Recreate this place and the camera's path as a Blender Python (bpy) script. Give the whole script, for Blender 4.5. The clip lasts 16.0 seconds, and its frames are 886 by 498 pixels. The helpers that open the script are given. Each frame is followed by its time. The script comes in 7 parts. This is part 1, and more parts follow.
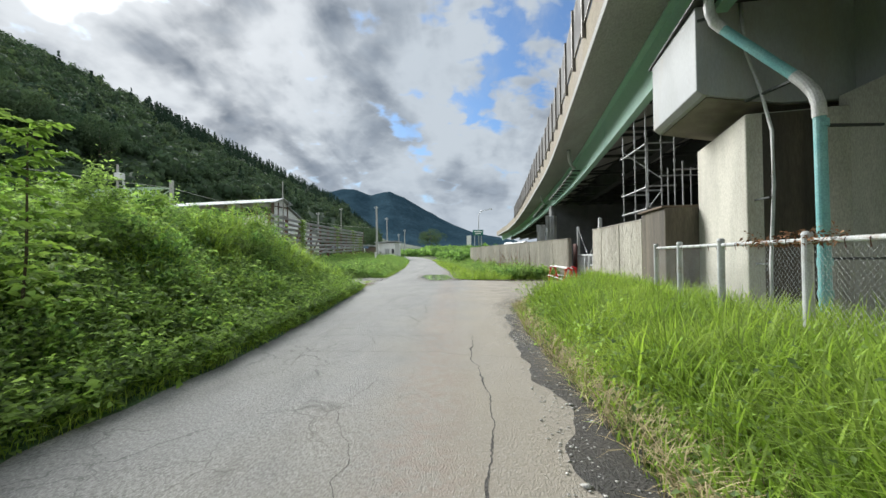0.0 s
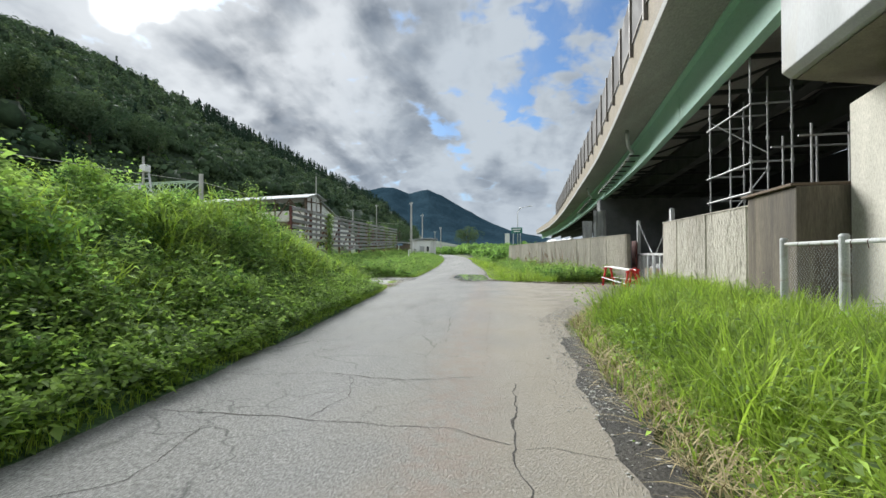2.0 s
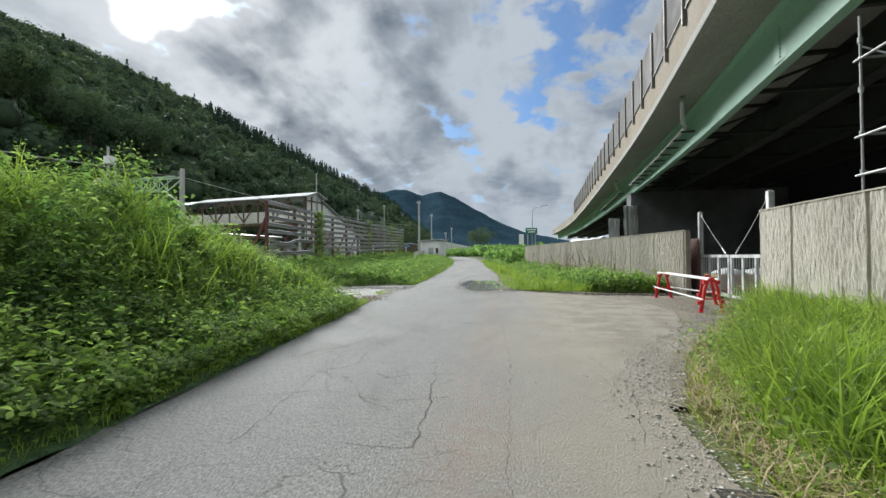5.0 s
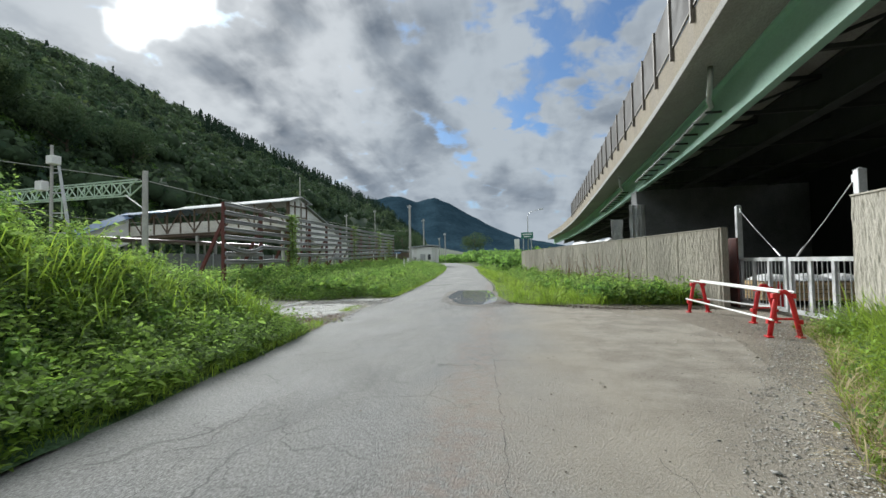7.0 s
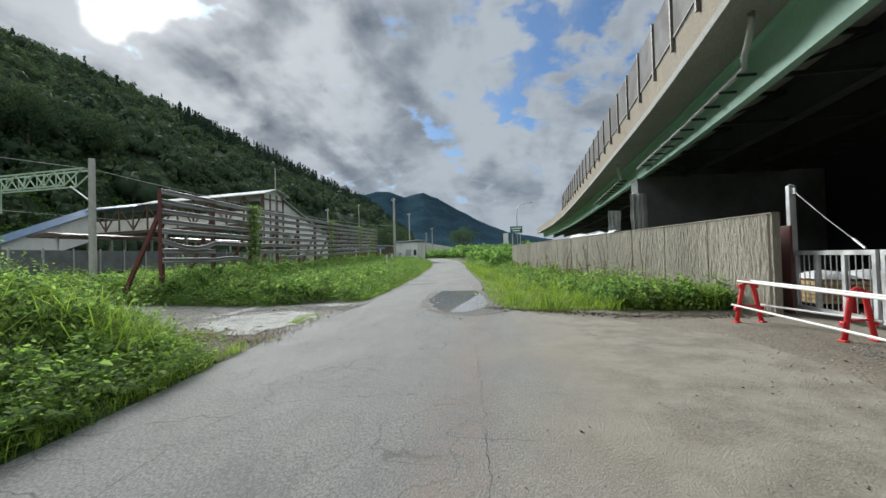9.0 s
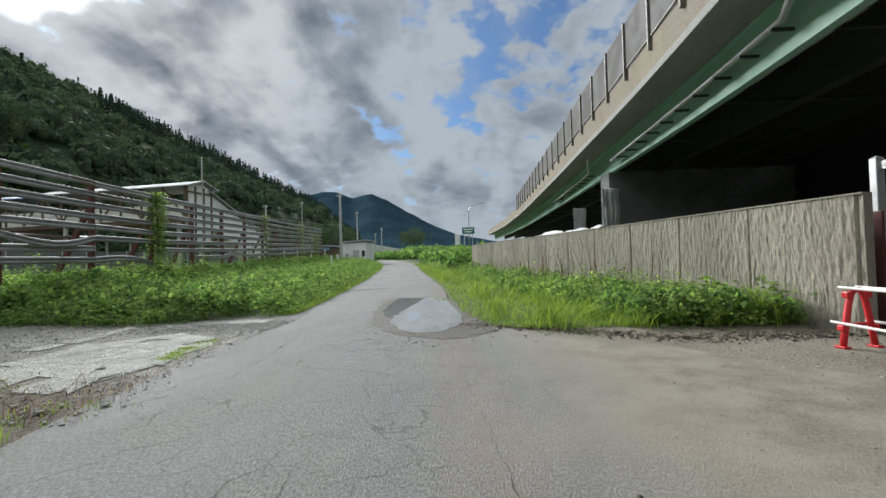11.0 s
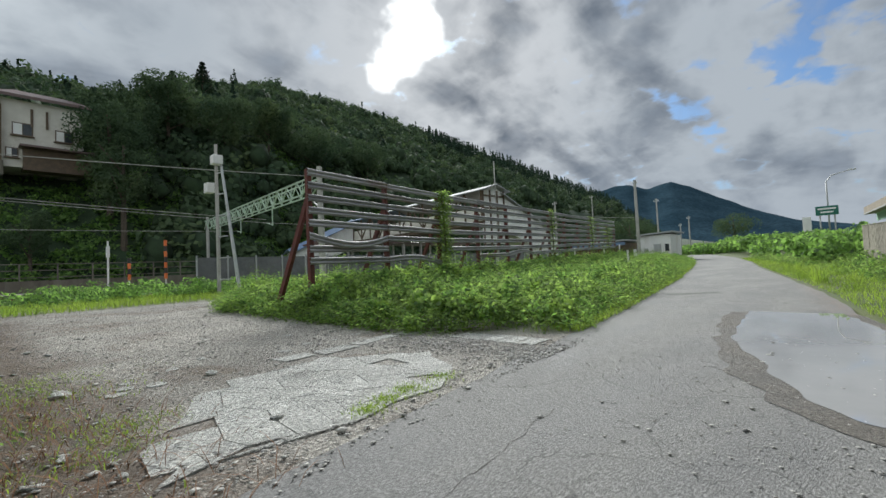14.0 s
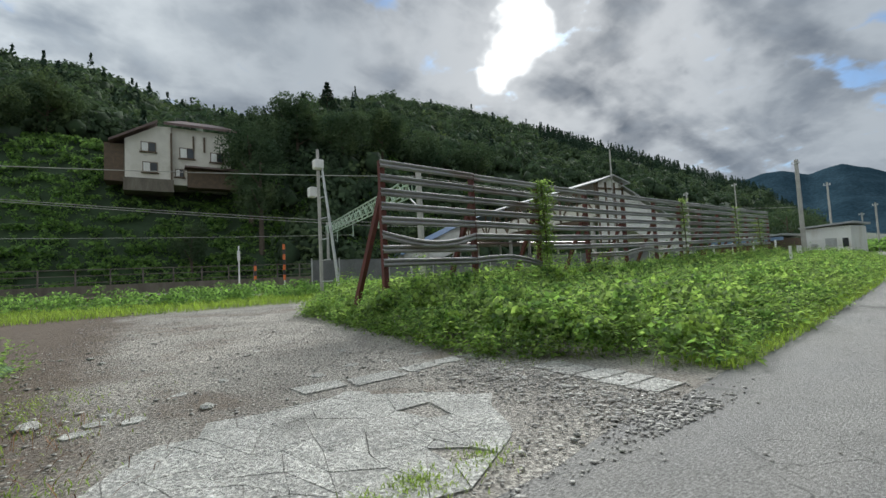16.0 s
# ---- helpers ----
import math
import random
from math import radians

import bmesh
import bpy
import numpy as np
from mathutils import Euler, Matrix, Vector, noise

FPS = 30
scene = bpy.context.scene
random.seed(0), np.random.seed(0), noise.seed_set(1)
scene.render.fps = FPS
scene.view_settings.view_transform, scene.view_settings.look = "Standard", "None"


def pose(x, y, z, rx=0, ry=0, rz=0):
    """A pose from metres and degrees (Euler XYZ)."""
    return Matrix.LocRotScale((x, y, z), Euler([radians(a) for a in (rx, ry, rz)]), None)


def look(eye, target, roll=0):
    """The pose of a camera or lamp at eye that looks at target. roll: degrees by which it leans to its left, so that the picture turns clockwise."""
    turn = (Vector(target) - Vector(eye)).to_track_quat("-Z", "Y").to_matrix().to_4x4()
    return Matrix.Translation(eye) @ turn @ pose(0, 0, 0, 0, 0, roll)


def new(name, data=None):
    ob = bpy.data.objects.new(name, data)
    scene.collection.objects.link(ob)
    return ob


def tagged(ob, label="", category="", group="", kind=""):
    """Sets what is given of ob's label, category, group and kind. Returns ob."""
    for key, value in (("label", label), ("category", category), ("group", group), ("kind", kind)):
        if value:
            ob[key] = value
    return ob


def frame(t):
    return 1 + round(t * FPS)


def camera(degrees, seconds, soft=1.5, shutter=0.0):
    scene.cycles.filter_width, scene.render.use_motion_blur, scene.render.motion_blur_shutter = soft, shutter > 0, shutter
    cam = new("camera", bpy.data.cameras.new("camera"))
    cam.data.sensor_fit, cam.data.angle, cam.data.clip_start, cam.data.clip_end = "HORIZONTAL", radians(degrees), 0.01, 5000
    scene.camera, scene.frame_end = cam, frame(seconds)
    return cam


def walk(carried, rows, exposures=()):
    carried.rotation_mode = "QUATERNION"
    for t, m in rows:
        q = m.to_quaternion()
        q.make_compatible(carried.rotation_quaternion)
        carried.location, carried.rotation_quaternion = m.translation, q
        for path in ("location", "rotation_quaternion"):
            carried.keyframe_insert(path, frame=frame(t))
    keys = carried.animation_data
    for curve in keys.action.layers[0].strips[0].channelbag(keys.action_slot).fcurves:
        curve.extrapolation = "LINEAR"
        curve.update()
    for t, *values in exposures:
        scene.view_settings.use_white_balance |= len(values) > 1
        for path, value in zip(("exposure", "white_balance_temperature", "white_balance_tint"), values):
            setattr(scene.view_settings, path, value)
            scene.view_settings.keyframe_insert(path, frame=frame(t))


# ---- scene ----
cam = camera(92.2, 16.0)
PATH = [
    (0, (0.294, -1.3, 1.422), (0.112, 0.691, 1.454), -0.7),
    (0.5, (0.23, -0.561, 1.417), (0.006, 1.426, 1.459), -0.4),
    (1, (0.222, 0.165, 1.399), (-0.047, 2.146, 1.445), -0.2),
    (1.5, (0.211, 0.916, 1.397), (-0.104, 2.891, 1.435), -0.1),
    (2, (0.169, 1.645, 1.384), (-0.188, 3.613, 1.409), -0.1),
    (2.5, (0.116, 2.415, 1.361), (-0.273, 4.376, 1.378), -0.3),
    (3, (0.022, 3.149, 1.376), (-0.388, 5.107, 1.388), -0.3),
    (3.5, (-0.078, 3.905, 1.393), (-0.494, 5.861, 1.41), -0.3),
    (4, (-0.196, 4.592, 1.412), (-0.61, 6.548, 1.433), -0.4),
    (6.5, (-0.247, 8.402, 1.434), (-0.665, 10.357, 1.491), -0.2),
    (7, (-0.375, 9.074, 1.453), (-0.77, 11.034, 1.516), -1.1),
    (7.5, (-0.433, 9.765, 1.47), (-0.828, 11.724, 1.533), -2.1),
    (8, (-0.544, 10.445, 1.495), (-0.931, 12.407, 1.551), -2.4),
    (8.5, (-0.523, 11.163, 1.505), (-0.893, 13.128, 1.547), -2.0),
    (9, (-0.62, 11.881, 1.498), (-0.963, 13.851, 1.537), -1.6),
    (11.3, (-1.557, 15.678, 1.372), (-1.653, 17.676, 1.414), -1.6),
    (11.5, (-1.604, 15.935, 1.343), (-1.869, 17.917, 1.386), -2.1),
    (12, (-1.807, 16.54, 1.331), (-2.454, 18.432, 1.372), -2.6),
    (12.5, (-1.982, 17.129, 1.314), (-2.911, 18.9, 1.358), -2.8),
    (13, (-2.243, 17.753, 1.299), (-3.363, 19.41, 1.351), -2.8),
    (13.5, (-2.507, 18.344, 1.306), (-3.745, 19.914, 1.374), -2.8),
    (14, (-2.759, 18.966, 1.311), (-4.068, 20.476, 1.396), -2.8),
    (14.5, (-3.045, 19.519, 1.326), (-4.4, 20.986, 1.427), -2.9),
    (15, (-3.209, 20.022, 1.339), (-4.617, 21.439, 1.451), -2.7),
    (15.5, (-3.457, 20.465, 1.333), (-4.961, 21.778, 1.45), -2.8),
    (16, (-3.745, 20.862, 1.315), (-5.401, 21.979, 1.431), -2.9),
]
walk(cam, [(t, look(eye, target, roll)) for t, eye, target, roll in PATH], [(0.0, 0.95, 6150, 8), (3.5, 0.86, 6120, 8), (7.0, 0.66, 6080, 7), (12.5, 0.55, 6120, 8), (16.0, 0.56, 6150, 8)])

# ---- light ----
world = bpy.data.worlds.new("world")
scene.world = world
world.use_nodes = True
SUN_AZ, SUN_EL = 40.0, 30.0          # degrees left of +y, degrees up


def way(az, el):
    a, e = radians(az), radians(el)
    return Vector((-math.sin(a) * math.cos(e), math.cos(a) * math.cos(e), math.sin(e)))


class Nodes:
    def __init__(self, tree):
        self.t = tree

    def n(self, kind, **kw):
        node = self.t.nodes.new(kind)
        for key, value in kw.items():
            if key in ("operation", "blend_type", "data_type", "sky_type", "noise_dimensions", "feature", "interpolation_type"):
                setattr(node, key, value)
            else:
                node.inputs[key].default_value = value
        return node

    def link(self, a, b):
        self.t.links.new(a, b)

    def math(self, op, a, b=0.0, clamp=False):
        m = self.t.nodes.new("ShaderNodeMath")
        m.operation = op
        m.use_clamp = clamp
        for i, v in enumerate((a, b)):
            if isinstance(v, (int, float)):
                m.inputs[i].default_value = v
            else:
                self.link(v, m.inputs[i])
        return m.outputs[0]

    def ramp(self, value, lo, hi, a=0.0, b=1.0):
        m = self.t.nodes.new("ShaderNodeMapRange")
        m.interpolation_type = "SMOOTHSTEP"
        for i, v in enumerate((lo, hi, a, b)):
            m.inputs[i + 1].default_value = v
        self.link(value, m.inputs[0])
        return m.outputs[0]

    def mix(self, fac, a, b, blend="MIX"):
        m = self.t.nodes.new("ShaderNodeMix")
        m.data_type, m.blend_type = "RGBA", blend
        for sock, v in ((m.inputs[0], fac), (m.inputs[6], a), (m.inputs[7], b)):
            if isinstance(v, (int, float)):
                sock.default_value = v
            elif isinstance(v, tuple):
                sock.default_value = (*v[:3], 1)
            else:
                self.link(v, sock)
        return m.outputs[2]

    def noise(self, vec, scale, detail=4.0, rough=0.55, distort=0.0):
        m = self.t.nodes.new("ShaderNodeTexNoise")
        m.inputs["Scale"].default_value, m.inputs["Detail"].default_value = scale, detail
        m.inputs["Roughness"].default_value, m.inputs["Distortion"].default_value = rough, distort
        if vec is not None:
            self.link(vec, m.inputs["Vector"])
        return m.outputs[0]


def make_sky():
    k = Nodes(world.node_tree)
    world.node_tree.nodes.clear()
    out = k.n("ShaderNodeOutputWorld")
    bg = k.n("ShaderNodeBackground")
    k.link(bg.outputs[0], out.inputs[0])
    sky = world.node_tree.nodes.new("ShaderNodeTexSky")
    sky.sky_type, sky.sun_disc = "NISHITA", False
    sky.sun_elevation, sky.sun_rotation = radians(SUN_EL), radians(-SUN_AZ)
    d = world.node_tree.nodes.new("ShaderNodeTexCoord").outputs["Generated"]
    sep = k.n("ShaderNodeSeparateXYZ")
    k.link(d, sep.inputs[0])
    up = k.math("MAXIMUM", sep.outputs[2], 0.0)
    den = k.math("ADD", up, 0.34)
    flat = k.n("ShaderNodeCombineXYZ")
    k.link(k.math("DIVIDE", sep.outputs[0], den), flat.inputs[0])
    k.link(k.math("DIVIDE", sep.outputs[1], den), flat.inputs[1])
    plane = flat.outputs[0]

    bend = k.n("ShaderNodeTexNoise", Scale=6.0, Detail=4.0, Roughness=0.5)
    k.link(d, bend.inputs["Vector"])
    shift = k.n("ShaderNodeVectorMath", operation="MULTIPLY_ADD")
    k.link(bend.outputs["Color"], shift.inputs[0])
    shift.inputs[1].default_value = (0.34, 0.34, 0.30)
    moved = k.n("ShaderNodeVectorMath", operation="SUBTRACT")
    k.link(d, shift.inputs[2])
    k.link(shift.outputs[0], moved.inputs[0])
    moved.inputs[1].default_value = (0.17, 0.17, 0.15)

    def near(az, el, size):
        """1 at a direction of the sky, falling to 0 at so many degrees from it."""
        v = world.node_tree.nodes.new("ShaderNodeVectorMath")
        v.operation = "DISTANCE"
        k.link(moved.outputs[0], v.inputs[0])
        v.inputs[1].default_value = way(az, el)
        return k.ramp(v.outputs["Value"], 0.0, radians(size), 1.0, 0.0)

    # the deck lies in long bands that run away along one bearing
    turn = k.n("ShaderNodeMapping")
    turn.inputs["Rotation"].default_value = (0, 0, radians(-32))
    turn.inputs["Scale"].default_value = (1.0, 0.42, 1.0)
    k.link(plane, turn.inputs["Vector"])
    band = turn.outputs[0]
    big = k.math("ADD", k.math("MULTIPLY", k.noise(band, 3.4, 9, 0.56, 0.3), 0.6), k.math("MULTIPLY", k.noise(plane, 3.0, 8, 0.55), 0.4))
    puff = k.n("ShaderNodeTexVoronoi")
    puff.inputs["Scale"].default_value, puff.inputs["Detail"].default_value, puff.inputs["Roughness"].default_value = 7.5, 3.0, 0.5
    warp = k.n("ShaderNodeVectorMath", operation="MULTIPLY_ADD")
    k.link(k.noise(plane, 6.0, 4, 0.5), warp.inputs[0])
    warp.inputs[1].default_value = (0.14, 0.14, 0.0)
    k.link(plane, warp.inputs[2])
    k.link(warp.outputs[0], puff.inputs["Vector"])
    fine = k.math("ADD", k.math("MULTIPLY", k.noise(plane, 8.0, 7, 0.55), 0.55), k.math("MULTIPLY", k.math("SUBTRACT", 0.95, puff.outputs["Distance"]), 0.45))
    tone = k.math("ADD", k.math("MULTIPLY", k.noise(band, 4.0, 6, 0.5, 0.5), 0.6), k.math("MULTIPLY", k.noise(plane, 3.8, 6, 0.52), 0.4))
    # where the cloud deck is open
    gap = k.math("MULTIPLY", near(8.5, 17.5, 5), 0.20)
    for az, el, size, w in ((-1, 21.5, 7, 0.15), (-7, 28, 10, 0.18), (12, 31.5, 8, 0.09), (31, 32.5, 5, 0.08), (-18, 34, 14, 0.13), (-36, 38, 22, 0.07)):
        gap = k.math("ADD", gap, k.math("MULTIPLY", near(az, el, size), w))
    cover = k.math("SUBTRACT", k.math("ADD", k.math("MULTIPLY", big, 0.55), k.math("MULTIPLY", fine, 0.45)), gap)
    cover = k.ramp(cover, 0.215, 0.33)
    # thin high veil across the openings
    cover = k.math("MAXIMUM", cover, k.ramp(k.noise(band, 6.5, 8, 0.6), 0.42, 0.80, 0.06, 0.7))
    # thickness of the cloud: dark bellies and thin bright rims
    thick = k.math("ADD", k.math("MULTIPLY", tone, 1.55), k.math("MULTIPLY", fine, 0.38))
    for az, el, size, w in ((14, 24, 8, 0.20), (35, 22, 7, 0.05), (27, 23, 7, -0.14), (72, 28, 10, -0.10), (88, 26, 10, -0.05), (27, 16, 6, 0.08), (16, 15, 7, 0.06),
                            (23, 19.5, 5, -0.16), (36, 17.3, 4, -0.18), (4, 16, 7, -0.26), (-8, 15, 9, -0.12), (27, 26, 7, -0.16), (5, 22, 5, -0.10), (43, 29, 9, -0.24), (54, 29, 8, -0.12)):
        thick = k.math("ADD", thick, k.math("MULTIPLY", near(az, el, size), w))
    dark = k.ramp(thick, 0.70, 1.20)
    glow = near(SUN_AZ, SUN_EL - 2, 34)
    rim = k.mix(glow, (3.1, 3.3, 3.5), (4.5, 4.5, 4.5))
    belly = k.mix(glow, (0.82, 1.0, 1.28), (0.80, 0.94, 1.15))
    belly = k.mix(k.ramp(fine, 0.24, 0.62), belly, k.mix(glow, (1.75, 1.98, 2.28), (1.9, 2.07, 2.3)))
    cloud = k.mix(dark, rim, belly)
    core = k.ramp(k.math("ADD", near(42.5, 30, 9.5), k.math("MULTIPLY", k.math("SUBTRACT", thick, 0.80), -1.3)), 0.44, 0.98)
    cloud = k.mix(core, cloud, (11.0, 10.8, 10.4))
    blue = k.mix(1.0, sky.outputs[0], (0.36, 0.50, 0.66), "MULTIPLY")
    final = k.mix(cover, blue, cloud)
    low = k.ramp(sep.outputs[2], 0.02, 0.24, 0.62, 0.0)
    final = k.mix(low, final, (2.75, 2.98, 3.25))
    # unseen sky behind the camera brightened as fill light for the foreground
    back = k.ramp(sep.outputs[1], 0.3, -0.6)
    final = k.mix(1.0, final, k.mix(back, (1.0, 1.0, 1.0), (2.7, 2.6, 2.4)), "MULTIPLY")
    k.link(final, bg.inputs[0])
    bg.inputs[1].default_value = 0.10


make_sky()
sun = new("sun", bpy.data.lights.new("sun", "SUN"))
sun.data.energy, sun.data.angle, sun.data.color = 3.8, radians(26), (1.0, 0.965, 0.90)
sun.matrix_world = look(way(SUN_AZ, SUN_EL) * 50, (0, 0, 0))


# ---- materials ----
def material(name, a, b, rough=0.85, scale=3.0, grain=60.0, bump=0.3, metal=0.0, spots=None, spot_amount=0.5, island=0.0, obj=0.0,
             stretch=(1, 1, 1), fine=0.25, rough_var=0.1, dist=0.01, trans=0.0, spec=0.5):
    """Two colours mixed by large noise, fine grain on top, optional stains (spots), bump; variation by mesh island or by object."""
    m = bpy.data.materials.new(name)
    m.use_nodes = True
    t = m.node_tree
    k = Nodes(t)
    p = t.nodes["Principled BSDF"]
    geo = t.nodes.new("ShaderNodeNewGeometry")
    mp = t.nodes.new("ShaderNodeMapping")
    mp.inputs["Scale"].default_value = stretch
    k.link(geo.outputs["Position"], mp.inputs["Vector"])
    v = mp.outputs[0]
    big = k.ramp(k.noise(v, scale, 6, 0.6), 0.32, 0.68)
    col = k.mix(big, a, b)
    g = k.ramp(k.noise(v, grain, 4, 0.7), 0.30, 0.70)
    col = k.mix(fine, col, k.mix(g, (0.15, 0.15, 0.15), (1.0, 1.0, 1.0)), "OVERLAY")
    if spots:
        s = k.ramp(k.noise(v, scale * 0.6, 8, 0.68, 0.4), 0.52, 0.70)
        col = k.mix(k.math("MULTIPLY", s, spot_amount), col, spots)
    if island:
        r = geo.outputs["Random Per Island"]
        col = k.mix(1.0, col, k.mix(r, (1 - island,) * 3, (1 + island, 1 + island, 1 - island * 0.3 if trans else 1 + island)), "MULTIPLY")
    if obj:
        info = t.nodes.new("ShaderNodeObjectInfo")
        col = k.mix(1.0, col, k.mix(info.outputs["Random"], (1 - obj,) * 3, (1 + obj,) * 3), "MULTIPLY")
    k.link(col, p.inputs["Base Color"])
    k.link(k.ramp(big, 0, 1, max(0.02, rough - rough_var), min(1, rough + rough_var)), p.inputs["Roughness"])
    p.inputs["Metallic"].default_value = metal
    p.inputs["Specular IOR Level"].default_value = spec
    if bump:
        bn = t.nodes.new("ShaderNodeBump")
        bn.inputs["Strength"].default_value, bn.inputs["Distance"].default_value = bump, dist
        k.link(k.math("ADD", g, k.math("MULTIPLY", big, 0.5)), bn.inputs["Height"])
        k.link(bn.outputs[0], p.inputs["Normal"])
    if trans:
        tr = t.nodes.new("ShaderNodeBsdfTranslucent")
        k.link(k.mix(1.0, col, (1.15, 1.22, 0.85), "MULTIPLY"), tr.inputs[0])
        ms = t.nodes.new("ShaderNodeMixShader")
        ms.inputs[0].default_value = trans
        k.link(p.outputs[0], ms.inputs[1])
        k.link(tr.outputs[0], ms.inputs[2])
        k.link(ms.outputs[0], t.nodes["Material Output"].inputs[0])
    return m


def asphalt_material():
    m = material("asphalt", (0.152, 0.151, 0.147), (0.236, 0.232, 0.220), 0.88, 1.1, 72, 1.0, spots=(0.125, 0.124, 0.12), spot_amount=0.55, fine=0.6, dist=0.006, stretch=(1, 0.38, 1))
    t = m.node_tree
    k = Nodes(t)
    p = t.nodes["Principled BSDF"]
    geo = t.nodes.new("ShaderNodeNewGeometry")
    old = p.inputs["Base Color"].links[0].from_socket
    pos = geo.outputs["Position"]
    wob = t.nodes.new("ShaderNodeVectorMath")
    wob.operation = "MULTIPLY_ADD"
    nz = t.nodes.new("ShaderNodeTexNoise")
    nz.inputs["Scale"].default_value, nz.inputs["Detail"].default_value = 1.6, 5
    k.link(pos, nz.inputs["Vector"])
    k.link(nz.outputs[1], wob.inputs[0])
    wob.inputs[1].default_value = (0.9, 0.9, 0)
    k.link(pos, wob.inputs[2])
    col = old
    # coarse aggregate showing through the worn binder
    mid = k.ramp(k.noise(pos, 24, 5, 0.75), 0.36, 0.64)
    col = k.mix(0.12, col, k.mix(mid, (0.28, 0.28, 0.28), (0.78, 0.78, 0.78)), "OVERLAY")
    split = t.nodes.new("ShaderNodeSeparateXYZ")
    k.link(pos, split.inputs[0])
    for scale, width, amount, area in ((0.5, 0.010, 0.75, 0.47), (1.3, 0.007, 0.6, 0.49), (3.4, 0.004, 0.35, 0.56)):
        vo = t.nodes.new("ShaderNodeTexVoronoi")
        vo.feature = "DISTANCE_TO_EDGE"
        vo.inputs["Scale"].default_value = scale
        k.link(wob.outputs[0], vo.inputs["Vector"])
        line = k.ramp(vo.outputs["Distance"], 0.0, width * scale * 1.6, 1.0, 0.0)
        where = k.ramp(k.noise(pos, 0.35 / scale ** 0.3 + scale * 0.1, 3), area - 0.06, area + 0.08)
        if scale > 1:
            where = k.math("MULTIPLY", where, k.ramp(k.math("ADD", split.outputs[0], k.math("MULTIPLY", k.noise(pos, 0.6, 4), 2.0)), -0.6, 0.8, 1.0, 0.12))
        col = k.mix(k.math("MULTIPLY", k.math("MULTIPLY", line, where), amount), col, (0.06, 0.06, 0.057))
    # pale dust film on the side of the works yard and tan traces along the wheel tracks
    sep = t.nodes.new("ShaderNodeSeparateXYZ")
    k.link(pos, sep.inputs[0])
    dust = k.math("MULTIPLY", k.ramp(k.math("ADD", sep.outputs[0], k.math("MULTIPLY", k.noise(pos, 0.5, 5), 3.0)), -0.4, 2.4), 0.8)
    col = k.mix(dust, col, k.mix(k.noise(pos, 34, 3), (0.25, 0.217, 0.168), (0.37, 0.325, 0.256)))
    # rusty film along the paving seam
    seam = k.math("ABSOLUTE", k.math("ADD", k.math("ADD", sep.outputs[0], k.math("MULTIPLY", sep.outputs[1], 0.075)), k.math("MULTIPLY", k.math("SUBTRACT", k.noise(pos, 1.5, 4), 0.5), 0.5)))
    seam = k.ramp(k.math("SUBTRACT", seam, 0.30), -0.25, 0.28, 1.0, 0.0)
    col = k.mix(k.math("MULTIPLY", k.math("MULTIPLY", seam, k.ramp(k.noise(pos, 6, 5, 0.7), 0.36, 0.62)), 0.5), col, (0.25, 0.185, 0.15))
    # brown earth carried over the yard mouth
    yard = k.math("MULTIPLY", k.ramp(k.math("ADD", sep.outputs[0], k.math("MULTIPLY", k.noise(pos, 0.8, 6, 0.65), 2.6)), 0.4, 2.6), k.ramp(sep.outputs[1], 10.0, 14.5))
    earth = k.mix(k.ramp(k.noise(pos, 1.1, 7, 0.7), 0.38, 0.62), (0.16, 0.136, 0.106), (0.31, 0.277, 0.225))
    earth = k.mix(k.ramp(k.noise(pos, 28, 4, 0.7), 0.35, 0.65), earth, k.mix(0.5, earth, (0.34, 0.31, 0.26)))
    col = k.mix(k.math("MULTIPLY", yard, 0.9), col, earth)
    # light stone chips
    ch = t.nodes.new("ShaderNodeTexVoronoi")
    ch.inputs["Scale"].default_value = 42
    k.link(pos, ch.inputs["Vector"])
    chips = k.ramp(ch.outputs["Distance"], 0.12, 0.3, 1.0, 0.0)
    col = k.mix(k.math("MULTIPLY", k.math("MULTIPLY", chips, k.noise(pos, 9, 2)), 0.8), col, (0.40, 0.40, 0.385))
    k.link(col, p.inputs["Base Color"])
    return m


M = {}
M["asphalt"] = asphalt_material()
M["ground"] = material("grassy_earth", (0.07, 0.10, 0.03), (0.11, 0.13, 0.045), 0.95, 0.3, 20, 0.6, spots=(0.13, 0.11, 0.07))
M["gravel"] = material("gravel", (0.28, 0.26, 0.228), (0.42, 0.397, 0.355), 0.95, 0.5, 26, 1.0, spots=(0.20, 0.15, 0.105), spot_amount=0.75, fine=0.8, dist=0.03)
M["dirt"] = material("dry_dirt", (0.17, 0.145, 0.112), (0.255, 0.225, 0.18), 0.95, 0.4, 30, 0.7, spots=(0.115, 0.088, 0.062), spot_amount=0.85, fine=0.7, dist=0.015)
M["mud"] = material("dark_damp_grit", (0.04, 0.036, 0.031), (0.075, 0.067, 0.056), 0.75, 1.2, 40, 0.9, spots=(0.11, 0.10, 0.085), fine=0.7, dist=0.02)
M["stone"] = material("crushed_stone", (0.29, 0.28, 0.26), (0.48, 0.465, 0.435), 0.9, 2.0, 40, 0.3, island=0.4)
M["slab"] = material("broken_concrete", (0.40, 0.40, 0.375), (0.54, 0.535, 0.50), 0.9, 2.2, 30, 1.0, spots=(0.29, 0.285, 0.26), spot_amount=0.8, fine=0.6, obj=0.12, dist=0.02)
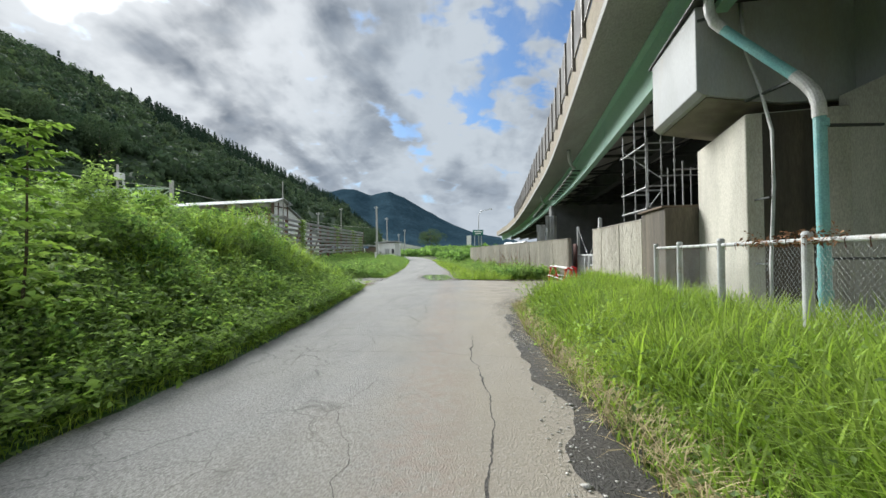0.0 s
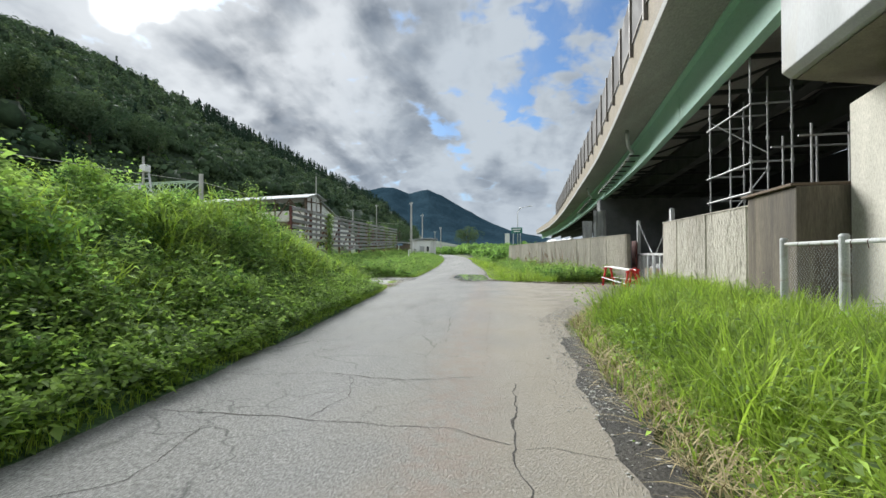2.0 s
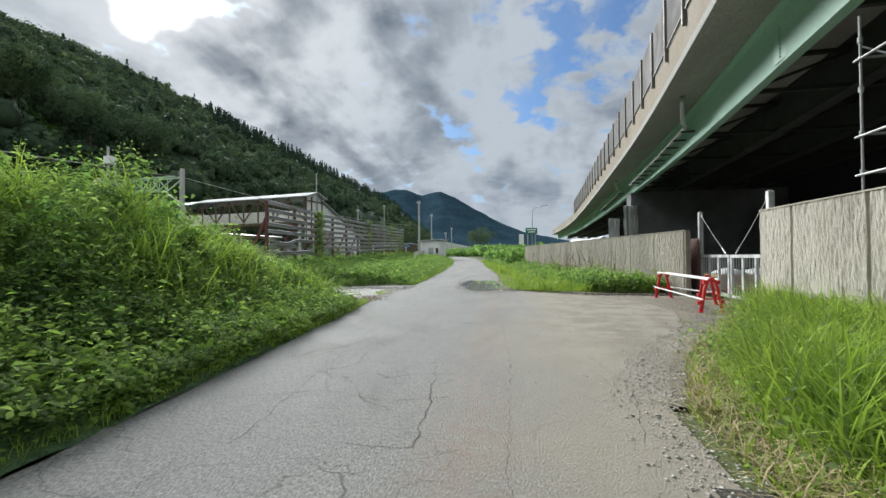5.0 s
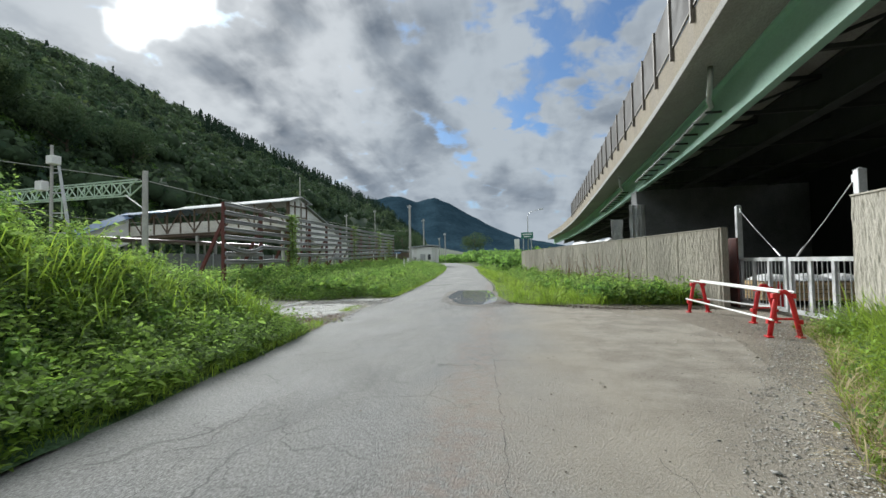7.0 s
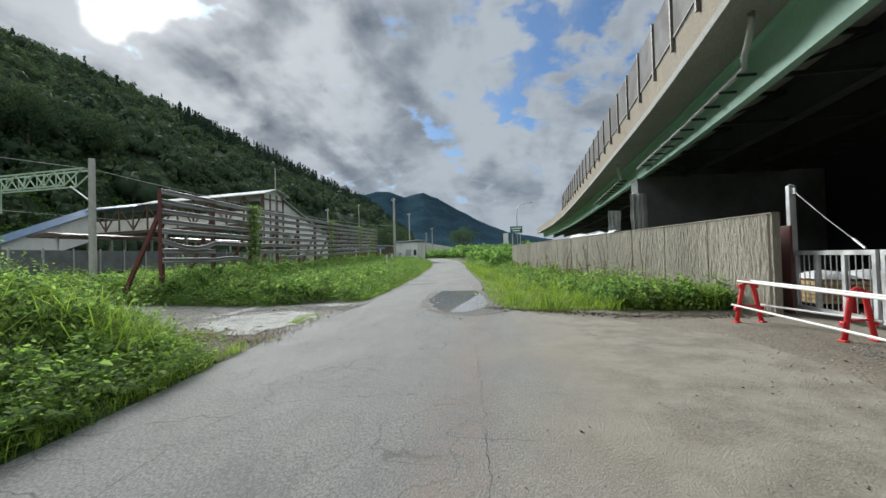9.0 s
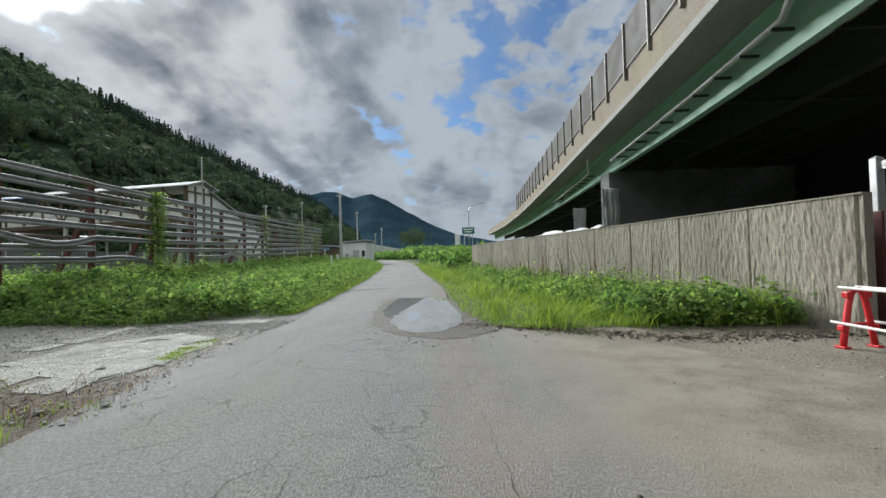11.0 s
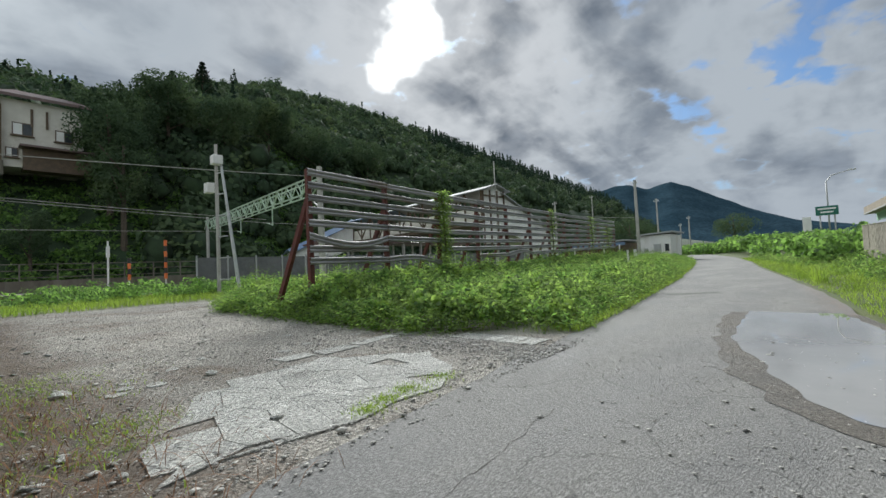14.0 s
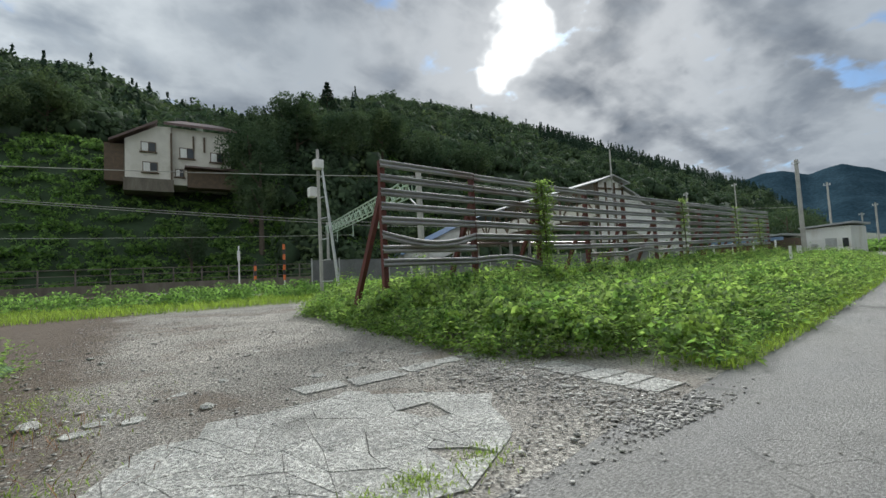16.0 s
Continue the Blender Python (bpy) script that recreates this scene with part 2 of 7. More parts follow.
M["water"] = material("puddle_water", (0.27, 0.265, 0.25), (0.31, 0.30, 0.285), 0.02, 1, 4, 0.0, rough_var=0.0, fine=0.0, spec=1.0)
M["water"].node_tree.nodes["Principled BSDF"].inputs["IOR"].default_value = 1.7
M["damp"] = material("damp_brown_grit", (0.095, 0.086, 0.073), (0.155, 0.14, 0.118), 0.7, 1.0, 40, 0.9, spots=(0.16, 0.145, 0.12), fine=0.7, dist=0.02)
M["streaked"] = material("black_streaked_concrete", (0.055, 0.045, 0.034), (0.15, 0.128, 0.098), 0.92, 2.2, 45, 0.4, spots=(0.04, 0.033, 0.026), spot_amount=0.8, stretch=(1, 1, 0.12))
M["concrete"] = material("pale_concrete", (0.33, 0.315, 0.27), (0.46, 0.44, 0.385), 0.9, 0.9, 45, 0.3, spots=(0.30, 0.27, 0.21), spot_amount=0.6, stretch=(1, 1, 0.35))
M["dirty_concrete"] = material("stained_concrete", (0.115, 0.10, 0.08), (0.19, 0.172, 0.14), 0.92, 1.6, 45, 0.4, spots=(0.10, 0.08, 0.062), spot_amount=0.8, stretch=(1, 1, 0.2))
M["ribbed"] = material("ribbed_concrete", (0.30, 0.28, 0.235), (0.41, 0.385, 0.33), 0.92, 0.8, 30, 0.5, spots=(0.17, 0.145, 0.105), spot_amount=0.6, stretch=(1, 1, 0.3))
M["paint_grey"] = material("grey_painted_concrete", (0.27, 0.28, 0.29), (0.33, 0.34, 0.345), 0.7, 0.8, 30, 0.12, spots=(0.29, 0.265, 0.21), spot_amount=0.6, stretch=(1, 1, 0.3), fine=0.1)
M["deck"] = material("deck_concrete", (0.25, 0.25, 0.24), (0.33, 0.33, 0.315), 0.9, 0.7, 30, 0.3, spots=(0.24, 0.22, 0.19), stretch=(1, 0.3, 1))
M["parapet"] = material("weathered_parapet", (0.19, 0.16, 0.12), (0.28, 0.245, 0.19), 0.9, 0.9, 30, 0.4, spots=(0.20, 0.16, 0.12), spot_amount=0.7, stretch=(1, 0.6, 0.4))
M["green"] = material("green_girder_paint", (0.29, 0.50, 0.395), (0.34, 0.55, 0.445), 0.5, 0.6, 25, 0.08, spots=(0.27, 0.48, 0.37), spot_amount=0.5, stretch=(1, 0.3, 1), fine=0.1)
# dark brackets; on inner girders and frames the near black stands for shade
M["dark_and_shaded_steel"] = material("dark_steel_with_deck_shade", (0.022, 0.027, 0.025), (0.035, 0.04, 0.036), 0.7, 0.8, 25, 0.1)
M["panel"] = material("smoky_noise_panel", (0.07, 0.068, 0.068), (0.105, 0.10, 0.10), 0.85, 0.8, 30, 0.05, obj=0.15)
M["post"] = material("brown_steel_post", (0.12, 0.10, 0.085), (0.17, 0.15, 0.13), 0.6, 2, 40, 0.1, obj=0.1)
M["galv"] = material("galvanised_steel", (0.42, 0.43, 0.44), (0.55, 0.56, 0.57), 0.5, 3, 60, 0.1, metal=0.55, spots=(0.32, 0.29, 0.25), spot_amount=0.4)
M["fence_grey"] = material("grey_fence_paint", (0.33, 0.34, 0.34), (0.42, 0.43, 0.43), 0.6, 4, 60, 0.15, spots=(0.22, 0.16, 0.10), spot_amount=0.7)
M["teal"] = material("teal_plastic_pipe", (0.13, 0.32, 0.33), (0.18, 0.38, 0.38), 0.45, 2.5, 40, 0.05, spots=(0.10, 0.2, 0.2))
M["pipe_grey"] = material("grey_pipe", (0.36, 0.36, 0.36), (0.45, 0.45, 0.44), 0.55, 3, 40, 0.05, spots=(0.2, 0.19, 0.17))
M["red"] = material("red_paint", (0.52, 0.014, 0.020), (0.60, 0.024, 0.028), 0.45, 3, 40, 0.05, spots=(0.4, 0.03, 0.02))
M["white"] = material("white_paint", (0.66, 0.66, 0.64), (0.76, 0.76, 0.74), 0.6, 1.2, 30, 0.08, spots=(0.5, 0.47, 0.40), spot_amount=0.5, stretch=(1, 1, 0.4))
M["black"] = material("black_rubber", (0.02, 0.02, 0.02), (0.04, 0.04, 0.04), 0.6, 5, 40, 0.1)
M["rust"] = material("rusty_red_steel", (0.085, 0.028, 0.024), (0.13, 0.045, 0.036), 0.8, 3, 40, 0.3, spots=(0.07, 0.04, 0.03))
M["rail"] = material("weathered_guard_rail", (0.25, 0.245, 0.255), (0.38, 0.375, 0.385), 0.75, 1.2, 40, 0.15, metal=0.0, spots=(0.19, 0.14, 0.12), spot_amount=0.75, obj=0.14, stretch=(1, 0.4, 1))
M["wood"] = material("new_timber", (0.55, 0.39, 0.20), (0.65, 0.48, 0.27), 0.7, 2, 60, 0.2, obj=0.12)
M["old_wood"] = material("dark_timber", (0.09, 0.065, 0.045), (0.14, 0.10, 0.07), 0.85, 2, 60, 0.3)
M["sheet"] = material("white_tarpaulin", (0.58, 0.59, 0.60), (0.70, 0.70, 0.70), 0.6, 1.2, 12, 0.6, dist=0.03)
M["grey_sheet"] = material("grey_net_sheet", (0.13, 0.135, 0.14), (0.19, 0.195, 0.20), 0.8, 1.2, 12, 0.6, dist=0.03)
M["pole"] = material("concrete_pole", (0.33, 0.32, 0.30), (0.42, 0.41, 0.385), 0.85, 2, 40, 0.2)
M["truss"] = material("pale_green_steel", (0.36, 0.47, 0.36), (0.45, 0.55, 0.44), 0.55, 2, 40, 0.05)
M["bark"] = material("bark", (0.07, 0.055, 0.04), (0.12, 0.095, 0.07), 0.95, 4, 30, 0.6)
M["roof_blue"] = material("blue_metal_roof", (0.12, 0.18, 0.29), (0.16, 0.23, 0.35), 0.4, 1.5, 30, 0.1)
M["roof_grey"] = material("pale_corrugated_roof", (0.30, 0.31, 0.32), (0.40, 0.41, 0.42), 0.85, 1.5, 30, 0.1)
M["roof_brown"] = material("brown_metal_roof", (0.10, 0.065, 0.06), (0.15, 0.10, 0.09), 0.5, 1.5, 30, 0.1)
M["plaster"] = material("cream_plaster", (0.56, 0.53, 0.47), (0.66, 0.63, 0.57), 0.9, 0.6, 20, 0.15, spots=(0.45, 0.42, 0.36), spot_amount=0.5)
M["glass"] = material("window_glass", (0.03, 0.035, 0.04), (0.05, 0.055, 0.06), 0.08, 1, 10, 0.0, rough_var=0.02)
M["orange"] = material("orange_paint", (0.62, 0.14, 0.03), (0.72, 0.18, 0.05), 0.5, 3, 40, 0.05)
M["sign_green"] = material("green_sign_face", (0.012, 0.115, 0.085), (0.018, 0.14, 0.10), 0.45, 2, 40, 0.02)
M["leaf"] = material("weed_leaf", (0.185, 0.272, 0.135), (0.275, 0.372, 0.195), 0.8, 0.9, 12, 0.0, island=0.5, fine=0.0, spec=0.3, rough_var=0.05, trans=0.62)
M["leaf_dark"] = material("dark_shrub_leaf", (0.135, 0.235, 0.11), (0.205, 0.32, 0.155), 0.8, 1.2, 12, 0.0, island=0.5, fine=0.0, spec=0.3, rough_var=0.05, trans=0.62)
M["leaf_yellow"] = material("yellow_green_leaf", (0.19, 0.30, 0.08), (0.27, 0.38, 0.12), 0.8, 1.2, 12, 0.0, island=0.3, fine=0.0, spec=0.15, rough_var=0.05, trans=0.4)
M["grass"] = material("long_grass", (0.22, 0.325, 0.075), (0.35, 0.45, 0.13), 0.8, 0.8, 12, 0.0, spots=(0.13, 0.22, 0.055), spot_amount=0.6, island=0.45, fine=0.0, spec=0.3, rough_var=0.05, trans=0.4)
M["straw"] = material("dry_straw", (0.36, 0.28, 0.14), (0.46, 0.38, 0.22), 0.8, 2, 12, 0.0, island=0.3, fine=0.0)
M["forest"] = material("forest_leaf", (0.040, 0.070, 0.046), (0.095, 0.135, 0.076), 0.95, 0.10, 1, 0.0, spec=0.1, island=0.08, fine=0.0, trans=0.25, spots=(0.15, 0.19, 0.085), spot_amount=0.7)
# hillside floor; also crown cores, where the dark stands for shade
M["forest_floor_crown_shade"] = material("forest_floor_crown_shade", (0.022, 0.042, 0.018), (0.036, 0.062, 0.025), 0.95, 0.05, 1, 0.3)
M["conifer"] = material("conifer_needles", (0.026, 0.048, 0.032), (0.042, 0.068, 0.042), 0.95, 0.12, 1, 0.0, spec=0.1, island=0.25, fine=0.0)
# blue of the distance haze is mixed into this base colour
M["far_hill"] = material("haze_blue_mountain", (0.020, 0.040, 0.056), (0.030, 0.055, 0.074), 0.95, 0.012, 0.15, 0.0, fine=0.4, spec=0.0)


# ---- building helpers ----
class Build:
    """Gathers vertices and faces of one part, in world coordinates."""

    def __init__(self):
        self.v, self.f = [], []

    def add(self, verts, faces):
        o = len(self.v)
        self.v += [tuple(p) for p in verts]
        self.f += [tuple(i + o for i in f) for f in faces]
        return self

    def box(self, lo, hi, m=None):
        (a, b, c), (d, e, f) = lo, hi
        vs = [(a, b, c), (d, b, c), (d, e, c), (a, e, c), (a, b, f), (d, b, f), (d, e, f), (a, e, f)]
        if m is not None:
            vs = [m @ Vector(p) for p in vs]
        return self.add(vs, [(3, 2, 1, 0), (4, 5, 6, 7), (0, 1, 5, 4), (1, 2, 6, 5), (2, 3, 7, 6), (3, 0, 4, 7)])

    def beam(self, p, q, w, h):
        """A rectangular bar from p to q, w across and h deep."""
        p, q = Vector(p), Vector(q)
        d = (q - p)
        m = Matrix.Translation(p) @ d.to_track_quat("Y", "Z").to_matrix().to_4x4()
        return self.box((-w / 2, 0, -h / 2), (w / 2, d.length, h / 2), m)

    def tube(self, pts, r, n=8, r1=None):
        """A round bar along points."""
        pts = [Vector(p) for p in pts]
        rings = []
        for i, p in enumerate(pts):
            a, b = pts[max(i - 1, 0)], pts[min(i + 1, len(pts) - 1)]
            q = (b - a).to_track_quat("Z", "X").to_matrix()
            rr = r if r1 is None else r + (r1 - r) * i / max(1, len(pts) - 1)
            rings.append([p + q @ Vector((rr * math.cos(2 * math.pi * j / n), rr * math.sin(2 * math.pi * j / n), 0)) for j in range(n)])
        vs = [v for ring in rings for v in ring]
        fs = [(i * n + j, i * n + (j + 1) % n, (i + 1) * n + (j + 1) % n, (i + 1) * n + j) for i in range(len(pts) - 1) for j in range(n)]
        fs += [tuple(reversed(range(n))), tuple(range((len(pts) - 1) * n, len(pts) * n))]
        return self.add(vs, fs)

    def sweep(self, profile, stations):
        """A closed profile of (across, up) carried along stations, each a function of (across, up) to a place."""
        n = len(profile)
        vs = [s(a, u) for s in stations for a, u in profile]
        fs = [(i * n + j, i * n + (j + 1) % n, (i + 1) * n + (j + 1) % n, (i + 1) * n + j) for i in range(len(stations) - 1) for j in range(n)]
        fs += [tuple(reversed(range(n))), tuple(range((len(stations) - 1) * n, len(stations) * n))]
        return self.add(vs, fs)

    def grid(self, nu, nv, fn):
        vs = [fn(i / (nu - 1), j / (nv - 1)) for j in range(nv) for i in range(nu)]
        fs = [(j * nu + i, j * nu + i + 1, (j + 1) * nu + i + 1, (j + 1) * nu + i) for j in range(nv - 1) for i in range(nu - 1)]
        return self.add(vs, fs)


def root_of(ob):
    while ob.parent:
        ob = ob.parent
    return ob


def fill(name, verts, faces, mat, smooth):
    me = bpy.data.meshes.new(name)
    me.from_pydata(verts, [], faces)
    me.materials.append(mat)
    if smooth:
        me.shade_smooth()
    return me


def part(name, b, mat, parent, label="", bevel=0.0, smooth=False):
    base = root_of(parent).location
    me = fill(name, [tuple(Vector(p) - base) for p in b.v], b.f, mat, smooth)
    bm = bmesh.new()
    bm.from_mesh(me)
    bmesh.ops.recalc_face_normals(bm, faces=bm.faces)
    bm.to_mesh(me)
    bm.free()
    ob = new(name, me)
    ob.parent = parent
    if bevel:
        mod = ob.modifiers.new("bevel", "BEVEL")
        mod.width, mod.segments, mod.limit_method = bevel, 2, "ANGLE"
    return tagged(ob, label) if label else ob


def thing(name, at, label, category, group="", kind=""):
    ob = new(name)
    ob.empty_display_size = 0.2
    ob.location = at
    return tagged(ob, label, category, group, kind)


def solid(name, b, mat, label, category, at=None, group="", kind="", bevel=0.0, smooth=False, fix=True):
    """A thing of one mesh."""
    base = Vector(at) if at is not None else Vector(b.v[0])
    me = fill(name, [tuple(Vector(p) - base) for p in b.v], b.f, mat, smooth)
    if fix:
        bm = bmesh.new()
        bm.from_mesh(me)
        bmesh.ops.recalc_face_normals(bm, faces=bm.faces)
        bm.to_mesh(me)
        bm.free()
    ob = new(name, me)
    ob.location = base
    if bevel:
        mod = ob.modifiers.new("bevel", "BEVEL")
        mod.width, mod.segments, mod.limit_method = bevel, 2, "ANGLE"
    return tagged(ob, label, category, group, kind)


def arrays(name, verts, tris, mat, smooth=False):
    """A mesh from numpy arrays."""
    me = bpy.data.meshes.new(name)
    n, k = len(verts), len(tris)
    me.vertices.add(n)
    me.vertices.foreach_set("co", np.ascontiguousarray(verts, dtype=np.float32).ravel())
    me.loops.add(k * 3)
    me.loops.foreach_set("vertex_index", np.ascontiguousarray(tris, dtype=np.int32).ravel())
    me.polygons.add(k)
    me.polygons.foreach_set("loop_start", np.arange(0, k * 3, 3, dtype=np.int32))
    me.materials.append(mat)
    me.update(calc_edges=True)
    if smooth:
        me.shade_smooth()
    return me


RNG = np.random.default_rng(7)


def leaves(P, size, droop=(-0.9, 0.5), wide=0.55, fold=0.22, out=None, rng=RNG, simple=False):
    """Folded pointed leaves at the places P: vertices and triangles."""
    n = len(P)
    yaw = rng.uniform(0, 2 * np.pi, n)
    if out is not None:
        yaw = np.where(rng.random(n) < 0.65, out + rng.normal(0, 0.7, n), yaw)
    pit = rng.uniform(*droop, n)
    d = np.stack([np.cos(yaw) * np.cos(pit), np.sin(yaw) * np.cos(pit), np.sin(pit)], 1)
    s = np.stack([-np.sin(yaw), np.cos(yaw), np.zeros(n)], 1)
    roll = rng.normal(0, 0.5, n)[:, None]
    u = np.cross(d, s)
    s, u = s * np.cos(roll) + u * np.sin(roll), u * np.cos(roll) - s * np.sin(roll)
    L = np.broadcast_to(np.asarray(size, float), (n,))[:, None]
    w = L * wide / 2
    a = P
    mid = P + d * L * 0.45
    v = np.stack([a, mid + s * w + u * w * fold * 2, P + d * L - u * L * 0.12, mid - s * w + u * w * fold * 2, mid - u * 0], 1)
    if simple:
        tris = (np.arange(n) * 4)[:, None, None] + np.array([[0, 1, 2], [0, 2, 3]])[None]
        return v[:, :4].reshape(-1, 3), tris.reshape(-1, 3)
    t = np.array([[0, 1, 4], [1, 2, 4], [4, 2, 3], [0, 4, 3]])
    tris = (np.arange(n) * 5)[:, None, None] + t[None]
    return v.reshape(-1, 3), tris.reshape(-1, 3)


def blades(P, height, width=0.012, bend=0.5, rng=RNG, lean=0.25):
    """Curved, tapering grass blades rooted at P."""
    n = len(P)
    yaw = rng.uniform(0, 2 * np.pi, n)
    h = np.broadcast_to(np.asarray(height, float), (n,)) * rng.uniform(0.6, 1.15, n)
    d = np.stack([np.cos(yaw), np.sin(yaw), np.zeros(n)], 1)
    s = np.stack([-np.sin(yaw), np.cos(yaw), np.zeros(n)], 1)
    b = rng.uniform(0.15, 1.0, n) * bend
    l0 = rng.uniform(0, lean, n)
    out, up = [], np.array([0, 0, 1.0])
    for q, wf in ((0, 0.7), (0.4, 1.0), (0.75, 0.75), (1.0, 0.0)):
        c = P + d * (h * (l0 * q + b * q * q))[:, None] + up * (h * (q - 0.42 * b * q ** 3))[:, None]
        w = s * (np.broadcast_to(np.asarray(width, float), (n,)) * wf * 0.5)[:, None]
        out += [c - w, c + w] if wf else [c]
    v = np.stack(out, 1)
    t = np.array([[0, 1, 3], [0, 3, 2], [2, 3, 5], [2, 5, 4], [4, 5, 6]])
    tris = (np.arange(n) * 7)[:, None, None] + t[None]
    return v.reshape(-1, 3), tris.reshape(-1, 3)


def join(chunks):
    vs, ts, o = [], [], 0
    for v, t in chunks:
        vs.append(v)
        ts.append(t + o)
        o += len(v)
    return np.concatenate(vs), np.concatenate(ts)


def stuff(name, chunks, mat, label, category, kind="stuff"):
    v, t = join(chunks)
    return tagged(new(name, arrays(name, v, t, mat)), label, category, "", kind)


def smooth01(x):
    x = np.clip(x, 0, 1)
    return x * x * (3 - 2 * x)


# near black that stands for the darkness under the deck
M["underdeck_black"] = material("underdeck_darkness", (0.018, 0.02, 0.022), (0.03, 0.032, 0.034), 0.9, 0.6, 20, 0.2)
# soil colour lowered to carry the shade of the deck
M["shade_soil"] = material("soil_in_deck_shade", (0.05, 0.045, 0.04), (0.075, 0.068, 0.06), 0.95, 0.6, 30, 0.6)
M["dead"] = material("dead_stems", (0.17, 0.085, 0.045), (0.26, 0.15, 0.085), 0.9, 2, 20, 0.0, island=0.3, fine=0.0, spec=0.1)
M["soil"] = material("turned_soil", (0.10, 0.077, 0.055), (0.16, 0.13, 0.095), 0.95, 1.5, 25, 1.0, spots=(0.16, 0.13, 0.09), fine=0.7, dist=0.03)
M["tube"] = material("dull_scaffold_tube", (0.28, 0.285, 0.29), (0.38, 0.385, 0.39), 0.55, 3, 60, 0.1, metal=0.4, spots=(0.2, 0.17, 0.14))
M["ribbed_dark"] = material("stained_ribbed_concrete", (0.205, 0.188, 0.15), (0.34, 0.315, 0.26), 0.92, 0.5, 30, 0.5, spots=(0.12, 0.098, 0.07), spot_amount=0.75, stretch=(1, 1, 0.25))


def soil_on_gravel():
    """Bare brown soil over the edge of the lot."""
    m = M["gravel"]
    t = m.node_tree
    k = Nodes(t)
    p = t.nodes["Principled BSDF"]
    geo = t.nodes.new("ShaderNodeNewGeometry")
    pos = geo.outputs["Position"]
    sep = t.nodes.new("ShaderNodeSeparateXYZ")
    k.link(pos, sep.inputs[0])
    edge_mask = k.ramp(k.math("ADD", sep.outputs[1], k.math("MULTIPLY", k.noise(pos, 0.7, 6, 0.65), 3.0)), 20.9, 22.3, 1.0, 0.0)
    soil = k.mix(k.ramp(k.noise(pos, 18, 4, 0.7), 0.35, 0.65), (0.095, 0.066, 0.046), (0.19, 0.145, 0.105))
    old = p.inputs["Base Color"].links[0].from_socket
    k.link(k.mix(k.math("MULTIPLY", edge_mask, 0.9), old, soil), p.inputs["Base Color"])


soil_on_gravel()
M["bank_floor"] = material("mossy_bank_floor", (0.06, 0.12, 0.05), (0.10, 0.17, 0.07), 0.95, 0.8, 9, 0.8, spots=(0.05, 0.08, 0.03), spot_amount=0.6, fine=0.6, dist=0.06)
# shade of the recess beside the pier, given as a dark concrete colour
M["recess_shade"] = material("recess_shade_concrete", (0.03, 0.026, 0.02), (0.075, 0.062, 0.046), 0.95, 1.4, 40, 0.3, spots=(0.02, 0.018, 0.015), spot_amount=0.8, stretch=(1, 1, 0.15))


# ---- plan ----
def edge(table):
    ys, xs = zip(*table)
    return lambda y: np.interp(y, ys, xs)


ROAD_L = edge([(-14, -3.0), (1.5, -3.12), (4.5, -3.2), (8.7, -3.7), (12.6, -4.3), (16.2, -4.8), (18.2, -5.2), (22, -5.7), (26, -6.1), (30, -6.5), (41, -7.6), (53, -9.3), (60, -10.4), (75, -13.5), (100, -21)])
ROAD_R = edge([(-14, 1.25), (1.4, 1.2), (4.2, 1.04), (6.6, 0.96), (10.3, 1.0), (12.5, 1.6), (14.4, 2.4), (17.6, 3.2), (20, 3.0), (22.6, 1.0), (24, -1.1), (26, -1.7), (34, -2.5), (42, -3.8), (50, -5.2), (59, -6.4), (75, -9.3), (100, -16)])


def lift(x, y):
    """The gentle rise of the ground away from the yard."""
    d = np.hypot(np.minimum(0, np.asarray(x) + 9.0), np.maximum(0, np.asarray(y) - 30.0))
    return 0.019 * np.minimum(d, 80.0)


FASCIA = edge([(-50, -1.8), (10, 3.4), (21, 4.35), (25.4, 4.7), (30, 5.0), (35, 5.22), (42.4, 5.48), (48, 5.7), (65, 6.2), (80, 6.5), (100, 6.4), (140, 4.6)])


def fascia(y):
    """The outer edge of the viaduct's deck."""
    return FASCIA(y)


def sheet(name, lo, hi, left, right, z, mat, label, category, nu=12, step=0.6, wobble=0.0, seed=1):
    n = max(3, int((hi - lo) / step) + 1)

    def fn(u, v):
        y = lo + v * (hi - lo)
        a, b = float(left(y)), float(right(y))
        if wobble:
            a += wobble * (noise.noise((seed, y * 0.9, 0)) + 0.5 * noise.noise((seed, y * 2.9, 0)))
            b += wobble * (noise.noise((seed + 9, y * 0.9, 0)) + 0.5 * noise.noise((seed + 9, y * 2.9, 0)))
        x = a + u * (b - a)
        return (x, y, float(lift(x, y)) + z + 0.004 * noise.noise((x * 0.5, y * 0.5, 3)))
    return solid(name, Build().grid(nu, n, fn), mat, label, category, at=(0, 0, 0), kind="structure", smooth=True, fix=False)


def ground_sheet():
    xs = [-1800, -900, -500, -300, -200, -140, -100, -80, *range(-66, 40, 3), 60, 100, 200, 500, 900, 1800]
    ys = [-1500, -500, -200, -100, -60, -40, *range(-30, 112, 3), 130, 160, 220, 350, 600, 1000, 2500]
    b = Build().grid(len(xs), len(ys), lambda u, v: (xs[round(u * (len(xs) - 1))], ys[round(v * (len(ys) - 1))],
                     float(lift(xs[round(u * (len(xs) - 1))], ys[round(v * (len(ys) - 1))])) - 0.05))
    return solid("ground", b, M["ground"], "green grassy earth of the valley floor", "ground", at=(0, 0, 0), kind="structure", smooth=True, fix=False)


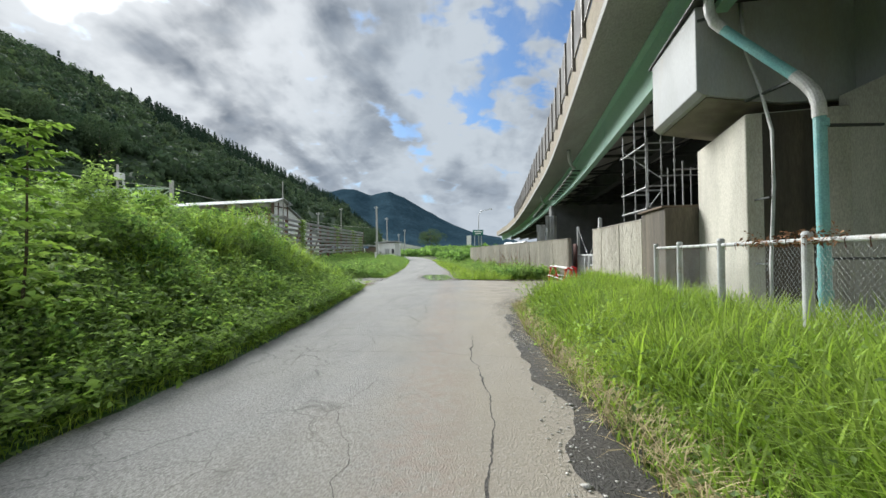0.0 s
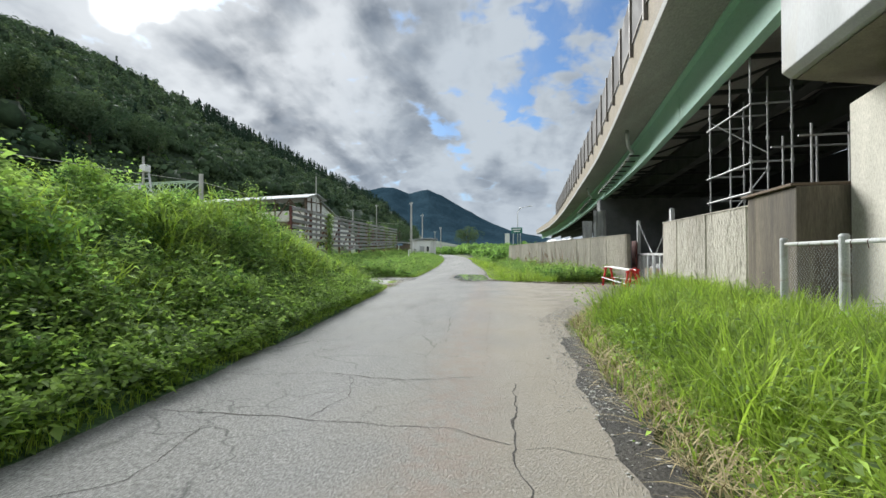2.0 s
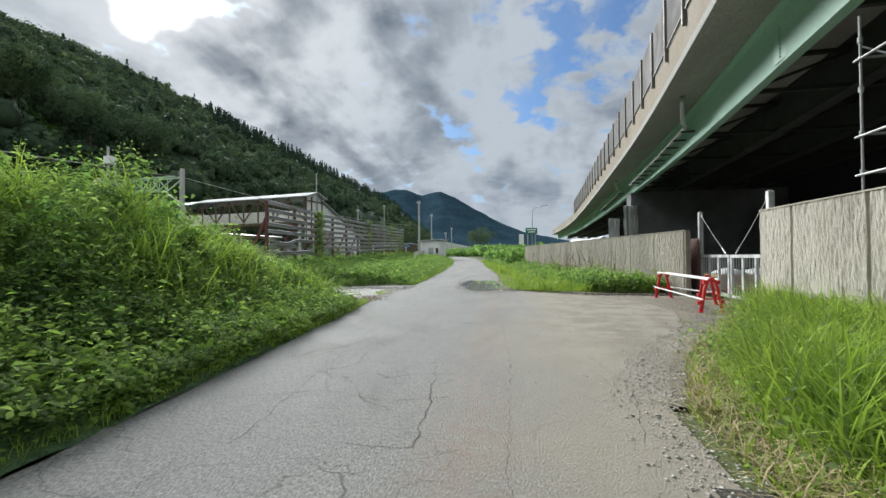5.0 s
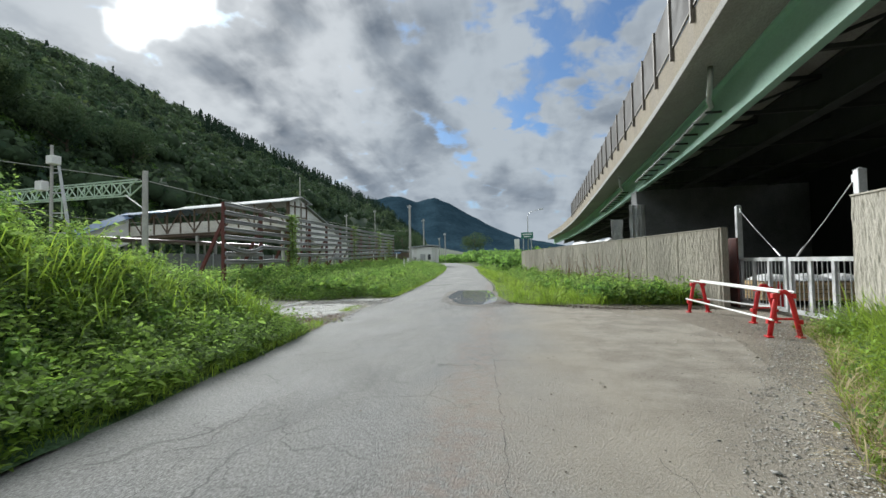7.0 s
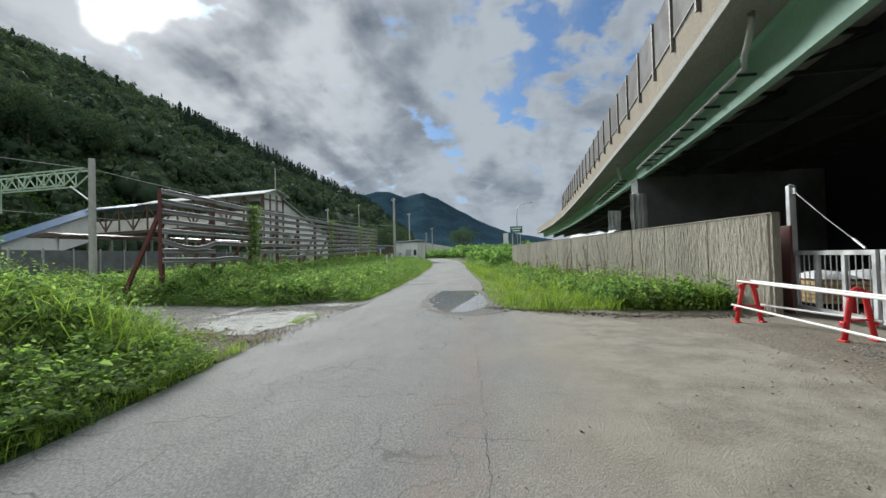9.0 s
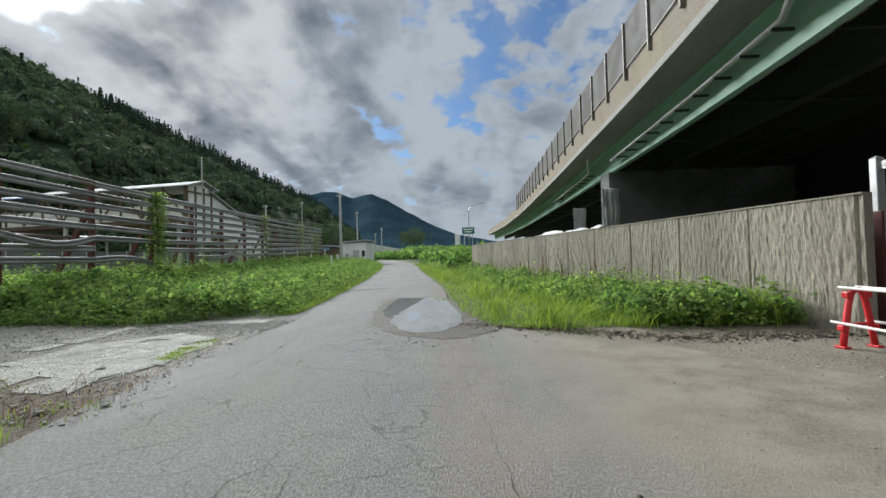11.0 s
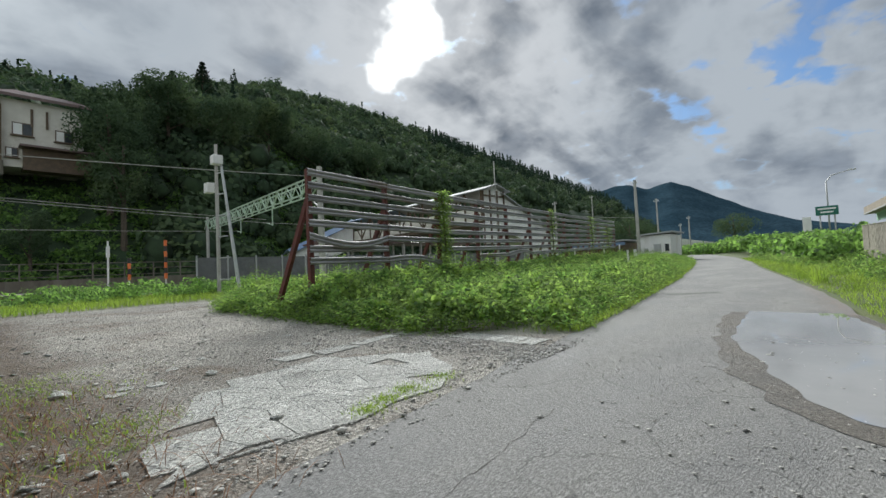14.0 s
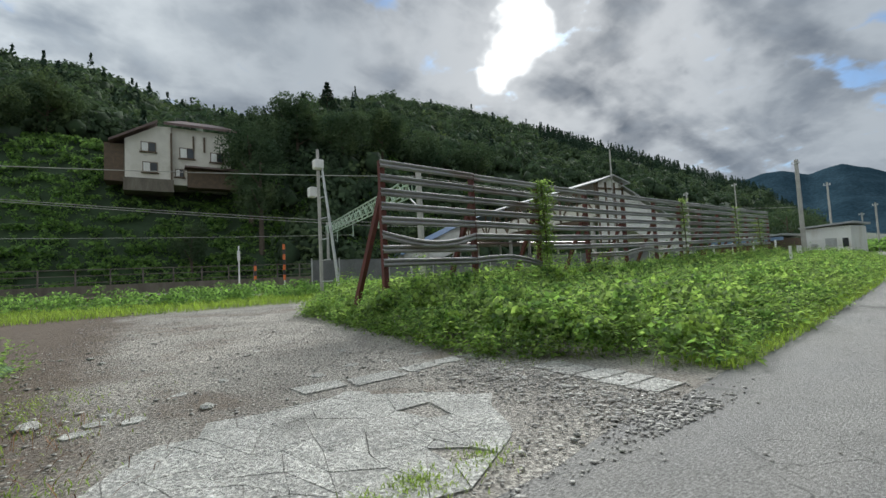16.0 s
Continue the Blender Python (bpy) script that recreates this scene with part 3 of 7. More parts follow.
ground_sheet()
sheet("road", -14, 100, ROAD_L, ROAD_R, 0.0, M["asphalt"], "worn cracked grey asphalt lane with dusty edges", "road", 16, 0.5, 0.10)
sheet("pavement_yard_apron", 10.5, 24.6, lambda y: ROAD_R(y) - 2.5, lambda y: np.interp(y, [10, 14, 18, 22, 25], [1.7, 3.6, 5.6, 7.5, 6.0]), -0.004, M["dirt"], "dry dusty earth apron before the works gate", "ground", 14, 0.4, 0.2, 4)
# floor colour holds the deck's shade
sheet("pavement_under_viaduct", -16, 110, lambda y: fascia(y) + 1.0, lambda y: fascia(y) + 16, -0.02, M["shade_soil"], "dry soil floor under the viaduct, colour darkened for the deck's shade", "ground", 8, 2.0)
sheet("pavement_gravel_back", 6.0, 17.84, lambda y: -58.0, lambda y: -13.0, -0.009, M["gravel"], "gravel lot behind the weed bank", "ground", 60, 0.3, 0.0, 6)
sheet("pavement_gravel_lot", 17.8, 27.5, lambda y: -58.0, lambda y: ROAD_L(y) + 0.25, -0.006, M["gravel"], "rough gravel lot with brown earth and loose stones", "ground", 90, 0.3, 0.25, 6)
sheet("pavement_damp_verge", -3, 9.0, lambda y: ROAD_R(y) - 0.16, lambda y: ROAD_R(y) + 0.24, 0.006, M["mud"], "dark damp grit along the road edge", "ground", 8, 0.12, 0.2, 11)


# ---- viaduct ----
def station(y, off=0.0):
    x0 = float(fascia(y)) + off
    return lambda a, u: (x0 + a, y, u)


YS = [-44 + 3 * i for i in range(60)]
DECK_Z, GIRDER_Z, WALL_Z = 7.35, 6.08, 8.72


def viaduct():
    v = thing("viaduct", (fascia(20), 20, 0), "long expressway viaduct with green steel girders and concrete deck", "viaduct")
    st = [station(y) for y in YS]
    part("deck", Build().sweep([(0, DECK_Z), (0.0, DECK_Z + 0.26), (12.5, DECK_Z + 0.4), (12.5, DECK_Z + 0.15), (1.7, DECK_Z + 0.12), (0.25, DECK_Z)], st), M["deck"], v, "grey concrete deck slab with a pale edge strip", 0.02)
    part("parapet", Build().sweep([(0.05, DECK_Z + 0.262), (0.05, WALL_Z), (0.3, WALL_Z), (0.36, DECK_Z + 0.268)], st), M["parapet"], v, "stained tan concrete parapet wall")
    # only the outer girder is green; inner ones are darkened for shade
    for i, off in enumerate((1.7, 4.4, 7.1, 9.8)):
        mat = M["green"] if i == 0 else M["dark_and_shaded_steel"]
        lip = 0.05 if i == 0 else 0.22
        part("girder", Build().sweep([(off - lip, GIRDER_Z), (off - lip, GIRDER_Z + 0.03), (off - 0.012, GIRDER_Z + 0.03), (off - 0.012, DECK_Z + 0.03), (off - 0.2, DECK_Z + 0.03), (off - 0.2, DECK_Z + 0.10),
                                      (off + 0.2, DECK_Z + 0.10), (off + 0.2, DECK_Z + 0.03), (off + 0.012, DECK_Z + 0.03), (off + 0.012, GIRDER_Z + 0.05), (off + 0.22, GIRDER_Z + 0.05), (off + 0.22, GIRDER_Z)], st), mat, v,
             "pale green painted steel plate girder" if i == 0 else "inner plate girder, near black for the shade under the deck")
    # cross frames take the same near black for the under-deck shade
    for i in range(20):
        y = 6.5 + i * 4.6
        x = float(fascia(y))
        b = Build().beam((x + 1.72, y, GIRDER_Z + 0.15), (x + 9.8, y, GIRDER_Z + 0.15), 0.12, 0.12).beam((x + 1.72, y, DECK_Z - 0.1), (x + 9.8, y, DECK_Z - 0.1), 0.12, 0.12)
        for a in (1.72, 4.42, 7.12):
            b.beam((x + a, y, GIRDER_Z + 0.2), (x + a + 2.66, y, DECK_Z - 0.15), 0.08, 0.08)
        part("cross_frame", b, M["dark_and_shaded_steel"], v)
    for y in (18.0, 34.5, 51):
        x = float(fascia(y)) + 1.68
        part("splice_plate", Build().box((x - 0.02, y - 0.28, GIRDER_Z + 0.1), (x + 0.005, y + 0.28, DECK_Z - 0.1)), M["green"], v)
        for j in range(8):
            z = GIRDER_Z + 0.2 + j * 0.10
            part("bolt", Build().tube([(x - 0.045, y, z), (x - 0.02, y, z)], 0.03, 6), M["green"], v)
    return v


viaduct()


def noise_barrier():
    """Posts clamped to the parapet, with a smoky panel between each two."""
    v = thing("noise_barrier", (fascia(20), 20, WALL_Z), "smoky translucent noise barrier panels between brown steel posts", "noise barrier")
    pitch, first, count = 2.5, -10.0, 37
    top = 10.58
    for i in range(count):
        y = first + i * pitch
        x, x2 = float(fascia(y)), float(fascia(y + pitch))
        b = Build().box((x - 0.075, y - 0.05, WALL_Z - 0.42), (x + 0.047, y + 0.05, top))
        part("post", b, M["post"], v)
        if i < count - 1:
            b = Build().add([(x, y + 0.052, WALL_Z + 0.06), (x2, y + pitch - 0.052, WALL_Z + 0.06), (x2, y + pitch - 0.052, top - 0.04), (x, y + 0.052, top - 0.04),
                             (x + 0.03, y + 0.052, WALL_Z + 0.06), (x2 + 0.03, y + pitch - 0.052, WALL_Z + 0.06), (x2 + 0.03, y + pitch - 0.052, top - 0.04), (x + 0.03, y + 0.052, top - 0.04)],
                            [(0, 1, 2, 3), (7, 6, 5, 4), (0, 4, 5, 1), (1, 5, 6, 2), (2, 6, 7, 3), (3, 7, 4, 0)])
            part("panel", b, M["panel"], v)
            part("panel_rail", Build().beam((x + 0.012, y + 0.052, WALL_Z + 0.03), (x2 + 0.012, y + pitch - 0.052, WALL_Z + 0.03), 0.06, 0.05), M["post"], v)


noise_barrier()


def drain_pipe(y0, y1):
    """Grey drain pipe hung along the girder web, with a bend up to the deck."""
    x0 = float(fascia(y0))
    v = thing("drain_pipe", (x0 + 1.3, y0, DECK_Z), "grey plastic drain pipe bracketed along the green girder", "pipe")
    pts = [(x0 + 0.75, y0, DECK_Z + 0.05), (x0 + 0.75, y0, DECK_Z - 0.16), (x0 + 0.77, y0 + 0.08, DECK_Z - 0.28), (x0 + 0.84, y0 + 0.3, DECK_Z - 0.41), (x0 + 0.97, y0 + 0.7, DECK_Z - 0.52), (x0 + 1.14, y0 + 1.2, DECK_Z - 0.59)]
    n = 8
    for i in range(n + 1):
        y = y0 + 1.8 + (y1 - y0 - 1.8) * i / n
        pts.append((float(fascia(y)) + 1.3, y, DECK_Z - 0.64 - 0.2 * i / n))
    part("pipe", Build().tube(pts, 0.085, 10), M["galv"], v, smooth=True)
    for i in range(10):
        y = y0 + 2 + (y1 - y0 - 2) * i / 10
        x = float(fascia(y))
        z = DECK_Z - 0.74 - 0.2 * i / 10
        part("bracket", Build().box((x + 1.16, y - 0.035, z - 0.07), (x + 1.688, y + 0.035, z)), M["dark_and_shaded_steel"], v)


drain_pipe(23.6, 39)
drain_pipe(42, 57)


# ---- abutment and walls ----
def slanted(p, q, depth, z0, z1):
    """A wall from p to q in plan, going depth to the right of that line, between two heights."""
    p, q = Vector((*p, 0)), Vector((*q, 0))
    d = (q - p).normalized()
    n = Vector((d.y, -d.x, 0)) * depth
    vs = [p, q, q + n, p + n]
    vs = [(a.x, a.y, z0) for a in vs] + [(a.x, a.y, z1) for a in vs]
    return Build().add(vs, [(3, 2, 1, 0), (4, 5, 6, 7), (0, 1, 5, 4), (1, 2, 6, 5), (2, 3, 7, 6), (3, 0, 4, 7)])


def crosshead():
    """Grey painted beam end of the pier, overhanging its wall."""
    v = thing("pier_beam", (4.6, 8.8, 4.5), "grey painted concrete pier beam end with a bare underside", "pier")
    p, q = Vector((4.52, 7.42, 0)), Vector((4.78, 10.2, 0))
    d = (q - p).normalized()
    n = Vector((d.y, -d.x, 0))
    vs = []
    for along in (0, (q - p).length):
        o = p + d * along
        for a, z in ((0, 4.60), (0, 6.25), (9, 6.25), (9, 4.2), (1.5, 4.24), (0.12, 4.5)):
            w = o + n * a
            vs.append((w.x, w.y, z))
    fs = [(0, 1, 2, 3, 4, 5), (11, 10, 9, 8, 7, 6)] + [(i, 6 + i, 6 + (i + 1) % 6, (i + 1) % 6) for i in range(6)]
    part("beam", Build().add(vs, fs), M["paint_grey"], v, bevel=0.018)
    # soffit sheet: brown stains, with the underside's shade darkened into its colour
    so = []
    for along in (0.06, (q - p).length - 0.06):
        o = p + d * along
        for a, z in ((0.2, 4.478), (1.5, 4.232), (9, 4.19), (9, 4.17), (1.5, 4.212), (0.2, 4.458)):
            w = o + n * a
            so.append((w.x, w.y, z))
    part("soffit", Build().add(so, [(0, 1, 2, 3, 4, 5), (11, 10, 9, 8, 7, 6)] + [(i, 6 + i, 6 + (i + 1) % 6, (i + 1) % 6) for i in range(6)]), M["dirty_concrete"], v, "brown stained bare concrete soffit, darkened for the shade under the beam")
    part("flashing", slanted((4.40, 7.2), (4.77, 10.4), 2.0, 6.254, 6.30), M["black"], v)
    return v


crosshead()
solid("wall_pier", slanted((5.3, 7.25), (5.92, 10.35), 9, -0.1, 4.05), M["concrete"], "pale weathered concrete pier wall", "wall", kind="structure", bevel=0.04)
# thin panel that paints the recess shade onto the pier wall's end
solid("trim_pier_stain", slanted((5.567, 7.185), (5.5694, 7.1972), 0.8, 0.0, 4.02), M["recess_shade"], "thin dark panel on the pier wall's end, recess shade painted in", "wall", kind="structure", fix=True)
solid("wall_abutment", slanted((5.6, -40), (6.9, 7.2), 8, -0.1, 4.3), M["concrete"], "weathered cream concrete abutment wall", "wall", kind="structure", bevel=0.04)
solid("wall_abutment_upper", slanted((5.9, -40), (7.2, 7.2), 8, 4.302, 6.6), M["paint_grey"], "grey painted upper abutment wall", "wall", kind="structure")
# added wall that shuts out daylight from beyond the deck
solid("wall_far_side", Build().box((17.5, -14, -0.1), (17.9, 110, 7.0)), M["underdeck_black"], "added closing wall, near black for the darkness under the deck", "wall", kind="structure")
solid("wall_side_return", slanted((5.2, 12.3), (6.2, 12.25), 1.9, -0.1, 2.62), M["streaked"], "brown stained concrete return wall", "wall", kind="structure", bevel=0.03)


solid("ledge_board", slanted((5.12, 12.42), (6.5, 12.36), 2.0, 2.624, 2.68), M["old_wood"], "mossy weathered board lying on the return wall", "board", bevel=0.012)


def ribbed_wall(name, p, q, z0, z1, label, thick=0.35, mat="ribbed"):
    """A wall with vertical split ribs cast into its road face."""
    p, q = Vector((*p, 0)), Vector((*q, 0))
    d = (q - p)
    length = d.length
    d.normalize()
    n = Vector((-d.y, d.x, 0))
    nu, nv = int(length / 0.028), 34

    def fn(u, w):
        s, z = u * length, z0 + w * (z1 - z0)
        off = 0.02 * (0.5 - abs(noise.noise((s * 9.0, z * 1.7, 0.3)))) + 0.012 * noise.noise((s * 16.0, z * 4.0, 1)) + 0.01 * noise.noise((s * 30, z * 9, 2))
        joint = abs((s + 0.9) % 2.0 - 1.0)
        if joint < 0.02:
            off = -0.03
        o = p + d * s + n * off
        return (o.x, o.y, z)
    b = Build().grid(nu, nv, fn)
    a, e = p - n * thick, q - n * thick
    b.add([(a.x, a.y, z0), (e.x, e.y, z0), (e.x, e.y, z1), (a.x, a.y, z1)], [(0, 1, 2, 3)])
    b.add([(p.x, p.y, z0), (p.x, p.y, z1), (a.x, a.y, z1), (a.x, a.y, z0)], [(0, 1, 2, 3)])
    b.add([(q.x, q.y, z0), (q.x, q.y, z1), (e.x, e.y, z1), (e.x, e.y, z0)], [(0, 1, 2, 3)])
    t0, t1 = p + n * 0.024, q + n * 0.024
    b.add([(t0.x, t0.y, z1), (t1.x, t1.y, z1), (e.x, e.y, z1), (a.x, a.y, z1), (t0.x, t0.y, z1 + 0.03), (t1.x, t1.y, z1 + 0.03), (e.x, e.y, z1 + 0.03), (a.x, a.y, z1 + 0.03)],
          [(4, 5, 6, 7), (0, 1, 5, 4), (1, 2, 6, 5), (2, 3, 7, 6), (3, 0, 4, 7)])
    return solid(name, b, M[mat], label, "wall", at=(p.x, p.y, 0), kind="structure", fix=False)


ribbed_wall("wall_ribbed_near", (5.24, 12.3), (5.06, 17.6), -0.1, 2.45, "pale ribbed concrete retaining wall with mossy foot")
ribbed_wall("wall_ribbed_far", (5.0, 22.5), (-1.0, 46.5), -0.1, 2.27, "long ribbed concrete retaining wall, stained below the top", 0.18, "ribbed_dark")


# ---- hills and sky line ----
RIDGE = edge([(8, 1.5), (13, 2.5), (15.3, 4.1), (18.9, 7.4), (24.5, 10.1), (31, 12.9), (38, 16), (43, 17.8), (52, 21.0), (62, 22.6), (70, 22.4), (77.5, 19.6), (86, 20.0), (94, 22.1), (103, 21.4), (125, 19), (160, 15), (200, 10)])


def hill_place(az, s):
    """A point of the wooded hillside: az degrees left of +y, s from its foot (0) to its crest (1)."""
    a = radians(az)
    near = min(66 / max(0.12, math.sin(a)), 330) if az < 150 else 100
    far = min(205 / max(0.12, math.sin(a)), 720) if az < 120 else 215
    r = near + (far - near) * s
    x, y = -2 - math.sin(a) * r, 17 + math.cos(a) * r
    top = 1.4 + far * math.tan(radians(float(RIDGE(az))))
    foot = -1.0
    prof = 0.30 * min(1, s / 0.16) + 0.70 * max(0.0, (s - 0.16) / 0.84) ** 0.95 if s <= 1 else 1 - 0.5 * (s - 1)
    fade = min(1, max(0, (az - 9) / 8))
    return Vector((x, y, foot + (top - foot - 3.5) * prof + 2.0 * noise.noise((x * 0.02, y * 0.02, 0)) * min(1, s * 4) * fade))


solid("backdrop_hillside", Build().grid(110, 26, lambda u, v: hill_place(8 + u * 182, v * 1.3)), M["forest_floor_crown_shade"], "dark wooded hillside above the railway", "hill", at=(0, 0, 0), kind="structure", smooth=True, fix=False)


def tufts(P, N, size, rng, wide=0.7, jitter=0.5):
    """Leaf sprays at the places P that face roughly along N: vertices and triangles."""
    n = len(P)
    N = N + rng.normal(0, jitter, (n, 3))
    N /= np.linalg.norm(N, axis=1, keepdims=True) + 1e-9
    d = rng.normal(0, 1, (n, 3))
    d -= N * np.sum(d * N, axis=1, keepdims=True)
    d /= np.linalg.norm(d, axis=1, keepdims=True) + 1e-9
    s = np.cross(N, d)
    L = np.broadcast_to(np.asarray(size, float), (n,))[:, None]
    w = L * wide * 0.5
    v = np.stack([P - d * L * 0.5, P + s * w - N * w * 0.3, P + d * L * 0.5 - N * L * 0.12, P - s * w - N * w * 0.3], 1)
    tris = (np.arange(n) * 4)[:, None, None] + np.array([[0, 1, 2], [0, 2, 3]])[None]
    return v.reshape(-1, 3), tris.reshape(-1, 3)


def crown_cloud(centres, radii, heights, per, leaf, rng, cone=False, lumps=9, jitter=0.45):
    """Crowns of leaf sprays: each a handful of lumps, or a cone of drooping tiers."""
    n, k = len(centres), per
    if cone:
        hz = rng.random((n, k, 1)) ** 1.2
        ang = rng.uniform(0, 2 * np.pi, (n, k, 1))
        rr = (1 - hz) * rng.uniform(0.6, 1.1, (n, k, 1))
        P = np.concatenate([np.cos(ang) * rr * radii[:, None, None], np.sin(ang) * rr * radii[:, None, None], hz * heights[:, None, None]], 2)
        N = np.concatenate([np.cos(ang), np.sin(ang), np.full_like(ang, 0.5)], 2)
    else:
        c = rng.normal(0, 1, (n, lumps, 3))
        c /= np.linalg.norm(c, axis=2, keepdims=True)
        c[:, :, 2] = np.abs(c[:, :, 2]) - 0.15
        c *= rng.uniform(0.45, 0.8, (n, lumps, 1))
        u = rng.normal(0, 1, (n, k, 3))
        u[:, :, 2] += 0.5
        u /= np.linalg.norm(u, axis=2, keepdims=True)
        pick = rng.integers(0, lumps, (n, k))
        q = np.take_along_axis(c, pick[:, :, None].repeat(3, 2), 1)
        P = (q + u * rng.uniform(0.30, 0.46, (n, k, 1))) * np.stack([radii, radii, heights], 1)[:, None, :]
        N = u + q * 0.5
    P = (P + centres[:, None, :]).reshape(-1, 3)
    size = np.repeat(radii, k) * leaf * rng.uniform(0.6, 1.4, n * k)
    return tufts(P, N.reshape(-1, 3), size, rng, 0.75, jitter)


def crown_cores(centres, radii, heights, rng, lumps=6):
    """The dense inside of each crown: a few uneven twelve-cornered lumps."""
    g = (1 + 5 ** 0.5) / 2
    ico = np.array([(-1, g, 0), (1, g, 0), (-1, -g, 0), (1, -g, 0), (0, -1, g), (0, 1, g), (0, -1, -g), (0, 1, -g), (g, 0, -1), (g, 0, 1), (-g, 0, -1), (-g, 0, 1)]) / math.sqrt(1 + g * g)
    tri = np.array([(0, 11, 5), (0, 5, 1), (0, 1, 7), (0, 7, 10), (0, 10, 11), (1, 5, 9), (5, 11, 4), (11, 10, 2), (10, 7, 6), (7, 1, 8), (3, 9, 4), (3, 4, 2), (3, 2, 6), (3, 6, 8), (3, 8, 9), (4, 9, 5), (2, 4, 11), (6, 2, 10), (8, 6, 7), (9, 8, 1)])
    n = len(centres)
    c = rng.normal(0, 1, (n, lumps, 3))
    c /= np.linalg.norm(c, axis=2, keepdims=True)
    c[:, :, 2] = np.abs(c[:, :, 2]) - 0.25
    c *= rng.uniform(0.3, 0.62, (n, lumps, 1))
    scale = np.stack([radii, radii, heights], 1)[:, None, None, :]
    lump = ico[None, None] * rng.uniform(0.20, 0.40, (n, lumps, 12, 1)) + c[:, :, None, :]
    v = (lump * scale + centres[:, None, None, :]).reshape(-1, 3)
    t = (np.arange(n * lumps) * 12)[:, None, None] + tri[None]
    return (v, t.reshape(-1, 3)), c, scale


def forest():
    rng = np.random.default_rng(3)
    broad, cone = [], []
    for i in range(3900):
        az = 14 + 100 * rng.random() ** 1.1
        s = rng.random() ** 0.9 * 1.04
        if s < 0.2 and 74 < az < 110:
            continue
        p = hill_place(az, s)
        (cone if (az < 42 and s > 0.55 and rng.random() < 0.8) or rng.random() < 0.03 else broad).append(p)
    B = np.array([tuple(p) for p in broad])
    r = rng.lognormal(math.log(3.7), 0.28, len(B))
    h = r * rng.uniform(0.85, 1.3, len(B))
    B[:, 2] += r * 0.2
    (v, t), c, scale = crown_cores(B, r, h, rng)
    # dark cores put shade into the gaps between the leaf sprays
    tagged(new("forest", arrays("forest", v, t, M["forest_floor_crown_shade"])), "inside of the hillside forest crowns, dark green for the shade between leaves", "trees", "", "stuff")
    # small leaf sprays standing out of every lump
    k = 190
    n, lumps = c.shape[:2]
    u = rng.normal(0, 1, (n, k, 3))
    u[:, :, 2] += 0.45
    u /= np.linalg.norm(u, axis=2, keepdims=True)
    q = np.take_along_axis(c, rng.integers(0, lumps, (n, k))[:, :, None].repeat(3, 2), 1)
    P = (q + u * rng.uniform(0.32, 0.54, (n, k, 1))) * scale[:, 0] + B[:, None, :]
    size = np.repeat(r, k) * 0.17 * rng.uniform(0.6, 1.4, n * k)
    stuff("forest_foliage", [tufts(P.reshape(-1, 3), (u + q * 0.4).reshape(-1, 3), size, rng, 0.8, 0.35)], M["forest"], "leaf sprays on the crowns of the hillside forest", "trees")
    C = np.array([tuple(p) for p in cone])
    r = rng.uniform(1.8, 2.8, len(C))
    stuff("conifer_wood", [crown_cloud(C, r, rng.uniform(7, 11, len(C)), 80, 0.4, rng, True)], M["conifer"], "rows of dark pointed cedars along the crest", "trees")


forest()


def far_mountain():
    sky_line = edge([(-14, 0.6), (-6, 1.6), (-2.4, 2.4), (1, 3.2), (4.7, 4.7), (8.6, 6.8), (10.5, 7.9), (12.3, 8.6), (13.3, 8.5), (14.8, 8.0), (17.0, 8.9), (18.5, 9.0), (20, 8.6), (23, 8.8), (30, 8.0), (45, 6)])

    def fn(u, v):
        az = -14 + u * 59
        a = radians(az)
        r = 900 + 900 * v
        h = 1800 * math.tan(radians(float(sky_line(az)))) * min(1, v * 1.02) ** 1.25
        x, y = -2 - math.sin(a) * r, 17 + math.cos(a) * r
        return (x, y, h + (26 * noise.noise((x * 0.006, y * 0.006, 2)) + 9 * noise.noise((x * 0.03, y * 0.03, 5))) * min(1, v * 3) * (1 - 0.75 * v))
    solid("backdrop_mountain", Build().grid(160, 40, fn), M["far_hill"], "wooded mountain at the end of the valley, coloured haze blue-grey", "mountain", at=(0, 0, 0), kind="structure", smooth=True, fix=False)


far_mountain()


# ---- weeds and grass ----
BANK_H = edge([(-14, 1.95), (4, 2.05), (9, 2.4), (12.5, 2.35), (14.5, 1.85), (16.5, 1.35), (17.8, 0.9), (18.6, 0.6), (19.15, 0.1)])


def bank_height(x, y):
    d = np.maximum(0, ROAD_L(y) - x)
    lumps = np.array([0.34 * noise.noise((a * 0.8, b * 0.8, 0)) + 0.30 * noise.noise((a * 2.1, b * 2.1, 4)) for a, b in zip(x, y)])
    rise = smooth01((d - 0.35) / 3.1)
    y = y + 1.1 * (1 - smooth01(d / 2.2))
    return (BANK_H(y) * (0.10 + 0.90 * rise) + 0.16 * smooth01(d / 0.55) * (1 - rise) * np.minimum(1, BANK_H(y))) * (1 + 1.15 * lumps)


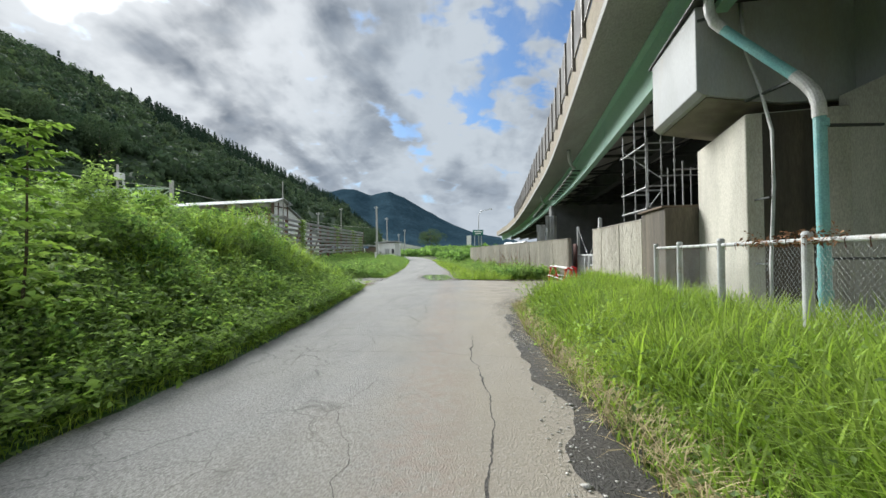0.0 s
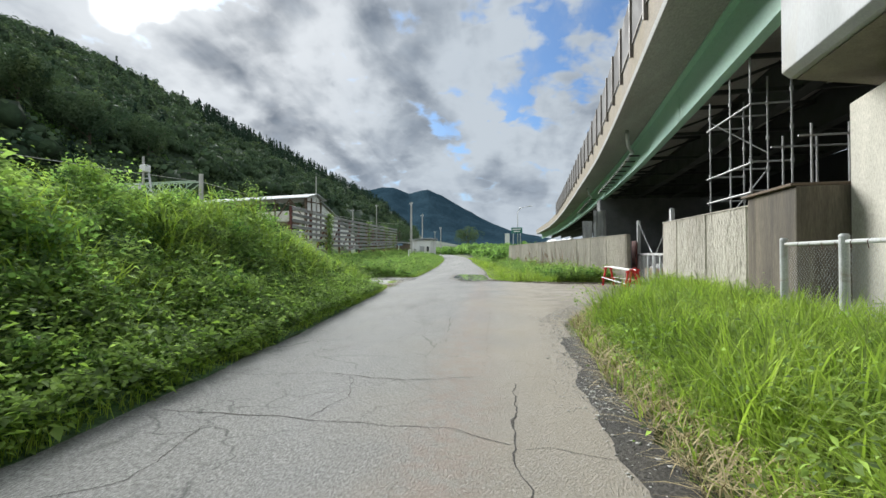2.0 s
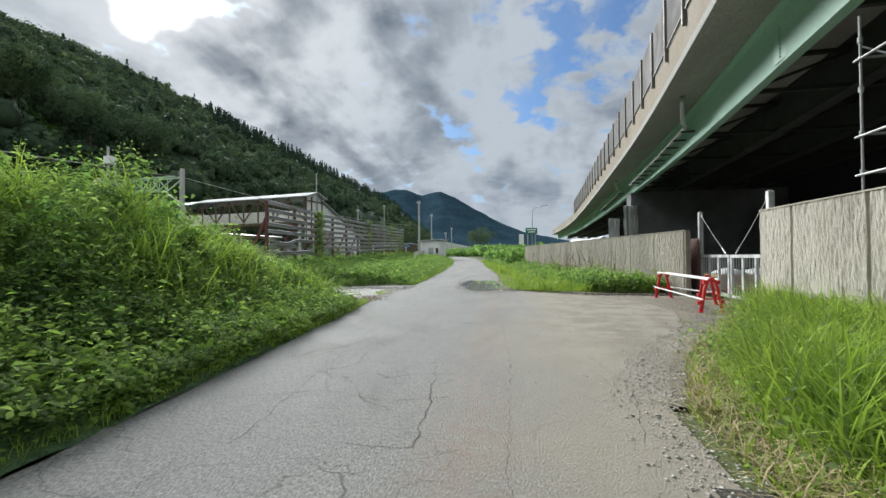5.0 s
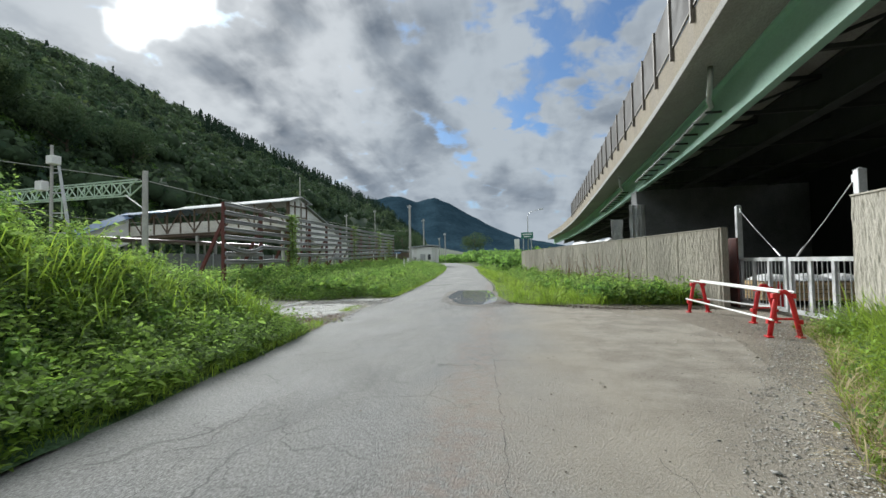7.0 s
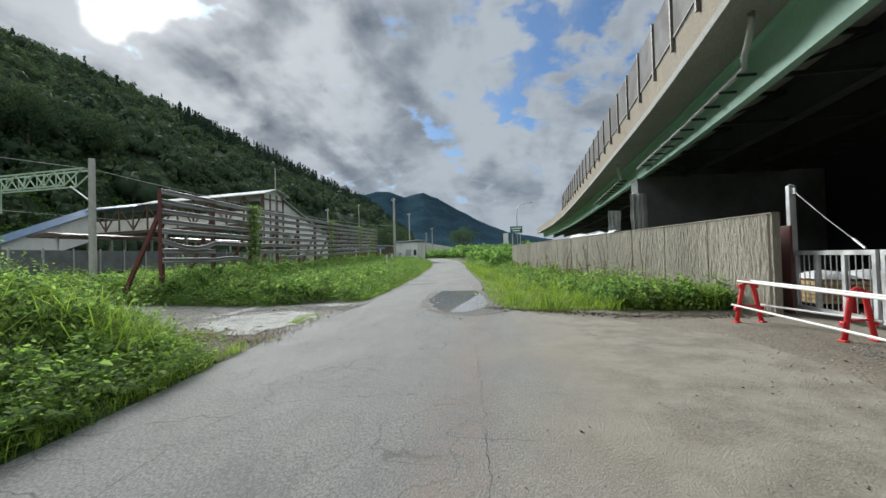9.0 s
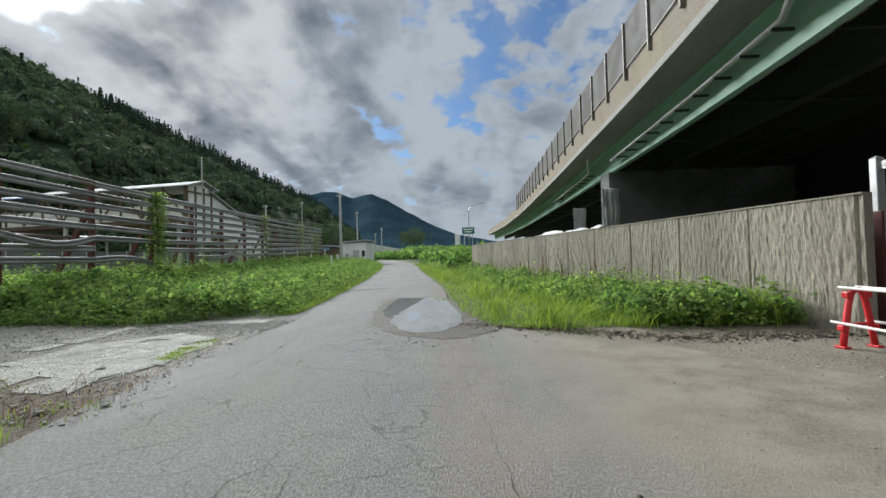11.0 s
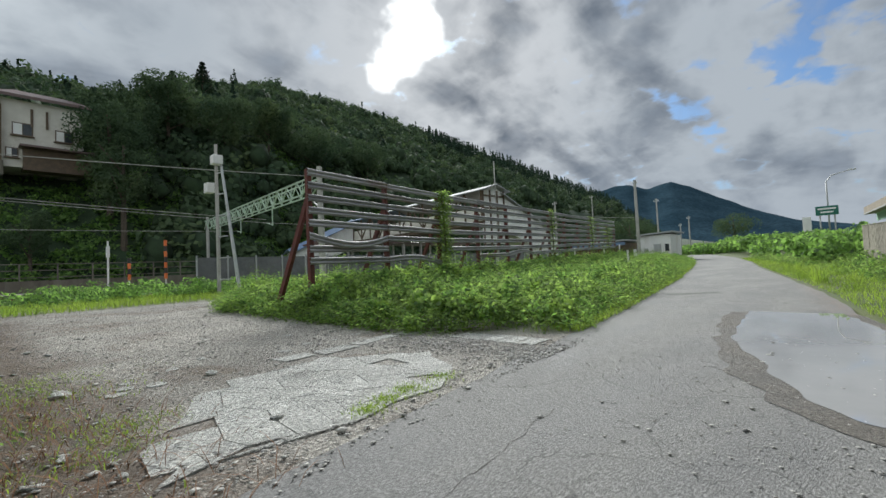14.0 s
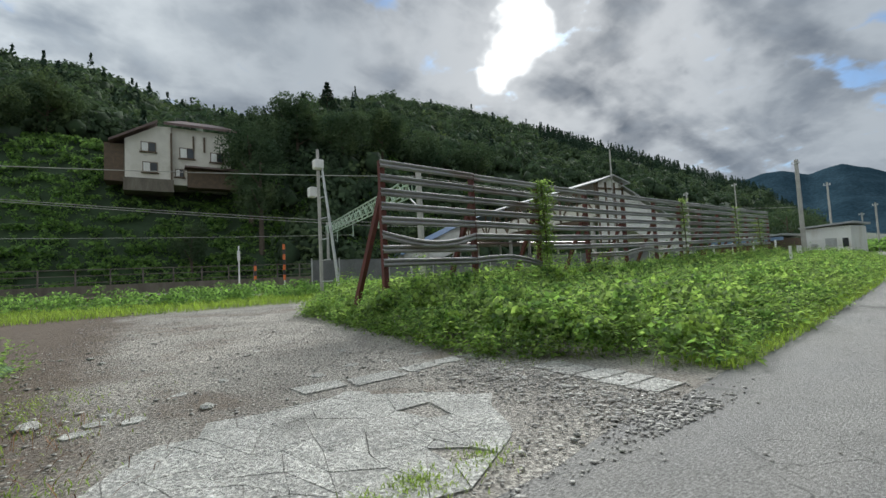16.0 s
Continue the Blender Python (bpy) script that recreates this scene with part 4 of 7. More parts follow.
def bank():
    rng = np.random.default_rng(11)
    n = 4600
    y = rng.uniform(-3, 19.0, n)
    d = rng.uniform(0, 1, n) ** 1.2 * 8.5
    keep = y + 1.1 * (1 - smooth01(d / 2.2)) < 19.1
    y, d = y[keep], d[keep]
    n = len(y)
    x = ROAD_L(y) - d + 0.1
    top = bank_height(x, y)
    kinds = {"leaf": [], "leaf_dark": [], "leaf_yellow": []}
    pick = np.array([0.55 * noise.noise((a * 0.55, b * 0.55, 9)) + 0.5 for a, b in zip(x, y)]) + rng.normal(0, 0.12, n) + 0.30 * (1 - smooth01((d - 0.9) / 1.2))
    for key, sel in (("leaf_dark", pick < 0.42), ("leaf", (pick >= 0.42) & (pick < 0.80)), ("leaf_yellow", pick >= 0.80)):
        c = np.stack([x[sel], y[sel], top[sel]], 1)
        k = 56
        off = rng.normal(0, 1, (len(c), k, 3)) * np.array([0.17, 0.17, 0.20])
        P = (c[:, None, :] + off)
        P[:, :, 2] -= np.abs(rng.normal(0, 0.22, (len(c), k)))
        P = P.reshape(-1, 3)
        P = P[(P[:, 2] > 0.02) & (P[:, 0] < ROAD_L(P[:, 1]) + 0.02 + 0.10 * np.sin(P[:, 1] * 5.1) * np.sin(P[:, 1] * 1.7))]
        size = rng.uniform(0.045, 0.092, len(P)) * np.where(rng.random(len(P)) < 0.12, 1.8, 1.0)
        stuff("weed_bank", [leaves(P, size, droop=(-0.5, 0.4), wide=0.5, rng=rng, simple=True)], M[key],
              {"leaf": "dense green roadside weeds and vines", "leaf_dark": "dark green shrub leaves among roadside weeds", "leaf_yellow": "bright yellow-green leaves among roadside weeds"}[key], "weeds")
    # rounded bushes of broader leaves that stand out of the growth, with dark gaps between them
    for key, count, seed in (("leaf", 620, 1), ("leaf_dark", 420, 2), ("leaf_yellow", 200, 3)):
        by = rng.uniform(-3, 18.6, count)
        bd = 0.25 + rng.random(count) ** 1.3 * 5.5
        bx = ROAD_L(by) - bd
        ok = by + 1.1 * (1 - smooth01(bd / 2.2)) < 18.6
        bx, by, bd = bx[ok], by[ok], bd[ok]
        br = rng.uniform(0.16, 0.42, len(bx)) * (0.4 + 0.55 * smooth01(bd / 1.2))
        C = np.stack([bx, by, np.maximum(bank_height(bx, by) - 0.12, 0.04)], 1)
        v, t = crown_cloud(C, br, br * rng.uniform(0.8, 1.4, len(bx)), 190, 0.2, rng, lumps=12, jitter=0.8)
        stuff("roadside_bush", [(v, t)], M[key], {"leaf": "rounded green bushes in the weed bank", "leaf_dark": "dark green broad-leaved bushes in the weed bank", "leaf_yellow": "yellow-green young bushes in the weed bank"}[key], "bushes")
    # low leafy carpet along the road
    n = 34000
    fy = rng.uniform(-3, 18.4, n)
    fd = rng.random(n) ** 1.2 * 1.9
    fx = ROAD_L(fy) - fd
    ok = fy + 1.1 * (1 - smooth01(fd / 2.2)) < 18.8
    fx, fy, fd = fx[ok], fy[ok], fd[ok]
    cell = np.array([noise.noise((a * 3.1, b * 3.1, 2)) for a, b in zip(fx, fy)])
    P = np.stack([fx, fy, np.maximum(bank_height(fx, fy) + 0.06 + 0.2 * cell, 0.03) + rng.uniform(-0.05, 0.05, len(fx))], 1)
    N = np.tile(np.array([[0.25, -0.15, 1.0]]), (len(P), 1))
    stuff("foot_weeds", [tufts(P, N, rng.uniform(0.035, 0.08, len(P)), rng, 0.62, 0.4)], M["leaf"], "low broad-leaved weeds along the foot of the bank", "weeds")
    # taller single stems that break the outline
    m = 620
    yy = rng.uniform(0, 17.6, m)
    xx = ROAD_L(yy) - rng.uniform(0.7, 5.5, m)
    tt = bank_height(xx, yy)
    pts, ln = [], []
    for a, b, c in zip(xx, yy, tt):
        hh = rng.uniform(0.25, 0.75)
        for q in np.linspace(0.0, 1.0, 16):
            pts.append((a + rng.normal(0, 0.05), b + rng.normal(0, 0.05), c - 0.1 + hh * q))
            ln.append(0.16 * (1.15 - q))
    stuff("tall_weeds", [leaves(np.array(pts), np.array(ln), droop=(-0.3, 0.7), wide=0.4, rng=rng)], M["leaf"], "tall leafy mugwort stems rising from the bank", "weeds")
    # earth body that carries the weeds
    solid("ground_bank", Build().grid(24, 60, lambda u, v: (lambda yy: (lambda xx: (xx, yy, max(-0.04, 0.78 * float(bank_height(np.array([xx]), np.array([yy]))[0]) - 0.17)))(float(ROAD_L(yy)) + 0.05 - u * 8.6))(-14 + v * 33)),
          M["bank_floor"], "overgrown earth bank beside the road", "bank", at=(0, 0, 0), kind="structure", smooth=True, fix=False)
    # tall silver grass clumps on top, low grass at the foot
    ch = []
    for cx, cy, hh in ((-6.2, 8.6, 1.1), (-6.9, 10.2, 1.2), (-6.0, 11.6, 1.2), (-7.4, 12.2, 1.2), (-6.3, 13.6, 1.0), (-7.2, 7.2, 1.0), (-6.6, 15.2, 0.9), (-6.2, 16.9, 0.8), (-5.2, 5.6, 0.7)):
        k = 210
        P = np.stack([rng.normal(cx, 0.32, k), rng.normal(cy, 0.35, k), np.zeros(k)], 1)
        P[:, 2] = bank_height(P[:, 0], P[:, 1]) * 0.72
        ch.append(blades(P, hh, 0.018, 0.9, rng))
    for i in range(46):
        cy = rng.uniform(0, 17.5)
        cx = float(ROAD_L(cy)) - rng.uniform(1.3, 4.8)
        k = 90
        P = np.stack([rng.normal(cx, 0.2, k), rng.normal(cy, 0.22, k), np.zeros(k)], 1)
        P[:, 2] = bank_height(P[:, 0], P[:, 1]) * 0.8
        ch.append(blades(P, rng.uniform(0.45, 0.85), rng.uniform(0.012, 0.022, k), 1.1, rng, 0.4))
    k = 3500
    yy = rng.uniform(-3, 18.6, k)
    P = np.stack([ROAD_L(yy) - np.abs(rng.normal(0, 0.22, k)) + 0.02, yy, np.zeros(k)], 1)
    ch.append(blades(P, 0.20, 0.008, 0.8, rng))
    stuff("silver_grass", ch, M["grass"], "arching silver grass and low grass on the weed bank", "grass")


bank()

VERGE_L = edge([(-6, 1.3), (1.4, 1.3), (6.6, 1.08), (10.3, 1.12), (12.5, 1.8), (14.4, 2.8), (16, 3.7), (17.6, 4.4), (19.3, 4.9)])
VERGE_X = edge([(-6, 4.6), (6, 4.7), (12, 5.15), (17.5, 5.0), (19.3, 4.9)])


def verge():
    """Long grass between the road and the fence."""
    rng = np.random.default_rng(21)
    n = 50000
    y = rng.uniform(-3, 19.0, n)
    w = rng.random(n)
    x = VERGE_L(y) + w * (VERGE_X(y) + 0.5 - VERGE_L(y))
    d = x - VERGE_L(y)
    end = smooth01((19.2 - y) / 1.6)
    h = (0.16 + 0.56 * smooth01(d / 1.5)) * (0.4 + 0.6 * end)
    h = h * np.array([1 + 0.45 * noise.noise((a * 0.8, b * 0.8, 3)) for a, b in zip(x, y)])
    keep = rng.random(n) < 0.45 + 0.55 * smooth01(d / 0.6)
    P = np.stack([x, y, np.zeros(n)], 1)[keep]
    stuff("verge_grass", [blades(P, h[keep] * 1.15, rng.uniform(0.008, 0.023, len(P)), 1.1, rng)], M["grass"], "lush bright green long grass on the verge", "grass")
    ch = []
    for i in range(120):
        cy = rng.uniform(-1, 17.5)
        cx = rng.uniform(min(VERGE_L(cy) + 0.6, VERGE_X(cy)), VERGE_X(cy) + 0.1)
        k = 70
        P = np.stack([rng.normal(cx, 0.14, k), rng.normal(cy, 0.16, k), np.zeros(k)], 1)
        ch.append(blades(P, rng.uniform(0.7, 1.05), rng.uniform(0.010, 0.019, k), 1.0, rng, 0.25))
    stuff("reed_grass", ch, M["grass"], "tall arching grass clumps standing in the verge", "grass")
    m = 5200
    y = rng.uniform(-2, 19, m)
    P = np.stack([VERGE_L(y) + np.abs(rng.normal(0, 0.35, m)), y, np.zeros(m)], 1)
    stuff("dry_grass", [blades(P, 0.28, 0.008, 1.6, rng, 0.9)], M["straw"], "dry straw-coloured grass at the verge edge", "grass")
    m = 420
    y = rng.uniform(-2, 18.5, m)
    c = np.stack([rng.uniform(VERGE_L(y) + 0.1, VERGE_X(y) + 0.4), y, rng.uniform(0.15, 0.6, m)], 1)
    P = (c[:, None, :] + rng.normal(0, 0.13, (m, 30, 3))).reshape(-1, 3)
    P = P[P[:, 2] > 0.02]
    stuff("verge_weeds", [leaves(P, rng.uniform(0.03, 0.075, len(P)), rng=rng)], M["leaf"], "small leafy weeds growing through the verge grass", "weeds")


verge()


def weed_patch(name, n, place, height, leaf_mat, label, rng, per=30, size=(0.05, 0.11), spread=0.22):
    c = np.array([place(rng) for _ in range(n)])
    h = np.array([height(a, b) for a, b in c]) * np.array([1 + 0.9 * noise.noise((a * 0.7, b * 0.7, 0)) + 1.0 * noise.noise((a * 2.2, b * 2.2, 3)) for a, b in c])
    g = lift(c[:, 0], c[:, 1])
    C = np.stack([c[:, 0], c[:, 1], g + h], 1)
    P = C[:, None, :] + rng.normal(0, 1, (n, per, 3)) * np.array([spread, spread, spread])
    P[:, :, 2] -= np.abs(rng.normal(0, 0.5, (n, per))) * h[:, None]
    P = P.reshape(-1, 3)
    P = P[P[:, 2] > lift(P[:, 0], P[:, 1]) + 0.02]
    return stuff(name, [leaves(P, rng.uniform(*size, len(P)), droop=(-0.5, 0.25), rng=rng, simple=True)], M[leaf_mat], label, "weeds")


def island():
    """Weeds round the feet of the rail fence, between the road and the lot."""
    rng = np.random.default_rng(31)
    south = edge([(-24, 27.0), (-18, 24.9), (-9.3, 24.95), (-7.6, 25.7), (-6.0, 26.6)])

    def place(r):
        while True:
            y = 24.8 + 47 * r.random() ** 1.7
            x = ROAD_L(y) - (-0.0 + (16 if y < 45 else 12) * r.random())
            if y > south(x):
                return (x, y)

    def height(x, y):
        d = min(ROAD_L(y) - x, (y - south(x)) * 1.3)
        near_rack = max(0.0, 1 - abs(x + 13.7 + 0.125 * (y - 25.75) - 0.3) / 1.8)
        return 0.10 + (0.55 + 0.62 * near_rack) * float(0.35 * smooth01(d / 0.6) + 0.65 * smooth01(d / 2.6))
    weed_patch("island_weeds", 3600, place, height, "leaf", "low green weeds round the feet of the rail fence", rng, 34, (0.05, 0.12), 0.15)
    weed_patch("island_weeds", 2000, place, lambda x, y: 1.12 * height(x, y), "leaf_dark", "dark green weed clumps round the feet of the rail fence", rng, 40, (0.06, 0.12), 0.13)
    weed_patch("island_weeds", 1300, place, height, "leaf_yellow", "yellow-green weeds round the feet of the rail fence", rng, 30, (0.06, 0.13), 0.14)
    for key, count in (("leaf", 900), ("leaf_dark", 700), ("leaf_yellow", 160)):
        c = np.array([place(rng) for _ in range(count)])
        h = np.array([height(a, b) for a, b in c])
        br = rng.uniform(0.22, 0.5, count) * np.minimum(1, h / 0.5)
        C = np.stack([c[:, 0], c[:, 1], lift(c[:, 0], c[:, 1]) + h * 0.8], 1)
        stuff("island_bush", [crown_cloud(C, br, br * rng.uniform(0.7, 1.3, count), 90, 0.3, rng, lumps=10, jitter=0.7)], M[key], "rounded weed bushes round the feet of the rail fence", "bushes")
    # single tall stems standing out of the low growth
    pts, ln = [], []
    for i in range(520):
        a, c = place(rng)
        base = float(lift(np.array([a]), np.array([c]))[0]) + 0.55 * height(a, c)
        hh = rng.uniform(0.3, 0.75) * min(1.0, height(a, c) / 0.5)
        for q in np.linspace(0, 1, 18):
            pts.append((a + rng.normal(0, 0.07), c + rng.normal(0, 0.07), base + hh * q))
            ln.append(0.17 * (1.2 - q))
    stuff("tall_weeds", [leaves(np.array(pts), np.array(ln), droop=(-0.4, 0.5), wide=0.42, rng=rng)], M["leaf"], "taller leafy stems among the low weeds", "weeds")
    P = np.array([(*place(rng), 0) for _ in range(3500)])
    P[:, 2] = lift(P[:, 0], P[:, 1])
    yy = 24.8 + 40 * rng.random(9000) ** 1.5
    Q = np.stack([ROAD_L(yy) - np.abs(rng.normal(0, 0.4, 9000)) + 0.1, yy, np.zeros(9000)], 1)
    Q = Q[Q[:, 1] > south(Q[:, 0])]
    Q[:, 2] = lift(Q[:, 0], Q[:, 1])
    stuff("island_grass", [blades(P, 0.32, 0.013, 0.9, rng), blades(Q, 0.16, 0.012, 1.0, rng)], M["grass"], "bright grass edge along the road", "grass")


island()


def far_verge():
    """Grass strip below the ribbed wall and on to the end of the lane."""
    rng = np.random.default_rng(41)

    def place(r):
        y = 23.6 + 45 * r.random() ** 1.5
        return (ROAD_R(y) + 0.12 + (np.interp(y, [22.5, 46.5, 70], [4.9, -1.1, -7]) - ROAD_R(y) - 0.12) * r.random(), y)
    P = np.array([(*place(rng), 0) for _ in range(30000)])
    d = P[:, 0] - ROAD_R(P[:, 1]) - 0.4
    P[:, 2] = lift(P[:, 0], P[:, 1])
    stuff("wall_grass", [blades(P, (0.12 + 0.42 * smooth01((d - 1.0) / 2.5)) * np.array([1 + 0.6 * noise.noise((a * 0.7, b * 0.7, 6)) for a, b in P[:, :2]]), 0.014, 1.0, rng)], M["grass"], "yellow-green grass strip below the ribbed wall", "grass")

    def height(x, y):
        return 0.06 + 0.5 * float(smooth01((x - ROAD_R(y) - 2.0) / 2.5)) * (0.55 + 0.9 * noise.noise((x * 0.5, y * 0.5, 8)))
    weed_patch("wall_weeds", 1500, lambda r: (lambda q: (q[0] * 0.4 + 0.6 * np.interp(q[1], [22.5, 46.5, 70], [4.8, -1.2, -7.1]), q[1]))(place(r)), height, "leaf", "leafy weeds against the ribbed wall", rng, 30, (0.05, 0.13))

    for key, count in (("leaf", 210), ("leaf_dark", 190)):
        c = np.array([(lambda q: (q[0] * 0.55 + 0.45 * np.interp(q[1], [22.5, 46.5, 70], [4.8, -1.2, -7.1]), q[1]))(place(rng)) for _ in range(count)])
        near_wall = smooth01((c[:, 0] - ROAD_R(c[:, 1]) - 1.0) / 2.5)
        br = rng.uniform(0.16, 0.42, count) * (0.35 + 0.65 * near_wall)
        C = np.stack([c[:, 0], c[:, 1], lift(c[:, 0], c[:, 1]) + br * 0.7], 1)
        stuff("wall_bush", [crown_cloud(C, br, br * rng.uniform(0.9, 1.7, count), 90, 0.3, rng, lumps=10, jitter=0.7)], M[key], "rounded weeds growing below the ribbed wall", "bushes")
    ch = []
    for i in range(110):
        q = place(rng)
        k = 60
        P = np.stack([rng.normal(q[0] + 0.3, 0.16, k), rng.normal(q[1], 0.2, k), np.zeros(k)], 1)
        ch.append(blades(P, rng.uniform(0.4, 0.95), rng.uniform(0.012, 0.022, k), 1.1, rng, 0.4))
    stuff("reed_grass", ch, M["grass"], "tall grass clumps standing below the ribbed wall", "grass")


far_verge()


# ---- road wear ----
def crack(pts, width, seed):
    """A ragged crack as a narrow dark strip."""
    out = []
    for (ax, ay), (bx, by) in zip(pts, pts[1:]):
        n = max(2, int(math.hypot(bx - ax, by - ay) / 0.05))
        out += [(ax + (bx - ax) * i / n, ay + (by - ay) * i / n) for i in range(n)]
    b, vs = Build(), []
    for i, (x, y) in enumerate(out):
        jx, jy = 0.05 * noise.noise((seed, i * 0.21, 0)) + 0.02 * noise.noise((seed, i * 0.9, 3)), 0.05 * noise.noise((seed, i * 0.21, 7))
        w = width * (0.25 + 0.75 * abs(noise.noise((seed, i * 0.16, 5))) * 1.8)
        nx, ny = out[min(i + 1, len(out) - 1)][0] - out[max(i - 1, 0)][0], out[min(i + 1, len(out) - 1)][1] - out[max(i - 1, 0)][1]
        l = math.hypot(nx, ny) or 1
        nx, ny = -ny / l, nx / l
        z = 0.004 * noise.noise((x * 0.5, y * 0.5, 3)) + 0.003
        vs += [(x + jx + nx * w, y + jy + ny * w, z), (x + jx - nx * w, y + jy - ny * w, z)]
    b.add(vs, [(2 * i, 2 * i + 1, 2 * i + 3, 2 * i + 2) for i in range(len(out) - 1)])
    return solid("road_crack", b, M["mud"], "jagged open crack in the asphalt", "crack", group="road cracks", kind="structure", fix=False)


for i, (pts, w) in enumerate((
        (((-3.3, 6.12), (-2.72, 6.13), (-2.04, 6.32), (-1.1, 6.2), (-0.3, 6.47)), 0.016), (((-3.0, 4.95), (-2.42, 4.99), (-1.48, 4.96), (-0.41, 5.0), (0.13, 4.75)), 0.015),
        (((0.1, 6.3), (0.13, 4.75), (0.21, 4.23), (0.3, 3.47), (0.38, 2.45), (0.3, 1.0)), 0.018), (((-0.6, 1.0), (-0.7, 1.8), (-1.1, 2.6), (-0.9, 3.6)), 0.009), (((-0.3, 6.47), (-0.26, 7.3), (-0.4, 9.0), (-0.48, 10.85)), 0.004),
        (((-1.4, 11.2), (-1.11, 9.19), (-1.7, 9.15)), 0.012), (((-1.6, 5.0), (-1.5, 5.6), (-1.7, 6.25)), 0.01), (((-3.0, 3.2), (-2.2, 3.9), (-2.4, 4.95)), 0.009), (((0.9, 4.6), (0.4, 4.8), (0.13, 4.75)), 0.01),
        (((-2.5, 9), (-3.0, 12), (-3.5, 15)), 0.006), (((-0.48, 10.85), (-0.57, 12.3), (-0.8, 14.3), (-1.1, 17), (-1.5, 20.2)), 0.007), (((-3.3, 9.9), (-2.4, 10.3), (-1.6, 10.1), (-1.0, 10.4)), 0.008), (((-3.6, 11.6), (-2.7, 12.4), (-2.1, 13.4)), 0.006), (((-4.2, 14.5), (-3.2, 15.2), (-2.6, 16.5), (-2.7, 18.5)), 0.006), (((0.6, 9.6), (0.8, 11.0), (0.5, 12.5)), 0.005), (((-5.0, 19.4), (-4.4, 20.4), (-4.6, 22.5)), 0.006))):
    crack(pts, w * 0.65, i * 3.7)


def blob(pts, z, n=10, jag=0.12, seed=0):
    """A flat pool-like shape inside a closed outline, with a ragged rim."""
    m = len(pts)
    rim = []
    for i in range(m):
        p0, p1, p2, p3 = (Vector((*pts[(i + k - 1) % m], 0)) for k in range(4))
        for j in range(n):
            t = j / n
            q = 0.5 * ((2 * p1) + (p2 - p0) * t + (2 * p0 - 5 * p1 + 4 * p2 - p3) * t * t + (3 * p1 - p0 - 3 * p2 + p3) * t ** 3)
            rim.append((q.x + jag * noise.noise((q.x * 2.3, q.y * 2.3, seed)), q.y + jag * noise.noise((q.x * 2.3, q.y * 2.3, seed + 5)), z))
    c = (sum(p[0] for p in pts) / m, sum(p[1] for p in pts) / m, z)
    return Build().add(rim + [c], [(i, (i + 1) % len(rim), len(rim)) for i in range(len(rim))])


POOL = [(-3.78, 27.0), (-3.9, 30), (-3.9, 33.7), (-3.1, 33.2), (-2.3, 30.0), (-1.8, 27), (-1.6, 24.8), (-1.95, 23.5), (-2.55, 23.4), (-2.95, 24.1), (-3.3, 25.2)]
solid("pavement_puddle_rim", blob([(-4.0, 27.0), (-4.25, 30), (-4.1, 34.0), (-3.0, 33.6), (-2.1, 30.0), (-1.5, 27), (-1.15, 24.6), (-0.95, 23.4), (-1.7, 22.75), (-2.6, 23.0), (-3.3, 24.0), (-3.7, 25.3)], 0.007, 10, 0.14, 3), M["damp"], "damp brown grit round the puddle", "ground", kind="structure", fix=False)
solid("water_puddle", blob(POOL, 0.011, 10, 0.10, 8), M["water"], "still rain puddle that mirrors the clouds", "puddle", kind="structure", fix=False)

def stones(name, n, place, size, label, seed, mat="stone"):
    """Loose stones, each a squashed irregular octahedron."""
    rng = np.random.default_rng(seed)
    c = np.array([place(rng) for _ in range(n)])
    on_slab = ((c[:, 0] + 7.1) / 1.2) ** 2 + ((c[:, 1] - 21.9) / 1.75) ** 2 < 1
    c = c[~on_slab | (rng.random(n) < 0.12)]
    n = len(c)
    s = rng.lognormal(math.log(size), 0.45, n)
    base = np.array([[1, 0, 0], [0, 1, 0], [-1, 0, 0], [0, -1, 0], [0, 0, 0.26], [0, 0, -0.5]])
    t = np.array([[0, 1, 4], [1, 2, 4], [2, 3, 4], [3, 0, 4], [1, 0, 5], [2, 1, 5], [3, 2, 5], [0, 3, 5]])
    v = base[None] * rng.uniform(0.6, 1.4, (n, 6, 3)) * s[:, None, None]
    a = rng.uniform(0, 6.3, n)
    x = v[:, :, 0] * np.cos(a)[:, None] - v[:, :, 1] * np.sin(a)[:, None]
    y = v[:, :, 0] * np.sin(a)[:, None] + v[:, :, 1] * np.cos(a)[:, None]
    P = np.stack([x + c[:, :1], y + c[:, 1:2], v[:, :, 2] + (lift(c[:, 0], c[:, 1]) + 0.005 + s * 0.2)[:, None]], 2)
    tris = (np.arange(n) * 6)[:, None, None] + t[None]
    return stuff(name, [(P.reshape(-1, 3), tris.reshape(-1, 3))], M[mat], label, "stones")


def edge_stone(r):
    y = r.uniform(5.5, 12)
    return (float(VERGE_L(y)) + r.normal(-0.15, 0.2), y)


stones("gravel_stones", 2600, edge_stone, 0.008, "grey crushed stones along the road edge", 5)
stones("gravel_stones", 16000, lambda r: (lambda yy: (float(ROAD_L(yy)) + r.normal(-0.15, 0.3) - 24 * r.random() ** 1.8, yy))(r.uniform(18.9, 25.6)), 0.0115, "loose grey stones strewn over the gravel lot", 6)
stones("gravel_stones", 900, lambda r: (r.uniform(1.8, 5.3), r.uniform(13, 22.4)), 0.008, "small loose stones on the dusty apron", 7)
stones("gravel_stones", 700, lambda r: (float(ROAD_R(8)) + abs(r.normal(0, 0.3)) - 0.2, r.uniform(-1, 7)), 0.009, "small dark stones in the damp road edge", 8)
